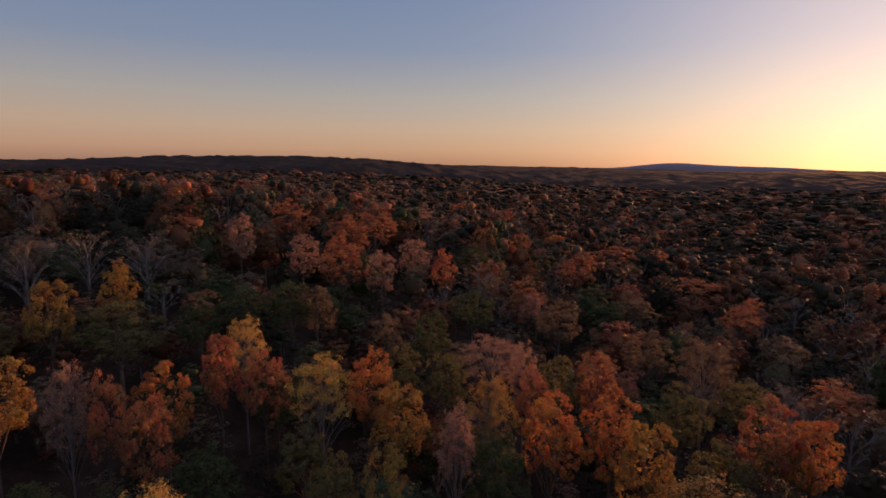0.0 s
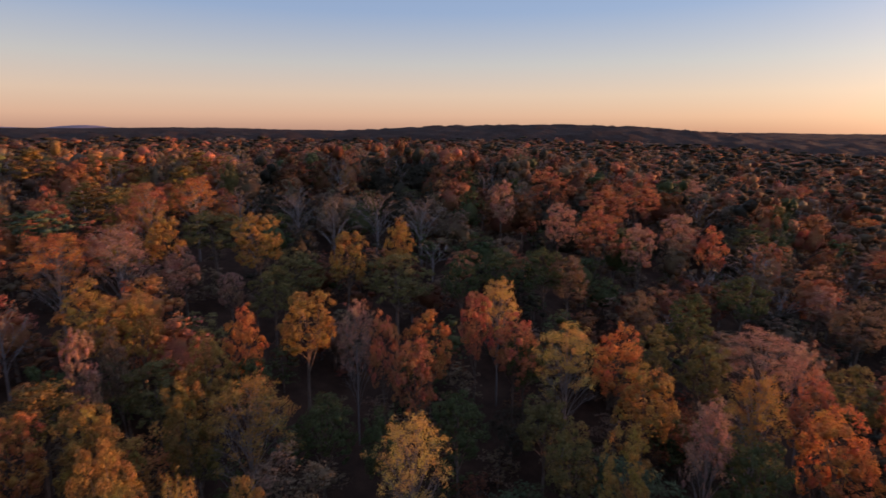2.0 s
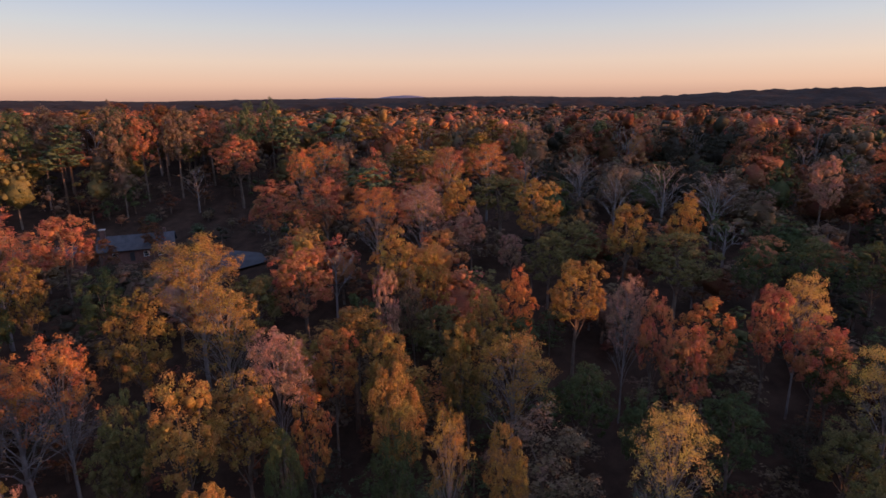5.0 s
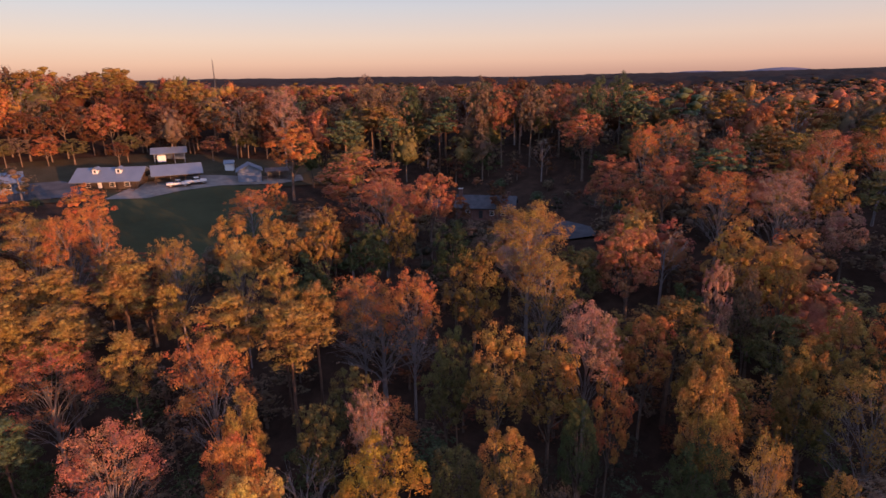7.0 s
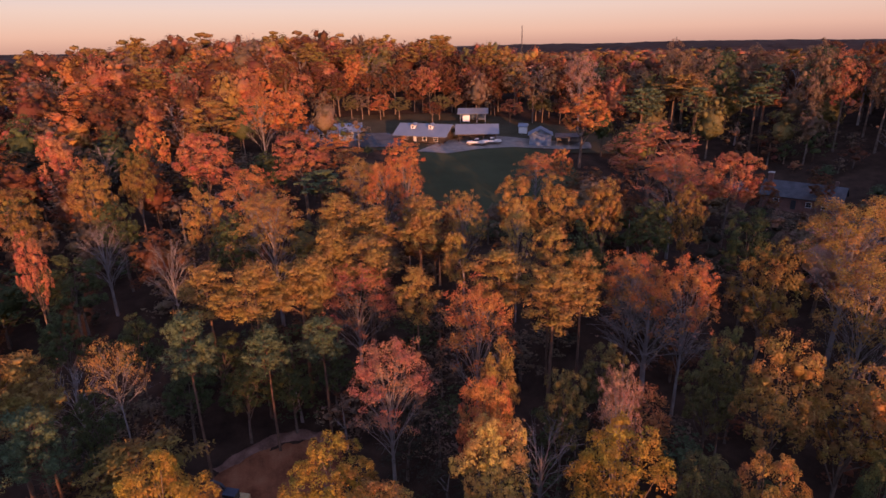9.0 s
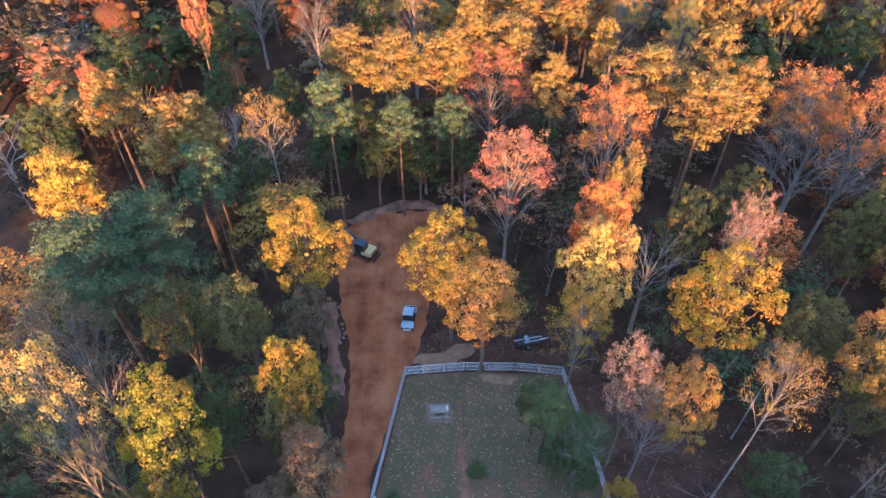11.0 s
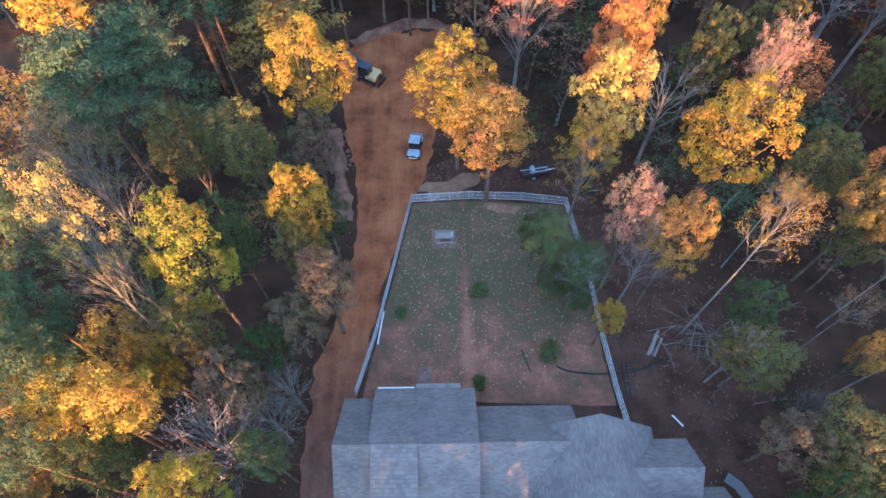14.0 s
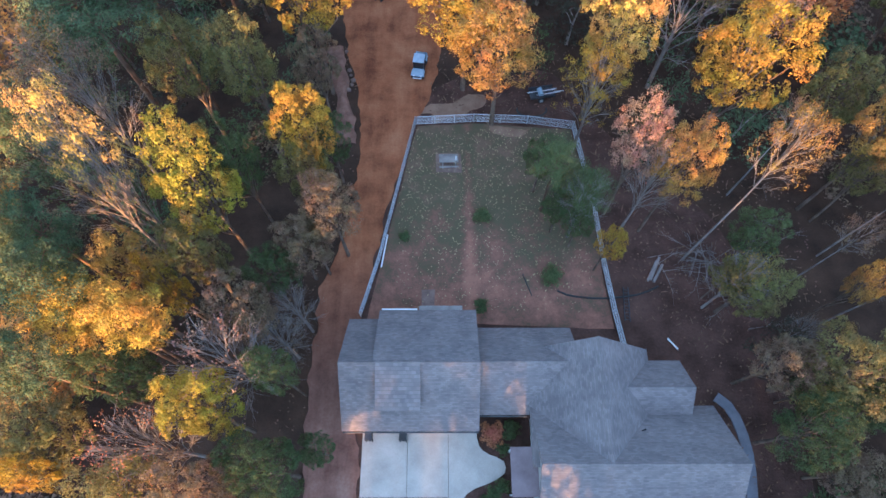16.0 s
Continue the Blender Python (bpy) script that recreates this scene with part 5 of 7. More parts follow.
def farm_building(name, label, x, y, turn, w, d, eave, ridge, wall_mat, roof_mat, openings, over=0.6, dormers=(), open_front=False, base=None):
    """A gabled building: walls, two roof slopes, ribs' worth of ridge, and its doors and windows on the side that faces down the hill."""
    root = new(name)
    tagged(root, label, name.split("_")[-1], "farm buildings")
    z = ground_height(x, y) + 0.3 if base is None else base
    hw, hd = w / 2, d / 2
    if open_front:
        for px in np.linspace(-hw + 0.2, hw - 0.2, max(2, int(w / 3) + 1)):
            for py in (-hd + 0.2, hd - 0.2):
                part("post", boxed(px - 0.1, px + 0.1, py - 0.1, py + 0.1, -1.5, eave), wall_mat, root)
        part("wall", boxed(-hw + 0.3, hw - 0.3, hd - 0.3, hd - 0.12, -1.5, eave), wall_mat, root)
    else:
        gabled_walls(root, -hw, hw, -hd, hd, eave, ridge - 0.35, "x", wall_mat, -2.5)
    roof_pair(root, "roof", -hw - over, hw + over, -hd - over, hd + over, eave, ridge, "x", roof_mat, 0.16)
    slope = (ridge - eave) / (hd + over)
    for ox, ow, oz, oh, what in openings:
        if what == "window":
            window_in(root, ox, -hd, oz, ow, oh, "-y")
        else:
            part("door", boxed(ox - ow / 2, ox + ow / 2, -hd - 0.06, -hd - 0.004, oz, oz + oh, bevel=0.01), TRIM if what == "door" else BLACK_PLASTIC, root)
    for dx in dormers:
        y0 = -hd * 0.62
        zr = eave + (y0 + hd + over) * slope
        dm = part("dormer", boxed(dx - 0.65, dx + 0.65, y0, y0 + 2.2, zr - 0.2, zr + 1.15), TRIM, root)
        window_in(root, dx, y0, zr + 0.12, 0.8, 0.9, "-y")
        for sgn in (-1, 1):
            q = Soup()
            lo, hi = (dx + sgn * 0.95, zr + 0.95), (dx, zr + 1.75)
            pts = [(lo[0], y0 - 0.25, lo[1]), (hi[0], y0 - 0.25, hi[1]), (hi[0], y0 + 2.6, hi[1]), (lo[0], y0 + 2.6, lo[1])]
            slab(q, *(pts if sgn < 0 else pts[::-1]), 0.08)
            part("dormer_roof", q, roof_mat, dm)
    root.matrix_world = pose(x, y, z, 0, 0, turn)
    return root


farm = farm_building("farm_house", "dark log farmhouse, walls deepened for shade, pale metal roof, two dormers", 46.4, 170.8, -40, 14.6, 8.2, 2.5, 5.6, SHADED_LOG, METAL_ROOF,
                     [(-5, 1.2, 0.9, 1.2, "window"), (-2, 1.0, 0.2, 2.0, "door"), (1.2, 1.4, 0.9, 1.2, "window"), (5, 1.4, 0.9, 1.2, "window")], 1.7, (-3.4, 2.6), base=20.5)
part("porch_slab", boxed(-7.4, 7.4, -6.2, -4.12, -1.5, 0.12), STONE, farm)
for px in (-7.2, -3.6, 0.0, 3.6, 7.2):
    part("porch_post", boxed(px - 0.08, px + 0.08, -5.66, -5.5, 0.1, 2.36), SHADED_LOG, farm)
farm_building("farm_garage", "low garage with a pale metal roof and open bays", 61.3, 165.6, -20, 11.6, 7.6, 2.6, 5.0, SHADED_LOG, METAL_ROOF,
              [], 0.9, open_front=True, base=20.7)
farm_building("long_barn", "long low barn with a pale metal roof", 19.0, 178.0, -8, 16.0, 7.0, 2.4, 4.6, SHADED_SIDING, METAL_ROOF,
              [(-4, 1.2, 0.8, 1.2, "window"), (1.5, 1.0, 0.1, 2.0, "door"), (5, 1.2, 0.8, 1.2, "window")], 0.6)
farm_building("open_pavilion", "open shed on posts with a pale metal roof", 68.5, 189.0, -22, 9.0, 6.0, 2.8, 4.4, SHADED_SIDING, METAL_ROOF, [(-2.3, 2.4, 0.1, 2.1, "door")], 0.8, open_front=True)
farm_building("garden_shed", "small white garden shed with metal roof", 79.0, 170.0, -30, 2.6, 3.2, 2.0, 2.9, TRIM, METAL_ROOF, [(0, 1.2, 0.1, 1.8, "door")], 0.3)
farm_building("white_barn", "pale clapboard barn tinted blue for shade, with a pale roof", 78.0, 155.5, 64, 6.5, 6.5, 3.0, 4.9, SHADED_SIDING, METAL_ROOF, [(0, 2.0, 0.1, 2.2, "door")], 0.5)
farm_building("lean_shed", "dark open carport beside the white barn", 86.0, 152.5, -28, 7.5, 5.0, 2.5, 3.3, OLD_WOOD, surface("rusty_sheet_roof", (0.06, 0.05, 0.048), (0.16, 0.12, 0.11), 0.5, 0.7, 4, 0.3, 0.03, 0.3),
              [], 0.4, open_front=True)
brick_house = farm_building("brick_house", "brick house under a dark roof among trees", 116.0, 96.5, -58, 15.5, 8.0, 2.8, 5.6, BRICKWORK, surface(
    "dark_shingles", (0.05, 0.052, 0.058), (0.12, 0.12, 0.13), 0.6, 0.9, 5, 0.3, 0.02), [(-4.5, 1.2, 0.9, 1.3, "window"), (-1, 1.0, 0.1, 2.1, "dark"), (2, 1.2, 0.9, 1.3, "window"), (5, 1.2, 0.9, 1.3, "window")], 0.6)
chimney = part("chimney", boxed(-7.6, -6.6, -0.6, 0.6, 3.5, 7.2, bevel=0.03), BRICKWORK, brick_house)
part("chimney_cap", boxed(-7.75, -6.45, -0.75, 0.75, 7.2, 7.35, bevel=0.02), CONCRETE, chimney)
part("chimney", boxed(5.6, 6.3, 0.6, 1.3, 4.3, 6.5, bevel=0.03), BRICKWORK, brick_house)
farm_building("side_wing", "low wing with a dark roof beside the brick house", 103.5, 107.5, -52, 11.0, 7.0, 2.6, 4.4, BRICKWORK, bpy.data.materials["dark_shingles"], [(0, 1.2, 0.9, 1.3, "window")], 0.5)
star_patch("asphalt_drive", [(107, 76), (109, 67), (114, 62), (119, 66), (121, 74), (120, 84), (121, 92), (115, 86)], bpy.data.materials["dark_asphalt"], "dark asphalt drive running behind the trees", "road", 0.5, 5, 0.02, step=2)


def pickup(x, y, turn):
    root = new("pickup_truck")
    tagged(root, "white crew-cab pickup parked before the garage", "pickup truck")
    part("chassis", boxed(-0.95, 0.95, -2.85, 2.85, 0.45, 0.62, bevel=0.03), DARK_STEEL, root)
    body = part("body", boxed(-0.98, 0.98, 0.95, 2.85, 0.6, 1.15, bevel=0.1), WHITE_PAINT, root)
    part("bumper", boxed(-0.97, 0.97, 2.84, 2.96, 0.5, 0.72, bevel=0.03), GALVANISED, body)
    for sx in (-0.7, 0.7):
        part("headlight", boxed(sx - 0.18, sx + 0.18, 2.83, 2.875, 0.85, 1.02), GLASS, body)
    part("doors", boxed(-0.98, 0.98, -1.0, 1.0, 0.6, 1.16, bevel=0.06), WHITE_PAINT, root)
    cab = bmesh.new()
    bmesh.ops.create_cube(cab, size=1.0)
    for v in cab.verts:
        top = v.co.z > 0
        v.co = Vector((math.copysign(0.74 if top else 0.94, v.co.x), (0.45 if top else 1.0) if v.co.y > 0 else (-0.8 if top else -1.0), 1.82 if top else 1.15))
    bmesh.ops.bevel(cab, geom=cab.edges[:], offset=0.05, segments=1, affect="EDGES")
    s = Soup()
    pour(s, cab)
    c = part("cab_glass", s, GLASS, root)
    part("cab_roof", boxed(-0.74, 0.74, -0.8, 0.45, 1.8, 1.87, bevel=0.03), WHITE_PAINT, c)
    bed = part("bed", boxed(-0.9, 0.9, -2.8, -1.02, 0.62, 0.75), DARK_STEEL, root)
    for a in ((-0.98, -0.86, -2.85, -1.02), (0.86, 0.98, -2.85, -1.02), (-0.86, 0.86, -2.85, -2.76)):
        part("bed_side", boxed(*a, 0.62, 1.2, bevel=0.02), WHITE_PAINT, bed)
    for sx in (-0.82, 0.82):
        for sy in (-1.85, 1.85):
            wheel(root, sx, sy, 0.38, 0.38, 0.26, "x", GALVANISED)
    root.matrix_world = pose(x, y, ground_height(x, y) + 0.55, 0, 0, turn)


pickup(58.6, 159.0, 68)
pickup(63.5, 158.8, 76)

mast = new("radio_mast")
tagged(mast, "tall thin lattice radio mast on the skyline", "mast")
mx, my = 215.0, 470.0
mz = ground_height(mx, my)
for k in range(3):
    leg = Soup()
    a = k * 2.094
    tube(leg, [(0.55 * math.cos(a), 0.55 * math.sin(a), 0), (0.4 * math.cos(a), 0.4 * math.sin(a), 46)], [0.12, 0.10], 5)
    part("leg", leg, DARK_STEEL, mast)
for i in range(15):
    brace = Soup()
    for k in range(3):
        a, b = k * 2.094, (k + 1) * 2.094
        tube(brace, [(0.5 * math.cos(a), 0.5 * math.sin(a), i * 3.0), (0.45 * math.cos(b), 0.45 * math.sin(b), i * 3.0 + 3.0)], [0.05, 0.05], 3)
    part("brace", brace, DARK_STEEL, mast)
mast.location = (mx, my, mz)


# ---- dead wood on the ground beside the fence ----


def brush_pile(x, y, reach, count, seed, label):
    r2 = np.random.default_rng(seed)
    root = new("brush_pile")
    tagged(root, label, "brush", "brush on the ground")
    for i in range(count):
        a = r2.random() * 6.28
        w = r2.normal(size=2) * reach * 0.35
        d = np.array((math.cos(a), math.sin(a), 0.0)) * reach * (0.5 + 0.6 * r2.random())
        p = np.array((w[0], w[1], 0.25 + 0.5 * r2.random()))
        lift = np.array((0, 0, 0.3 * r2.random()))
        s = Soup()
        tube(s, [p - d * 0.5 - (0, 0, p[2] - 0.14), p + lift, p + d * 0.5 + lift], [0.03, 0.022, 0.008], 5)
        for k in range(9):
            q = p + d * (0.5 * r2.random())
            e = q + d * 0.22 + r2.normal(size=3) * (0.45, 0.45, 0.2) + (0, 0, 0.3)
            tube(s, [q + lift, e + (0, 0, max(0, 0.15 - e[2]))], [0.012, 0.004], 3)
        part("branch", s, PALE_BARK, root)
    root.location = (x, y, ground_height(x, y))


brush_pile(23.4, 19.6, 3.4, 26, 3, "heap of grey dead branches on the ground")
brush_pile(26.6, 16.6, 3.0, 14, 4, "scatter of grey fallen branches on dark soil")
brush_pile(29.5, 22.5, 3.0, 12, 6, "scatter of grey fallen branches on dark soil")
for x, y, h, r, colour in ((30.5, 17.5, 13, 1.5, BROWN), (34.5, 20.5, 15, 1.6, BROWN), (33.0, 14.0, 12, 1.5, BROWN), (27.5, 27.0, 14, 1.6, BROWN)):
    plant("pole", x, y, h, r, colour)

# ---- trees that stand out, round the house, by the track and up the hill ----
plant("oak", 110.7, 57.1, 19.9, 6.4, RUST)
plant("oak", 113.7, 46.6, 19.5, 5.0, RUST)
plant("poplar", 105.6, 32.9, 21.6, 5.5, ORANGE)
plant("poplar", 108.7, 24.5, 21.0, 4.6, PINK)
plant("oak", 121.6, 19.0, 19.5, 4.3, GOLD)
plant("oak", 131.3, 10.1, 16.8, 7.3, OLIVE)
plant("oak", 115.0, 0.8, 21.5, 5.3, GOLD)
plant("oak", 149.1, 86.9, 21.2, 7.0, RUST)
plant("poplar", 131.9, 60.3, 22.4, 3.0, ORANGE)
plant("poplar", 142.7, 58.5, 21.1, 4.9, ORANGE)
plant("poplar", 138.8, 23.9, 21.9, 3.8, RUST)
plant("poplar", 147.2, 15.3, 21.3, 4.7, ORANGE)
plant("oak", 137.4, 43.3, 19.7, 4.7, RED)
plant("bare", 154.2, 5.5, 17.1, 5.4, BROWN)
plant("bare", 147.3, -8.7, 17.3, 6.0, BROWN)
plant("bare", 133.4, -16.1, 19.0, 4.8, BROWN)
plant("bare", 139.6, -27.7, 18.8, 6.8, BROWN)
plant("bare", 133.2, -37.7, 18.7, 7.3, BROWN)
plant("oak", 103.5, -14.7, 21.2, 4.0, GOLD)
plant("oak", 110.6, -26.2, 19.8, 3.2, GOLD)
plant("oak", 106.9, -5.7, 16.5, 5.8, OLIVE)
plant("oak", 98.1, -23.0, 17.3, 7.0, OLIVE)
plant("oak", 79.2, 36.9, 21.1, 5.4, RUST)
plant("oak", 86.7, 23.2, 21.4, 4.9, GOLD)
plant("oak", 83.7, 17.1, 21.4, 3.2, GOLD)
plant("oak", 100.8, -1.2, 16.0, 4.5, OLIVE)
plant("oak", 83.1, -5.3, 20.8, 4.9, GOLD)
plant("oak", 78.7, 3.8, 20.9, 3.0, ORANGE)
plant("oak", 74.2, 7.9, 20.5, 3.5, GOLD)
plant("oak", 75.3, 14.4, 16.2, 4.6, OLIVE)
plant("oak", 76.2, 43.5, 16.9, 4.4, OLIVE)
plant("poplar", 63.0, 2.9, 20.8, 4.6, GOLD)
plant("poplar", 62.3, 40.9, 22.8, 4.3, GOLD)
plant("poplar", 55.4, 30.2, 22.7, 3.8, PINK)
plant("oak", 61.3, 25.6, 20.6, 3.4, ORANGE)
plant("oak", 57.5, 16.9, 20.0, 3.6, AMBER)
plant("oak", 72.9, -15.0, 21.5, 2.5, RED)
plant("oak", 72.6, -21.8, 20.7, 3.8, ORANGE)
plant("oak", 75.7, -29.9, 21.4, 3.0, RED)
plant("poplar", 75.2, -11.7, 22.6, 2.4, PINK)
plant("oak", 67.0, -18.0, 20.5, 3.2, RUST)
plant("poplar", 77.1, -34.3, 21.6, 2.8, YELLOW)
plant("poplar", 62.1, -37.9, 22.0, 3.8, YELLOW)
plant("oak", 60.5, -45.1, 20.3, 3.9, ORANGE)
plant("oak", 53.1, -43.7, 19.7, 4.2, GOLD)
plant("oak", 65.8, -55.4, 16.5, 3.5, OLIVE)
plant("oak", 58.8, -57.8, 17.8, 3.9, OLIVE)
plant("oak", 70.6, -34.0, 19.4, 3.8, RUST)
plant("oak", 57.2, -32.3, 15.9, 3.7, OLIVE)
plant("poplar", 47.1, -12.4, 22.1, 3.5, YELLOW)
plant("oak", 59.9, -21.7, 16.5, 4.1, GREEN)
plant("oak", 47.7, -30.5, 17.1, 3.0, OLIVE)
plant("poplar", 41.2, -42.3, 21.7, 2.2, PINK)
plant("oak", 41.3, -32.9, 20.1, 2.8, GOLD)
plant("poplar", 42.2, 7.4, 23.0, 1.8, GOLD)
plant("oak", 45.6, 2.4, 19.8, 2.3, GOLD)
plant("oak", 48.8, 31.0, 20.3, 4.2, GOLD)
plant("oak", 47.9, 23.1, 19.8, 2.1, ORANGE)
plant("oak", 95.5, -52.3, 17.3, 5.0, GREEN)
plant("oak", 96.1, -35.2, 16.5, 3.9, GREEN)
plant("oak", 76.1, -59.7, 16.7, 3.7, BROWN)
plant("oak", 133.9, -59.5, 21.1, 3.9, PINK)
plant("oak", 118.8, -67.9, 20.1, 4.2, PINK)
plant("oak", 134.8, -90.4, 20.6, 7.3, RUST)
plant("oak", 142.2, -107.6, 21.5, 7.4, RUST)
plant("oak", 101.2, -78.8, 19.5, 4.1, PINK)
plant("oak", 113.9, -100.5, 19.4, 4.8, PINK)
plant("oak", 100.4, -98.1, 19.8, 3.7, RED)
plant("oak", 107.8, -71.9, 21.1, 5.3, RUST)
plant("oak", 71.6, -66.9, 17.3, 4.2, GREEN)
plant("oak", 75.0, 3.4, 16.4, 3.6, GREEN)
plant("oak", 64.4, -5.4, 16.6, 3.9, GREEN)
plant("oak", 59.4, -11.8, 16.2, 3.0, GREEN)
plant("oak", 74.3, 27.0, 16.9, 3.5, GREEN)
plant("oak", 64.2, 8.6, 15.9, 3.2, OLIVE)
plant("poplar", 43.3, -50.6, 22.3, 3.0, GOLD)
plant("oak", 36.3, -53.8, 21.6, 3.9, ORANGE)
plant("oak", 33.1, -62.2, 21.1, 4.0, ORANGE)
plant("oak", 25.9, -56.6, 21.6, 3.8, GOLD)
plant("poplar", 49.7, -65.5, 20.6, 2.1, PINK)
plant("oak", 44.7, -61.0, 20.0, 2.9, RUST)
plant("oak", 48.2, -72.9, 17.7, 4.0, OLIVE)
plant("oak", 43.8, -76.8, 20.3, 3.9, RUST)
plant("oak", 32.1, -82.1, 18.1, 4.3, OLIVE)
plant("poplar", 36.0, -99.8, 22.1, 4.4, BROWN)
plant("oak", 19.9, -79.0, 21.3, 4.1, RUST)
plant("oak", 14.6, -80.4, 20.0, 3.6, ORANGE)
plant("oak", 29.9, -101.1, 16.3, 4.9, OLIVE)
plant("bare", 23.6, -104.0, 17.9, 3.9, BROWN)
plant("oak", 79.8, -86.5, 16.1, 5.1, GREEN)
plant("oak", 93.3, -56.3, 16.7, 4.2, BROWN)
plant("oak", 68.6, -179.5, 20.1, 8.2, RUST)
plant("oak", 49.6, -160.2, 19.3, 5.5, RUST)
plant("oak", 102.5, -221.0, 19.5, 7.3, RED)
plant("oak", 95.5, -151.6, 21.7, 6.6, RUST)
plant("oak", 111.1, -201.3, 20.3, 9.3, RUST)
plant("oak", 130.6, -190.1, 19.8, 6.2, ORANGE)
plant("oak", 197.4, -236.3, 19.4, 8.4, RED)
plant("oak", 193.7, -197.6, 19.4, 9.0, RUST)
plant("oak", 156.6, -86.6, 20.9, 7.5, RUST)
plant("oak", 18.0, -80.3, 16.2, 4.3, OLIVE)
plant("oak", 23.2, -71.1, 15.9, 3.8, OLIVE)
plant("oak", 37.5, -45.6, 18.2, 3.9, GREEN)
plant("oak", 68.5, -102.3, 17.1, 5.5, BROWN)
plant("oak", 69.3, -138.9, 17.7, 6.6, BROWN)
plant("oak", 49.5, -107.5, 18.2, 5.1, BROWN)
plant("oak", 35.7, -146.4, 16.9, 6.4, BROWN)
plant("oak", 70.5, -35.8, 16.4, 3.3, GREEN)
plant("oak", 77.0, 101.4, 20.3, 10.1, RUST)
plant("poplar", 69.2, 83.4, 20.7, 5.1, RUST)
plant("oak", 80.3, 82.1, 20.3, 5.3, RUST)
plant("oak", 78.6, 132.9, 21.0, 7.1, ORANGE)
plant("poplar", 91.3, 156.7, 26.0, 4.7, PINK)
plant("poplar", 54.6, 110.2, 13.0, 4.3, ORANGE)
plant("oak", 62.7, 112.8, 13.0, 2.9, ORANGE)
plant("oak", 15.4, 133.7, 14.0, 6.0, ORANGE)
plant("oak", 29.0, 129.6, 13.0, 4.7, ORANGE)
plant("poplar", 14.8, 102.4, 19.7, 4.6, GOLD)
plant("poplar", 18.5, 97.6, 21.2, 3.3, ORANGE)
plant("poplar", 22.6, 98.1, 21.1, 2.9, ORANGE)
plant("poplar", 28.7, 84.1, 20.3, 3.3, GOLD)
plant("poplar", 35.2, 76.8, 20.7, 2.3, YELLOW)
plant("oak", 39.9, 87.0, 19.9, 4.0, GOLD)
plant("oak", 45.5, 83.0, 19.9, 4.6, GOLD)
plant("oak", 52.2, 79.4, 19.8, 3.7, GOLD)
plant("oak", 62.4, 71.7, 19.9, 3.2, AMBER)
plant("poplar", 70.0, 49.6, 25.2, 5.7, GOLD)
plant("oak", 56.1, 49.0, 23.0, 4.5, AMBER)
plant("poplar", 43.5, 58.3, 21.1, 3.9, ORANGE)
plant("poplar", 46.8, 51.7, 22.7, 3.6, ORANGE)
plant("pine", 13.5, 82.9, 21.1, 4.3, AMBER)
plant("pine", 20.6, 81.6, 21.9, 3.7, AMBER)
plant("pine", 8.6, 85.3, 22.2, 4.2, AMBER)
plant("pine", 11.2, 74.1, 21.8, 4.6, AMBER)
plant("pine", 6.1, 76.4, 22.3, 3.8, AMBER)
plant("pine", 23.2, 71.4, 21.6, 2.2, AMBER)
plant("pine", 26.5, 63.0, 23.4, 4.6, AMBER)
plant("pine", 30.6, 56.0, 23.4, 4.6, AMBER)
plant("pine", 36.7, 59.6, 22.4, 3.5, AMBER)
plant("pine", 34.2, 63.6, 24.0, 3.2, AMBER)
plant("pine", 15.2, 63.2, 22.6, 3.0, AMBER)
plant("poplar", 8.7, 71.1, 19.3, 4.9, RED)
plant("pine", 3.3, 69.7, 22.6, 2.8, AMBER)
plant("poplar", 20.5, 55.3, 22.9, 3.8, ORANGE)
plant("oak", 42.4, 33.7, 23.4, 4.0, GOLD)
plant("oak", 43.0, 40.1, 20.5, 2.5, OLIVE)
plant("oak", 59.6, 18.3, 22.1, 3.3, GOLD)
plant("oak", 47.8, 13.6, 24.1, 2.9, GOLD)
plant("oak", 62.2, 9.3, 22.2, 3.0, AMBER)
plant("poplar", 8.7, 49.8, 20.5, 3.9, SALMON)
plant("oak", 15.6, 40.4, 21.1, 2.7, ORANGE)
plant("oak", 18.7, 44.8, 21.5, 2.3, GOLD)
plant("poplar", 27.9, 37.5, 21.1, 2.0, PINK)
plant("oak", 34.2, 48.5, 15.8, 2.9, OLIVE)
plant("oak", 25.3, 43.2, 18.0, 2.7, OLIVE)
plant("oak", 33.9, 25.4, 19.5, 2.9, GOLD)
plant("oak", 44.7, 13.3, 18.6, 2.6, GREEN)
plant("oak", 40.6, 22.1, 20.2, 2.2, GREEN)
plant("oak", 71.8, 21.3, 23.9, 2.1, PINK)
plant("oak", 77.3, 18.8, 19.6, 2.2, BROWN)
plant("oak", 57.0, 73.1, 17.9, 4.4, GREEN)
plant("oak", 66.5, 62.0, 18.8, 3.8, GREEN)
plant("oak", -13.6, 120.4, 20.9, 6.3, RED)
plant("oak", -40.1, 124.8, 20.1, 3.4, RED)
plant("oak", -24.3, 130.0, 21.4, 3.8, ORANGE)
plant("oak", 3.5, 151.6, 21.2, 6.6, ORANGE)
plant("poplar", -2.0, 147.8, 21.7, 4.5, ORANGE)
plant("oak", -29.8, 104.8, 20.6, 4.0, GOLD)
plant("oak", -24.8, 113.5, 19.4, 3.4, AMBER)
plant("oak", -50.1, 189.8, 19.4, 7.5, ORANGE)
plant("oak", -39.7, 100.7, 19.2, 3.8, AMBER)
plant("poplar", -4.9, 97.5, 21.8, 4.5, ORANGE)
plant("poplar", -1.7, 86.9, 22.7, 5.0, GOLD)
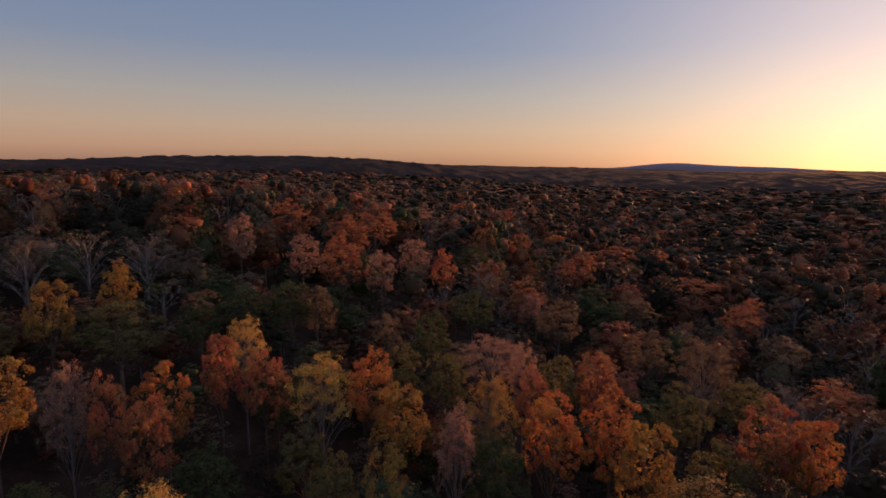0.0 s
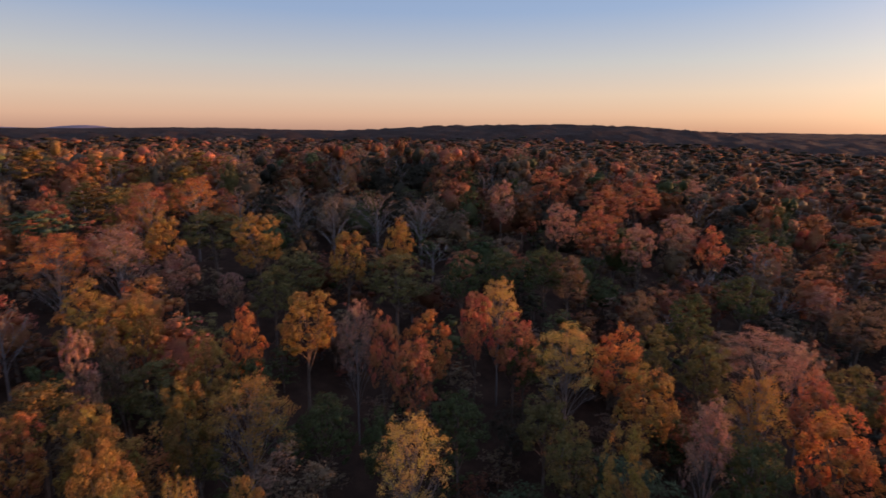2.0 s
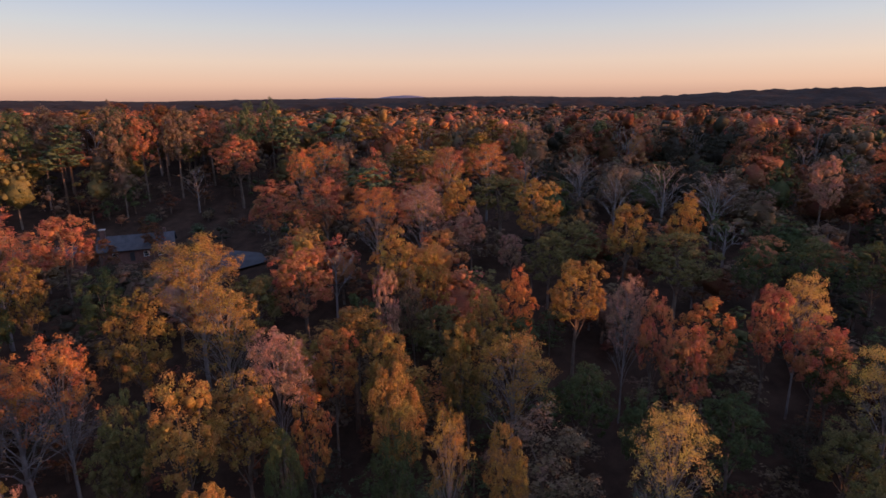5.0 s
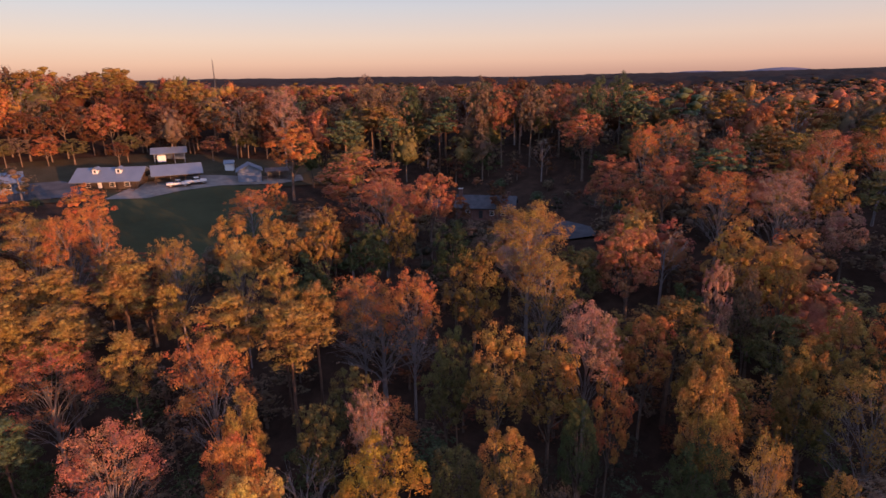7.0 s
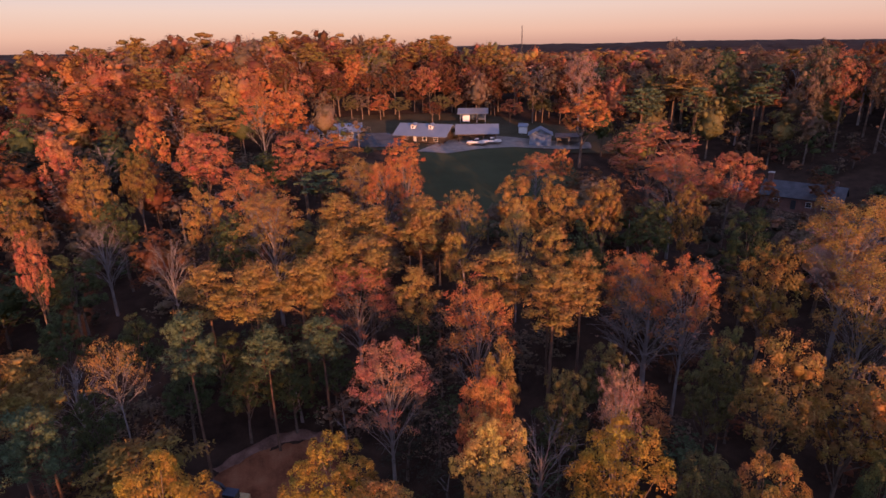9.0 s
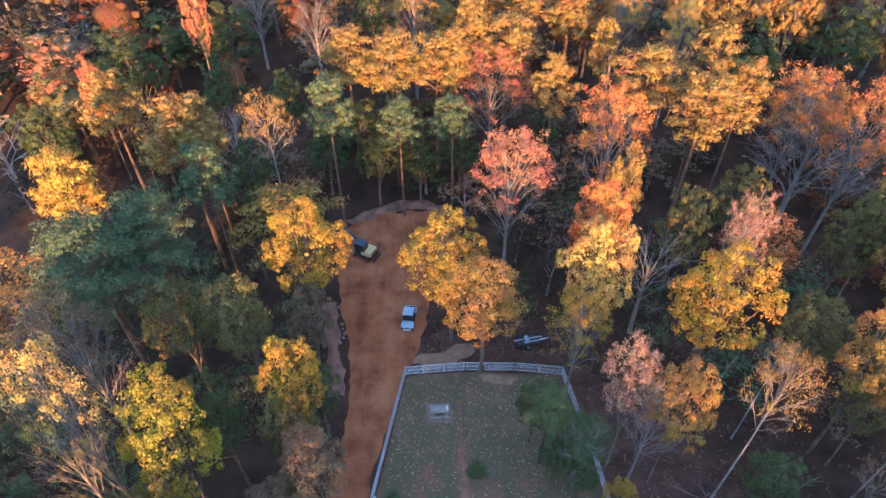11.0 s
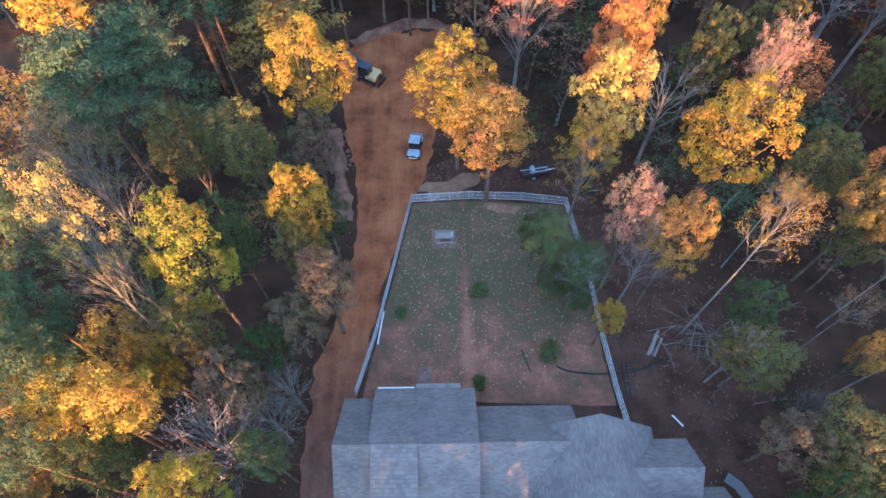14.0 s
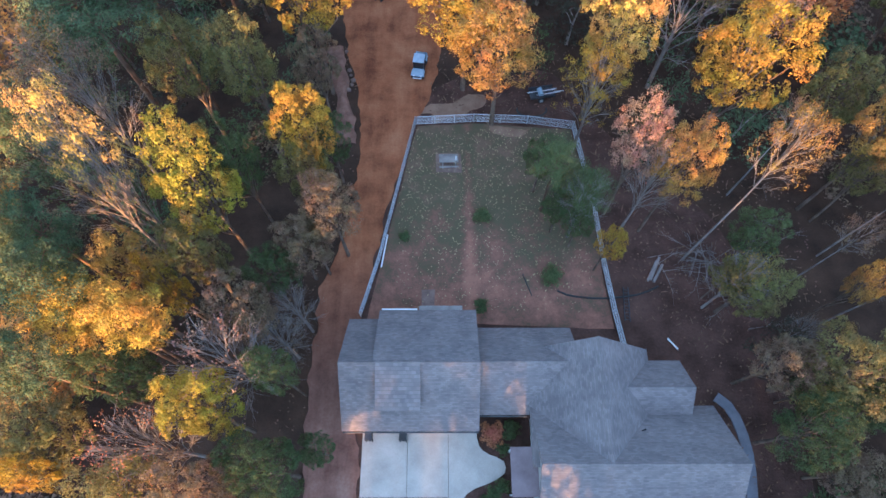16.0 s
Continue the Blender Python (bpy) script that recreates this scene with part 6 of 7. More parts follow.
plant("oak", -12.7, 96.2, 19.3, 3.5, GOLD)
plant("oak", 5.8, 121.0, 19.6, 6.6, RUST)
plant("pine", -10.2, 71.1, 22.1, 4.0, AMBER)
plant("pine", -4.4, 68.8, 23.1, 4.1, AMBER)
plant("pine", 1.2, 70.3, 21.8, 4.6, AMBER)
plant("pine", 20.0, 78.4, 22.0, 3.2, AMBER)
plant("oak", -33.3, 84.0, 19.7, 2.2, RED)
plant("bare", -27.2, 94.0, 16.0, 4.2, BROWN)
plant("oak", -30.3, 86.3, 14.9, 4.5, GREEN)
plant("bare", -17.0, 87.5, 16.5, 3.6, BROWN)
plant("oak", -7.1, 89.6, 18.1, 3.8, GREEN)
plant("pole", -17.4, 54.8, 22.5, 2.7, GOLD)
plant("pine", -21.9, 46.7, 21.8, 3.0, PINE)
plant("pine", -25.0, 55.6, 22.4, 2.8, AMBER)
plant("oak", -19.6, 71.6, 15.5, 2.7, GREEN)
plant("oak", -28.2, 74.1, 15.3, 3.2, GREEN)
plant("pine", -11.5, 59.9, 22.4, 3.1, PINE)
plant("oak", -25.8, 100.4, 16.2, 3.7, GREEN)
plant("oak", -38.2, 100.5, 14.5, 3.6, BROWN)
plant("pine", -3.6, 62.4, 18.0, 3.0, PINE)
plant("pine", 3.0, 63.1, 18.0, 3.1, PINE)
plant("oak", -13.8, 65.8, 11.0, 3.3, GREEN)
plant("oak", -7.1, 64.9, 11.0, 3.4, GREEN)
plant("oak", -1.3, 64.7, 11.0, 3.2, GREEN)
plant("oak", 4.1, 65.0, 12.0, 3.1, GREEN)
plant("oak", -9.1, 70.2, 13.0, 3.3, GREEN)
plant("pine", -26.5, 32.9, 23.9, 4.6, PINE)
plant("pine", -24.0, 37.5, 22.3, 4.0, PINE)
plant("pine", -34.2, 44.9, 22.5, 3.3, HONEY)
plant("pine", -25.7, 52.4, 23.8, 4.5, AMBER)
plant("oak", -11.9, 39.5, 20.3, 4.0, HONEY)
plant("bare", 44.8, 55.7, 17.2, 7.1, PINK)
plant("oak", 41.4, 40.3, 17.0, 2.9, OLIVE)
plant("oak", -45.0, 60.4, 17.1, 3.3, GREEN)
plant("oak", 1.9, 40.0, 17.0, 4.5, HONEY)
plant("oak", 4.8, 35.4, 16.0, 4.3, GOLD)
plant("oak", -21.1, 57.7, 15.8, 2.9, GREEN)
plant("oak", -22.4, 33.7, 16.5, 3.3, OLIVE)
plant("poplar", -26.3, 26.9, 21.9, 3.1, BROWN)
plant("poplar", -22.1, 19.4, 26.0, 2.0, YELLOW)
plant("bare", -25.2, 20.3, 22.0, 2.4, BROWN)
plant("oak", -17.4, 20.0, 21.0, 3.2, LIME)
plant("oak", -16.0, 23.4, 17.0, 2.3, GREEN)
plant("oak", -16.4, 33.0, 17.5, 3.0, OLIVE)
plant("oak", -11.6, 26.1, 17.5, 2.7, HONEY)
plant("oak", -9.0, 20.6, 14.0, 2.7, BROWN)
# sunlit gold painted as needle colour on these two pines
plant("pine", -22.1, 10.1, 21.0, 2.6, HONEY)
plant("pine", -18.7, 9.7, 20.0, 2.4, HONEY)
plant("pine", -26.1, 13.4, 19.0, 2.4, GREEN)
plant("oak", -19.1, 13.3, 17.0, 1.3, HONEY)
plant("oak", -13.9, 11.9, 16.0, 2.4, BROWN)
plant("bare", -14.1, 8.0, 17.4, 3.4, PINK)
plant("oak", -15.6, 4.9, 18.0, 2.5, LIME)
plant("oak", -11.7, 7.8, 14.8, 1.7, MOSS)
plant("bare", -18.2, 2.8, 17.7, 2.5, RED)
plant("oak", -27.2, 3.4, 13.0, 3.4, OLIVE)
plant("oak", -26.1, 1.6, 15.0, 1.2, HONEY)
plant("oak", -11.6, 1.5, 14.6, 2.6, GREEN)
plant("oak", -14.2, 0.5, 18.2, 2.2, BROWN)
plant("pine", -24.2, 14.4, 23.3, 2.2, PINE)
plant("oak", -17.6, 15.3, 17.4, 2.1, OLIVE)
plant("poplar", 12.8, 32.0, 15.0, 2.5, HONEY)
plant("oak", 23.8, 31.1, 20.0, 4.3, HONEY)
plant("oak", 15.2, 24.9, 17.0, 2.4, PINK)
plant("bare", 16.6, 23.3, 15.0, 2.2, PINK)
plant("oak", 18.3, 23.1, 17.0, 2.3, GOLD)
plant("pole", 22.0, 20.2, 21.5, 1.9, AMBER)
plant("oak", 8.6, 27.4, 9.0, 2.0, GREEN)
plant("pine", 9.2, 25.3, 11.0, 2.1, MOSS)
plant("oak", 10.8, 24.8, 9.0, 1.4, OLIVE)
plant("oak", 9.9, 23.0, 7.0, 1.7, GREEN)
plant("oak", 11.5, 21.5, 7.0, 1.6, GREEN)
plant("pine", 11.8, 23.3, 10.0, 2.2, GREEN)
plant("bare", 11.5, 22.5, 11.0, 2.2, GREEN)
plant("oak", 13.6, 19.1, 9.0, 1.4, HONEY)
plant("oak", 24.0, 15.1, 10.0, 2.7, OLIVE)
plant("bare", 22.9, 15.5, 11.0, 2.1, HONEY)
plant("oak", 23.0, 16.4, 9.0, 1.5, OLIVE)
plant("oak", 25.3, 19.3, 10.0, 2.2, MOSS)
plant("oak", 33.1, 30.6, 15.0, 3.1, OLIVE)
plant("oak", 27.1, 8.2, 15.0, 3.7, OLIVE)
plant("oak", 30.8, 14.2, 15.0, 1.4, GOLD)
plant("oak", 24.2, 8.8, 12.0, 2.4, BROWN)
plant("oak", 28.2, 1.4, 9.0, 2.4, BROWN)
plant("oak", 34.8, 24.1, 13.0, 2.1, OLIVE)
plant("oak", -19.4, 13.1, 20.8, 1.8, AMBER)
plant("oak", -9.2, 3.0, 8.0, 1.4, GREEN)
plant("oak", -11.0, 24.1, 13.0, 2.3, OLIVE)
plant("oak", -11.8, 18.3, 12.0, 2.5, BROWN)
plant("oak", -13.2, 15.7, 12.0, 1.9, GREEN)
plant("bare", -12.6, 11.0, 9.0, 2.3, BROWN)
plant("bare", -11.6, 13.3, 10.0, 2.0, BROWN)
plant("oak", -10.5, 18.7, 9.0, 1.9, BROWN)
plant("oak", -10.0, 28.5, 10.0, 2.0, GREEN)
plant("oak", -11.4, 35.2, 13.0, 2.4, BROWN)
plant("pine", -26.8, 20.6, 22.6, 2.6, PINE)
plant("pine", -22.4, 10.7, 24.0, 2.3, PINE)
plant("pine", -22.9, 6.5, 22.9, 2.0, PINE)
plant("oak", -20.4, 7.1, 18.0, 2.0, GREEN)
plant("oak", -19.6, 0.0, 16.5, 2.6, OLIVE)
plant("bare", 28.4, 12.1, 7.0, 1.3, BROWN)
plant("oak", 25.0, 4.0, 12.0, 2.6, GREEN)
plant("oak", 27.4, 7.2, 9.0, 1.9, GREEN)
plant("oak", 30.3, 5.9, 11.0, 2.0, GREEN)
plant("oak", 14.1, 36.2, 20, 3.6, YELLOW)
plant("pine", -36.3, 60.2, 22, 3.5, AMBER)
plant("oak", -42.1, 67.7, 18, 1.9, RED)
plant("oak", -40.2, 75.1, 17, 5.0, GREEN)
plant("oak", -12.6, 156.1, 19, 7.1, GOLD)
plant("pine", 118.2, 143.5, 21, 8.4, AMBER)
plant("oak", 173.3, 171.8, 20, 8.0, RUSSET)
plant("oak", 200.0, 166.9, 20, 8.0, RUSSET)
plant("oak", 162.8, 159.2, 23, 9.2, RUSSET)
plant("oak", 178.5, 149.2, 23, 9.2, RUSSET)
plant("oak", 113.5, 14.8, 15, 3.6, PINK)
plant("oak", 187.4, 55.0, 18, 5.9, RUST)
plant("oak", 109.8, 17.0, 14, 3.5, PINK)
plant("oak", 104.8, 6.3, 14, 2.7, PINK)
plant("oak", 99.7, -43.3, 16, 5.1, GREEN)
plant("poplar", 171.6, -151.4, 18, 7.0, PINK)
plant("pine", 388.3, -32.9, 19, 7.6, PINE)
plant("oak", 434.6, -116.3, 19, 7.6, ORANGE)
plant("oak", 18.6, -119.3, 16, 6.4, RUST)
plant("poplar", 61.0, -71.4, 16, 5.2, PINK)
plant("oak", 79.7, -105.7, 15, 2.9, PINK)
plant("oak", 72.6, -128.0, 15, 6.0, GREEN)
plant("oak", 113.9, -121.8, 17, 6.8, GREEN)
plant("oak", 204.8, -307.3, 18, 7.2, RUST)
plant("oak", 157.1, -246.4, 17, 6.8, RUST)
plant("oak", 139.7, -304.6, 18, 7.2, RUST)
plant("oak", 165.1, -158.9, 16, 4.7, PINK)
plant("oak", 96.1, 89.6, 12, 3.8, RUSSET)
plant("oak", 113.8, 91.0, 10, 3.0, RUSSET)

# unseen trees added south of the house to keep the low sun off its roofs
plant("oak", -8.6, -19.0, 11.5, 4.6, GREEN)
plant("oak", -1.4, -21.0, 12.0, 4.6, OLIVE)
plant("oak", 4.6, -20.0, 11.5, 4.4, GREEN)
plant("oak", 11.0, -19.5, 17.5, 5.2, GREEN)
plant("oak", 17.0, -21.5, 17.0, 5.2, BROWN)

# the tall dark stand behind the brick house
stand = random.Random(5)
for i in range(15):
    yaw, r = radians(-37 - 26 * (i + 1.6 * stand.random()) / 15), 176 + 26 * stand.random()
    plant("tall", -r * math.sin(yaw), r * math.cos(yaw), 25 + 4 * stand.random(), 4.2 + 1.3 * stand.random(), stand.choice([RUST, BROWN, RUSSET, PINE, BROWN]))

# the wood's edge behind the farm
for i in range(34):
    yaw, r = radians(2 - 39 * (i + 0.8 * stand.random()) / 34), 200 + 20 * stand.random()
    x, y = -r * math.sin(yaw), r * math.cos(yaw)
    if not on_clearing(x, y, 1.0):
        plant("oak", x, y, 14 + 6 * stand.random(), 4.0 + 1.6 * stand.random(), stand.choice([RUST, RUSSET, RUSSET, ORANGE, BROWN, RUSSET]))

# young trees and brush filling the wood's edge down to the ground
for i in range(30):
    yaw, r = radians(2 - 39 * (i + 0.8 * stand.random()) / 30), 197 + 16 * stand.random()
    x, y = -r * math.sin(yaw), r * math.cos(yaw)
    if not on_clearing(x, y, -1.0):
        plant("oak", x, y, 7.5 + 3 * stand.random(), 3.4 + 1.2 * stand.random(), stand.choice([RUST, RUSSET, OLIVE, ORANGE, BROWN, RUSSET]))

# ---- the woods beyond: too many to count ----
rng = np.random.default_rng(7)


def merged(soup, kinds, spots):
    """Adds trees of the given shapes to one mesh. spots: x, y, height, radius, shape, leaf slot, bark slot."""
    for x, y, h, r, shape, leaf_slot, bark_slot in spots:
        wood, crown = kinds[shape % len(kinds)]
        a = rng.random() * 6.28
        c, s = math.cos(a), math.sin(a)
        m = np.array(((c * r / 4, s * r / 4, 0), (-s * r / 4, c * r / 4, 0), (0, 0, h / 20)))
        o = np.array((x, y, ground_height(x, y)))
        for src, slot in ((wood, bark_slot), (crown, leaf_slot)):
            soup.v.append(src.v[0] @ m + o)
            for f in src.f:
                soup.f.append(f + soup.n)
                soup.m.append(np.full(len(f), slot, dtype=np.int32))
            soup.n += len(src.v[0])


def flatten(soups):
    out = []
    for s in soups:
        v = np.concatenate(s.v)
        one = Soup()
        one.v, one.n = [v], len(v)
        for k in (3, 4):
            same = [f for f in s.f if f.shape[1] == k]
            if same:
                one.f.append(np.concatenate(same))
        out.append(one)
    return out


def cheap_oak(seed, count, leaf, per=1, low=2.0, core=0.62):
    r2 = np.random.default_rng(seed)
    wood, crown = Soup(), Soup()
    tube(wood, [(0, 0, 0), (0.1, 0, 15)], [0.28, 0.06], 3)
    pts, size, centre = dome_heads(r2, count, low + 1.5, 19.6, 4.0)
    for p, r in zip(pts, size):
        billow(crown, r2, p, r, core, 1.6)
    ways = pts - (0, 0, centre - 2.0)
    ways /= np.linalg.norm(ways, axis=1)[:, None] + 1e-6
    leaves(crown, r2, pts, size * 1.05, per, leaf, shell=0.4, squash=1.55, lean=ways)
    return wood, crown


def cheap_pine(seed, count, leaf, per=1):
    r2 = np.random.default_rng(seed)
    wood, crown = Soup(), Soup()
    tube(wood, [(0, 0, 0), (0, 0, 18)], [0.28, 0.08], 3)
    pts = crown_points(r2, count, 10.5, 19.0, 2.8)
    for p in pts:
        billow(crown, r2, p, 1.3 * (9 / count) ** 0.4, 1.0, 0.7)
    leaves(crown, r2, pts, np.full(count, 1.4), per, leaf, flat=0.4, squash=0.7, shell=0.3)
    return wood, crown


def cheap_bare(seed, count):
    r2 = np.random.default_rng(seed)
    wood, crown = Soup(), Soup()
    tube(wood, [(0, 0, 0), (0.1, 0, 18)], [0.26, 0.05], 3)
    for p in crown_points(r2, count, 8, 19.5, 3.2):
        tube(wood, [(0, 0, p[2] * 0.55), p + (0, 0, 0.6)], [0.09, 0.03], 3)
    leaves(crown, r2, crown_points(r2, 6, 10, 19, 3), np.full(6, 0.9), 1, 0.5)
    return wood, crown


def shapes(makers):
    pair = [(w, c) for w, c in makers]
    return list(zip(flatten([w for w, _ in pair]), flatten([c for _, c in pair])))


LEAF_SLOTS = WOODS + [BARK, PALE_BARK, PINE_BARK]
B_OAK, B_PALE, B_PINE = len(WOODS), len(WOODS) + 1, len(WOODS) + 2
MID = {"oak": shapes(broadleaf(200 + i, 13, 6, 17, 0.235, low=4.5, limbs=2, sides=3, core=0.40, inner=1, upright=1.3) for i in range(5)),
       "pine": shapes(pine(210 + i, 5, 3, 10, 0.36, sides=3, core=0.62) for i in range(3)),
       "bare": shapes(fan_tree(220 + i, 12, 5, 1, 0.4, sides=3, bareness=0.7, twig=0.04) for i in range(3))}
NEAR = {"oak": shapes(broadleaf(400 + i, 15, 9, 28, 0.13, low=5.5, limbs=6, sides=4, core=0, inner=30) for i in range(4)),
        "pine": shapes(pine(410 + i, 6, 4, 30, 0.19, sides=4, core=0.3) for i in range(3)),
        "bare": shapes(fan_tree(420 + i, 18, 9, 2, 0.13, sides=4, bareness=0.8, twig=0.024) for i in range(3))}
HILL = {**MID, "oak": shapes(broadleaf(430 + i, 14, 6, 13, 0.28, low=4.5, limbs=2, sides=3, core=0.42, inner=1, upright=1.15) for i in range(5))}
LOW = {"oak": shapes(cheap_oak(230 + i, 9, 0.40, 24) for i in range(5)),
       "pine": shapes(cheap_pine(240 + i, 8, 0.8, 6) for i in range(3)),
       "bare": shapes(cheap_bare(250 + i, 12) for i in range(3))}
THIN = {**LOW, "oak": shapes(cheap_oak(255 + i, 7, 0.52, 16) for i in range(5))}
TINY = {"oak": shapes(cheap_oak(260 + i, 4, 0.85, 7, core=0.66) for i in range(4)),
        "pine": shapes(cheap_pine(270 + i, 3, 1.6, 2) for i in range(3)),
        "bare": shapes(cheap_bare(280 + i, 4) for i in range(3))}


def species(x, y):
    """Which tree grows where: rusty hardwoods on the hill, greyer and barer woods in the eastern hollow. Dark leaf
    slots also stand in for the shaded lower canopy and hollow.
    """
    yaw = math.degrees(math.atan2(-x, y))
    r = math.hypot(x, y)
    patch = noise.noise(Vector((x / 60, y / 60, 3.1)))
    u = rng.random()
    if r > 200 + 110 * rng.random() and not (y > 60 and yaw > -40):
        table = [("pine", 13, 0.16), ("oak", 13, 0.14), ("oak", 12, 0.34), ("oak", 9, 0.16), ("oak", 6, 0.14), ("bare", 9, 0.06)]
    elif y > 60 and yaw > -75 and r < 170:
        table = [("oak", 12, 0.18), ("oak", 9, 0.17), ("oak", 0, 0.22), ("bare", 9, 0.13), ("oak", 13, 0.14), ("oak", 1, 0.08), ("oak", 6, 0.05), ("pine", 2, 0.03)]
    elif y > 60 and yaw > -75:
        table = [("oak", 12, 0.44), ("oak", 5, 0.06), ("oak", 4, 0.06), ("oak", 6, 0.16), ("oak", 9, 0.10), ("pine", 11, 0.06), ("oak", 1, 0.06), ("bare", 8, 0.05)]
    # more dark and brown slots here paint the shade of the hollow
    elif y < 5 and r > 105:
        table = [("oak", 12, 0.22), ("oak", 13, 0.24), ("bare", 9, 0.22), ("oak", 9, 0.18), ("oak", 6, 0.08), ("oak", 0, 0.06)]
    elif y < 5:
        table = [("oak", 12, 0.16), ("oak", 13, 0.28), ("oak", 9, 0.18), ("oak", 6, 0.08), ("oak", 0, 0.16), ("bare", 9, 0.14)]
    else:
        table = [("oak", 6, 0.20), ("oak", 9, 0.08), ("oak", 5, 0.15), ("oak", 4, 0.16), ("oak", 1, 0.12), ("pine", 11, 0.10), ("bare", 9, 0.12), ("oak", 8, 0.03), ("oak", 7, 0.04)]
    if r < 62 and y < 38:
        table = [("oak", 1, 0.24), ("oak", 0, 0.20), ("oak", 9, 0.20), ("pine", 2, 0.12), ("bare", 9, 0.14), ("oak", 4, 0.10)]
    if -36 > yaw > -72 and 118 < r < 215:
        table = [("pine", 2, 0.3), ("oak", 1, 0.2), ("oak", 9, 0.2), ("oak", 6, 0.15), ("bare", 9, 0.15)]
    if patch > 0.22:
        u = 0.55 + 0.45 * u if u > 0.4 else u
    total = 0
    for kind, colour, share in table:
        total += share
        if u < total:
            return kind, colour
    return "oak", 1


# height caps that keep the farm and the brick house in sight from the eye: two bearings, a reach and a fall
SIGHT_LINES = [(-11, -29, 118, 0.262), (4, -11, 165, 0.158), (-29, -38, 150, 0.175), (-45, -56, 172, 0.245), (-56, -64, 120, 0.30), (-37, -45, 172, 0.19), (-56, -63, 172, 0.2)]


def scatter(inner, outer, step, kinds, name, label, near_free=True, tall=(14, 7), bearings=(-178, 180), beyond=None):
    soup = Soup()
    spots = {"oak": [], "pine": [], "bare": []}
    k = int(outer / step) + 1
    heroes = np.array(PLANTED) if PLANTED else np.zeros((0, 3))
    for i in range(-k, k + 1):
        for j in range(-k, k + 1):
            x, y = (i + 0.9 * rng.random() - 0.45 + 0.5 * (j % 2)) * step, (j + 0.9 * rng.random() - 0.45) * step
            r = math.hypot(x, y)
            if not inner <= r < outer:
                continue
            yaw = math.degrees(math.atan2(-x, y))
            if r > 58 and 42 < yaw < 150 or r > 110 and (yaw > 42 or yaw < -177):
                continue
            if not bearings[0] < yaw < bearings[1] or beyond and yaw > beyond[1] and r < beyond[0]:
                continue
            if on_clearing(x, y, 2.0):
                continue
            radius = step * (0.54 if inner < 200 else 0.62) * (0.8 + 0.5 * rng.random())
            if near_free and len(heroes):
                dd = np.hypot(heroes[:, 0] - x, heroes[:, 1] - y)
                if (dd < (heroes[:, 2] + radius * 0.45) * (0.35 if tall[0] < 6 else 1.0)).any():
                    continue
            kind, colour = species(x, y)
            # slot 13 puts the shade under the trees into the leaf colour
            if tall[0] < 6:
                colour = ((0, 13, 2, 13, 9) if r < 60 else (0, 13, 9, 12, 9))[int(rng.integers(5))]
            bark = {"oak": B_OAK, "pine": B_PINE, "bare": B_PALE}[kind]
            h = tall[0] + tall[1] * rng.random() + (0.2 * tall[0] if kind == "pine" else 0)
            # unseen trees south of the house stay full height to shade its roofs
            if tall[0] > 6 and not (abs(x) < 22 and y < 0):
                h *= 0.6 if abs(yaw) > 95 and r < 130 else 0.74 if y > 60 and yaw > -14 and r < 165 else 0.84 if r < 180 else 1.0
            # unseen trees to the south-west cut low so sun reaches those behind
            if tall[0] > 6 and y < -4 and x < -9 and r < 100:
                h *= 0.62
            for near_yaw, far_yaw, reach, fall in SIGHT_LINES:
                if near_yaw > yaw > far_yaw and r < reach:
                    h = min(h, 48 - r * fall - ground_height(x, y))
            if h < 3.0:
                h, kind, bark = 2.6 + 1.6 * rng.random(), "oak", B_OAK
            radius = min(radius, 0.5 * h if r < 480 else 12)
            spots[kind].append((x, y, h, radius, int(rng.integers(9)), colour, bark))
    for kind in spots:
        merged(soup, kinds[kind], spots[kind])
    ob = new(name, soup.mesh(name, LEAF_SLOTS))
    return tagged(ob, label, "woods", kind="stuff")


def low_growth(makers):
    made = shapes(makers)
    return {"oak": made, "pine": made, "bare": made}


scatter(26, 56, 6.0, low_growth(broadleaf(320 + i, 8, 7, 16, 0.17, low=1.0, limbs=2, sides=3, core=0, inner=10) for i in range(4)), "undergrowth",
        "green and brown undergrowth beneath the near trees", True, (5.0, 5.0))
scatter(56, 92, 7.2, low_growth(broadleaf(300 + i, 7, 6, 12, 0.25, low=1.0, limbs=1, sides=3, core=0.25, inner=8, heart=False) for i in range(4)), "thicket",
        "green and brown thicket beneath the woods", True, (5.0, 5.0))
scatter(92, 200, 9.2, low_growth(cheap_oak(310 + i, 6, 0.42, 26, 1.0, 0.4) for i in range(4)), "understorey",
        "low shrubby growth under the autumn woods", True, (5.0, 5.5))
scatter(24, 75, 9.2, NEAR, "near_woods", "mixed green, brown and bare trees round the clearing")
scatter(75, 200, 9.2, MID, "autumn_woods", "mixed autumn woods of rust, green and grey trees")
scatter(200, 262, 8.8, HILL, "hill_woods", "rust and brown woods up the hill behind the farm", True, (15, 6), (-66, 42))
scatter(200, 320, 9.4, LOW, "distant_woods", "distant autumn woods in rust and dull green", False, (14, 6.5), (-178, 42), (262, -66))
scatter(320, 480, 11.0, THIN, "outer_woods", "outer autumn woods in rust and dull green", False, (14, 6.5), (-178, 42))
scatter(480, 700, 13.5, TINY, "far_woods", "far wooded country in dull brown and green", False, (14, 6))
scatter(700, 900, 16.0, TINY, "farthest_woods", "wooded country towards the ridges in dull brown", False, (14, 6))


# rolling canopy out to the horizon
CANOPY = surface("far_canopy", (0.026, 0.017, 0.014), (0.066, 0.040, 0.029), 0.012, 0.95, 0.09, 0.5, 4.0)


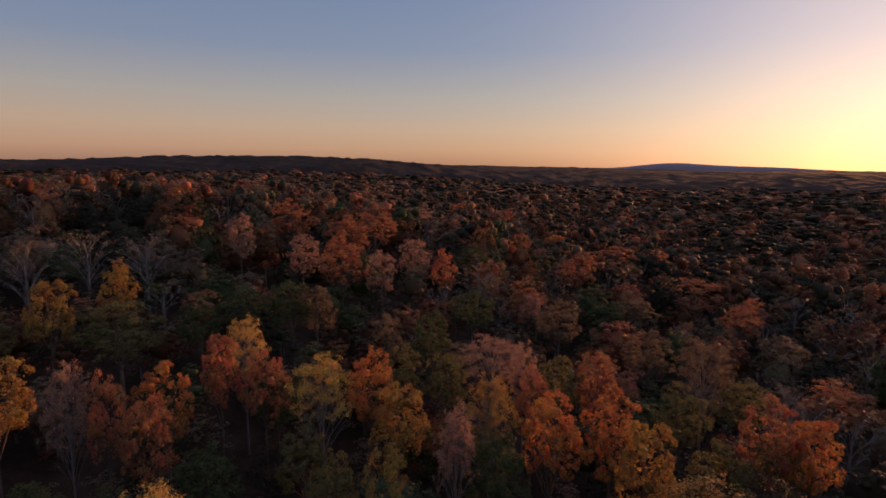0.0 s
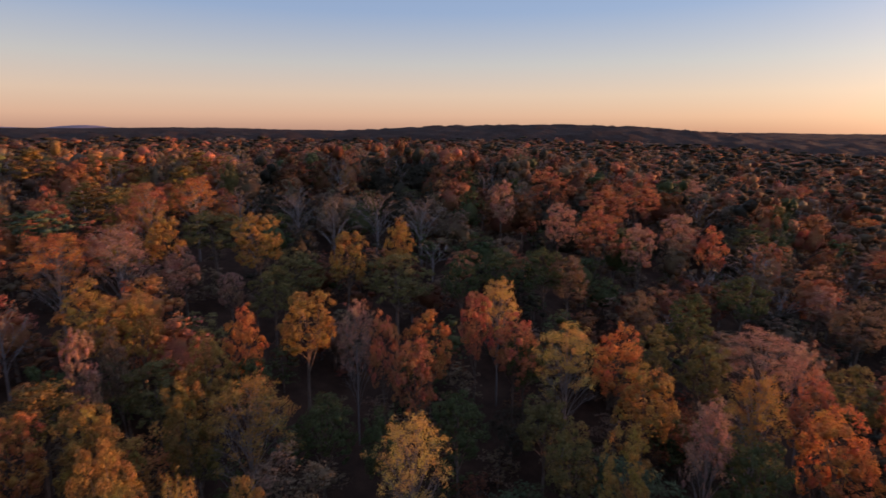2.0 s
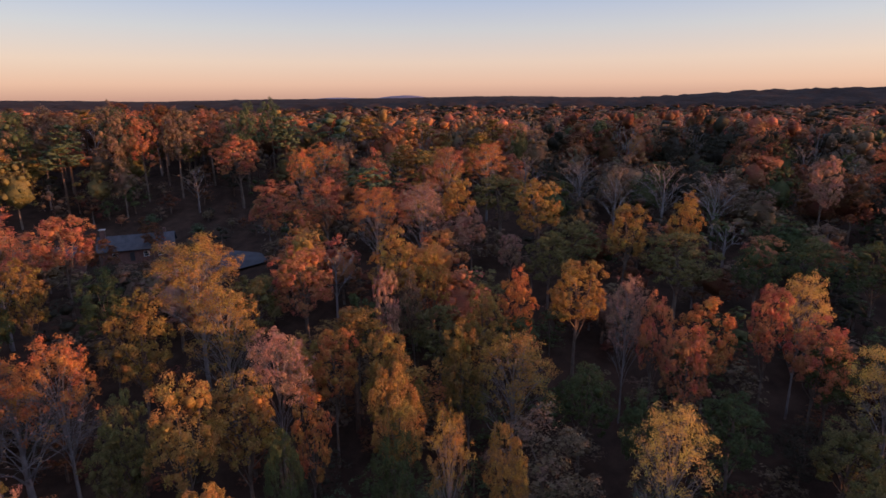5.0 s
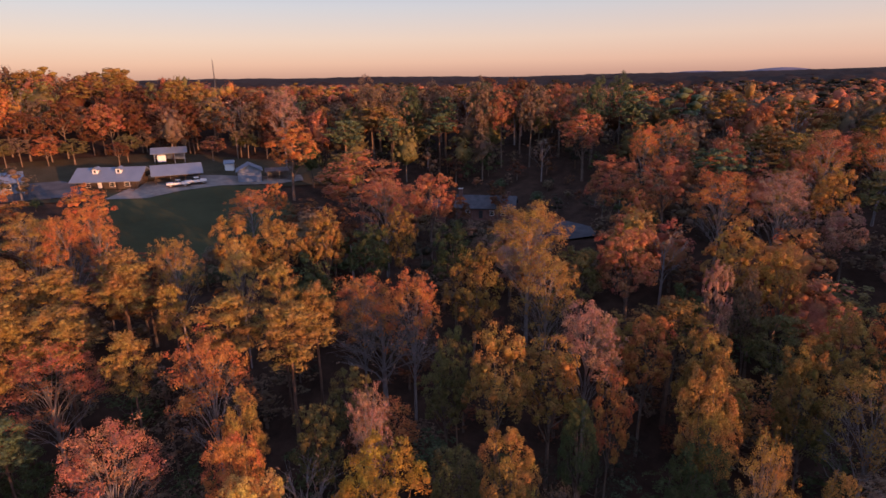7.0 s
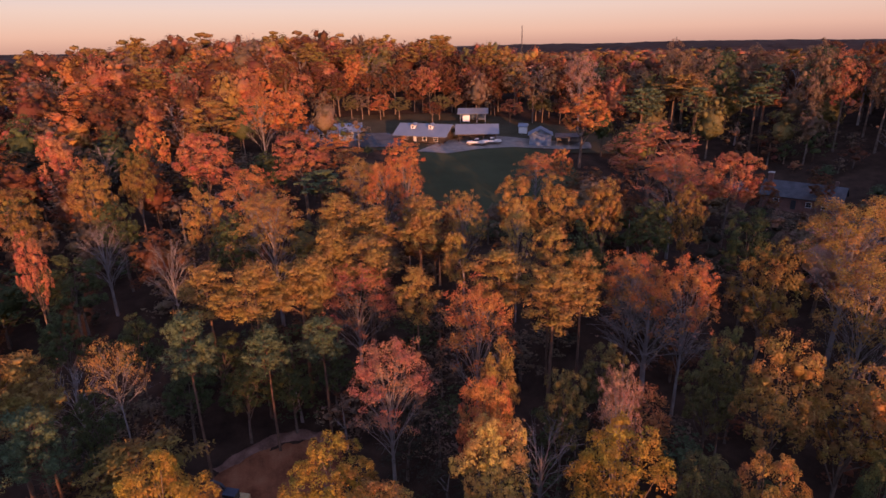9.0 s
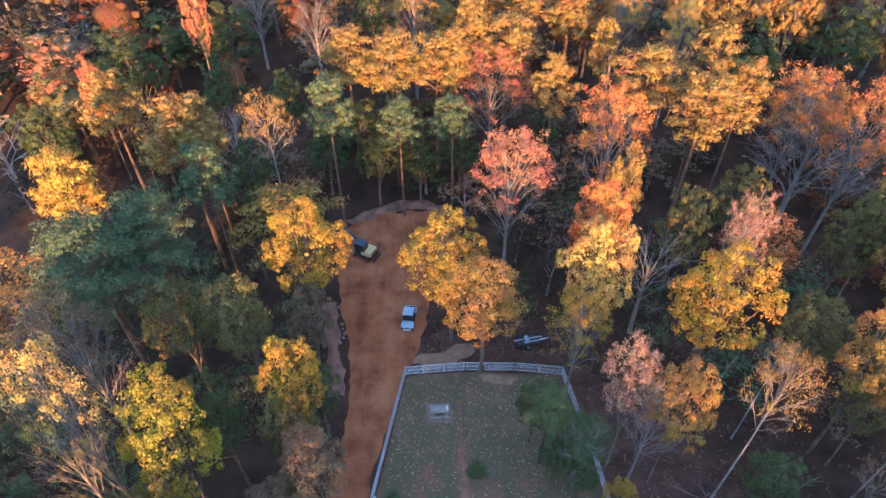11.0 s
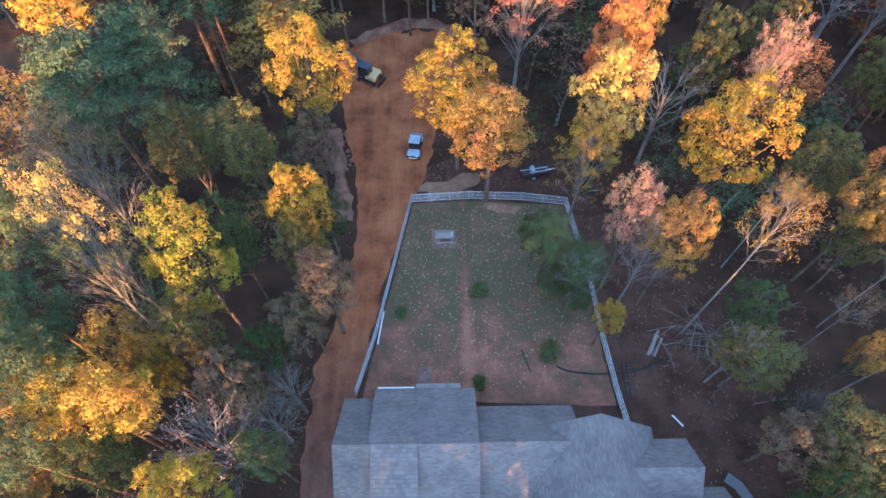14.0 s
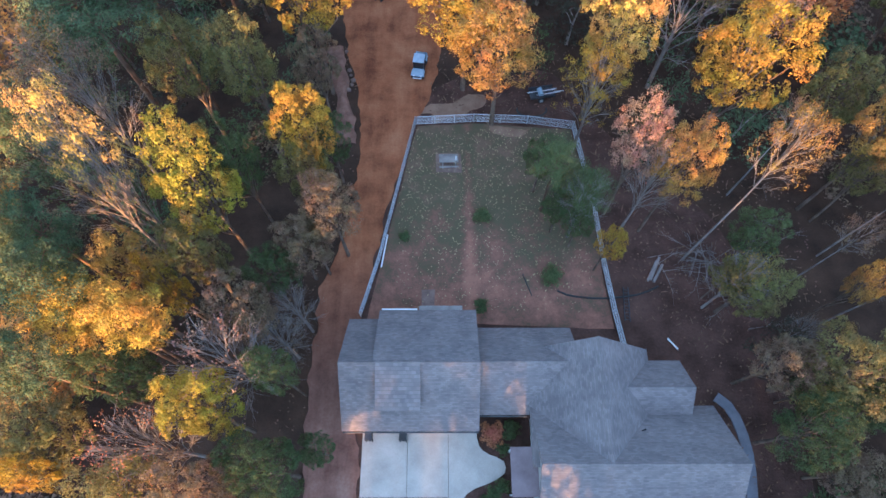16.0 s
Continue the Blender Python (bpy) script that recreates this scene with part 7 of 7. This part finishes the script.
def canopy_height(x, y):
    r = math.hypot(x, y)
    rise = min(1, max(0, (r - 820) / 100))
    return ground_height(x, y) + 15 * rise - 6 * (1 - rise) + 6 * noise.noise(Vector((x / 30, y / 30, 0))) * rise


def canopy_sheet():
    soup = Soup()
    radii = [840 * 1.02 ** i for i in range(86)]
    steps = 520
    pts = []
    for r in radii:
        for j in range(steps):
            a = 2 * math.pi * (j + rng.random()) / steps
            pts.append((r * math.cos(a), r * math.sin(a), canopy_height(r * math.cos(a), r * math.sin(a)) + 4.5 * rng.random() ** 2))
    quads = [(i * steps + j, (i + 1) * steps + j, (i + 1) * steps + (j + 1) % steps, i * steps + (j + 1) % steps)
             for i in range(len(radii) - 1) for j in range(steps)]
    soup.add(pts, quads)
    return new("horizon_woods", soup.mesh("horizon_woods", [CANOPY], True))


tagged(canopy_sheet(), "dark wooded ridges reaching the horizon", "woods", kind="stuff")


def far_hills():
    """Low hills on the rim of the country, distance haze painted into their base colour: a bearing, a width and a
    height for each rise.
    """
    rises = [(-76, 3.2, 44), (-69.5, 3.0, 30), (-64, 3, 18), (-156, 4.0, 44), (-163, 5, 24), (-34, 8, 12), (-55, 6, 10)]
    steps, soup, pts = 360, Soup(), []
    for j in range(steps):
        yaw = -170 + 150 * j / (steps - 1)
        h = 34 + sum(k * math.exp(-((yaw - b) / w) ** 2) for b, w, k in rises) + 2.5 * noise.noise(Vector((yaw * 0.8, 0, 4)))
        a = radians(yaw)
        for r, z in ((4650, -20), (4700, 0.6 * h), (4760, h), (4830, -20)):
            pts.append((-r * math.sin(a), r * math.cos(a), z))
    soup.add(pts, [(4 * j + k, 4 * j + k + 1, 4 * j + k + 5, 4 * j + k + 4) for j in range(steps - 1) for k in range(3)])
    tagged(new("far_hills", soup.mesh("far_hills", [surface("haze_tinted_hills", (0.24, 0.20, 0.23), (0.30, 0.25, 0.28), 0.004, 0.95, 0.03, 0.2, 3.0)], True)),
           "low hills on the horizon, painted pale with haze", "hills", kind="structure")


far_hills()

# ---- fallen leaves on the back lawn ----
def fallen():
    s = Soup()
    k = 2300
    x = rng.uniform(-4.5, 13.5, k)
    y = 14.8 + 20 * rng.random(k) ** 0.7
    keep = (x > -7 + (y - 14.5) * 0.19)
    x, y = x[keep], y[keep]
    a = rng.random(len(x)) * 6.28
    w = 0.035 + 0.045 * rng.random(len(x))
    d = np.stack([np.cos(a), np.sin(a), 0.2 * rng.normal(size=len(x))], 1) * w[:, None]
    e = np.stack([-np.sin(a), np.cos(a), 0.2 * rng.normal(size=len(x))], 1) * w[:, None] * 0.7
    c = np.stack([x, y, np.full(len(x), 0.10)], 1)
    s.add(np.stack([c - d, c + e, c + d, c - e], 1).reshape(-1, 3), np.arange(4 * len(x)).reshape(-1, 4))
    tagged(new("fallen_leaves", s.mesh("fallen_leaves", [leaf_material("fallen_leaf", (0.40, 0.31, 0.17), 0.1)])),
           "yellow leaves strewn over the back lawn", "leaves", kind="stuff")


def litter_leaves():
    """Dry leaves and twigs over the soil round the house."""
    s = Soup()
    k = 7500
    x, y = rng.uniform(-14, 34, k), rng.uniform(-12, 46, k)
    keep = ~((x > -7.9) & (x < 20.5) & (y > -2.5) & (y < 14.3)) & ~((x > -6.8) & (x < 5) & (y < 5.1)) & ~((x > -6.5) & (x < 14) & (y > 14.3) & (y < 35.4))
    keep &= ~((x > -12.2 + np.maximum(0, y - 15) * 0.12) & (x < -6.9 + np.maximum(0, y - 15) * 0.18) & (rng.random(k) < 0.93))
    x, y = x[keep], y[keep]
    a = rng.random(len(x)) * 6.28
    w = 0.05 + 0.09 * rng.random(len(x))
    slim = np.where(rng.random(len(x)) < 0.15, 0.12, 0.7)
    w = np.where(slim < 0.2, w * 4, w)
    d = np.stack([np.cos(a), np.sin(a), 0.15 * rng.normal(size=len(x))], 1) * w[:, None]
    e = np.stack([-np.sin(a), np.cos(a), 0.15 * rng.normal(size=len(x))], 1) * (w * slim)[:, None]
    c = np.stack([x, y, np.full(len(x), 0.11)], 1)
    s.add(np.stack([c - d, c + e, c + d, c - e], 1).reshape(-1, 3), np.arange(4 * len(x)).reshape(-1, 4))
    tagged(new("leaf_litter", s.mesh("leaf_litter", [leaf_material("dry_leaf", (0.16, 0.10, 0.066), 0.1)])),
           "dry brown leaves and twigs over the soil", "leaves", kind="stuff")


fallen()
litter_leaves()
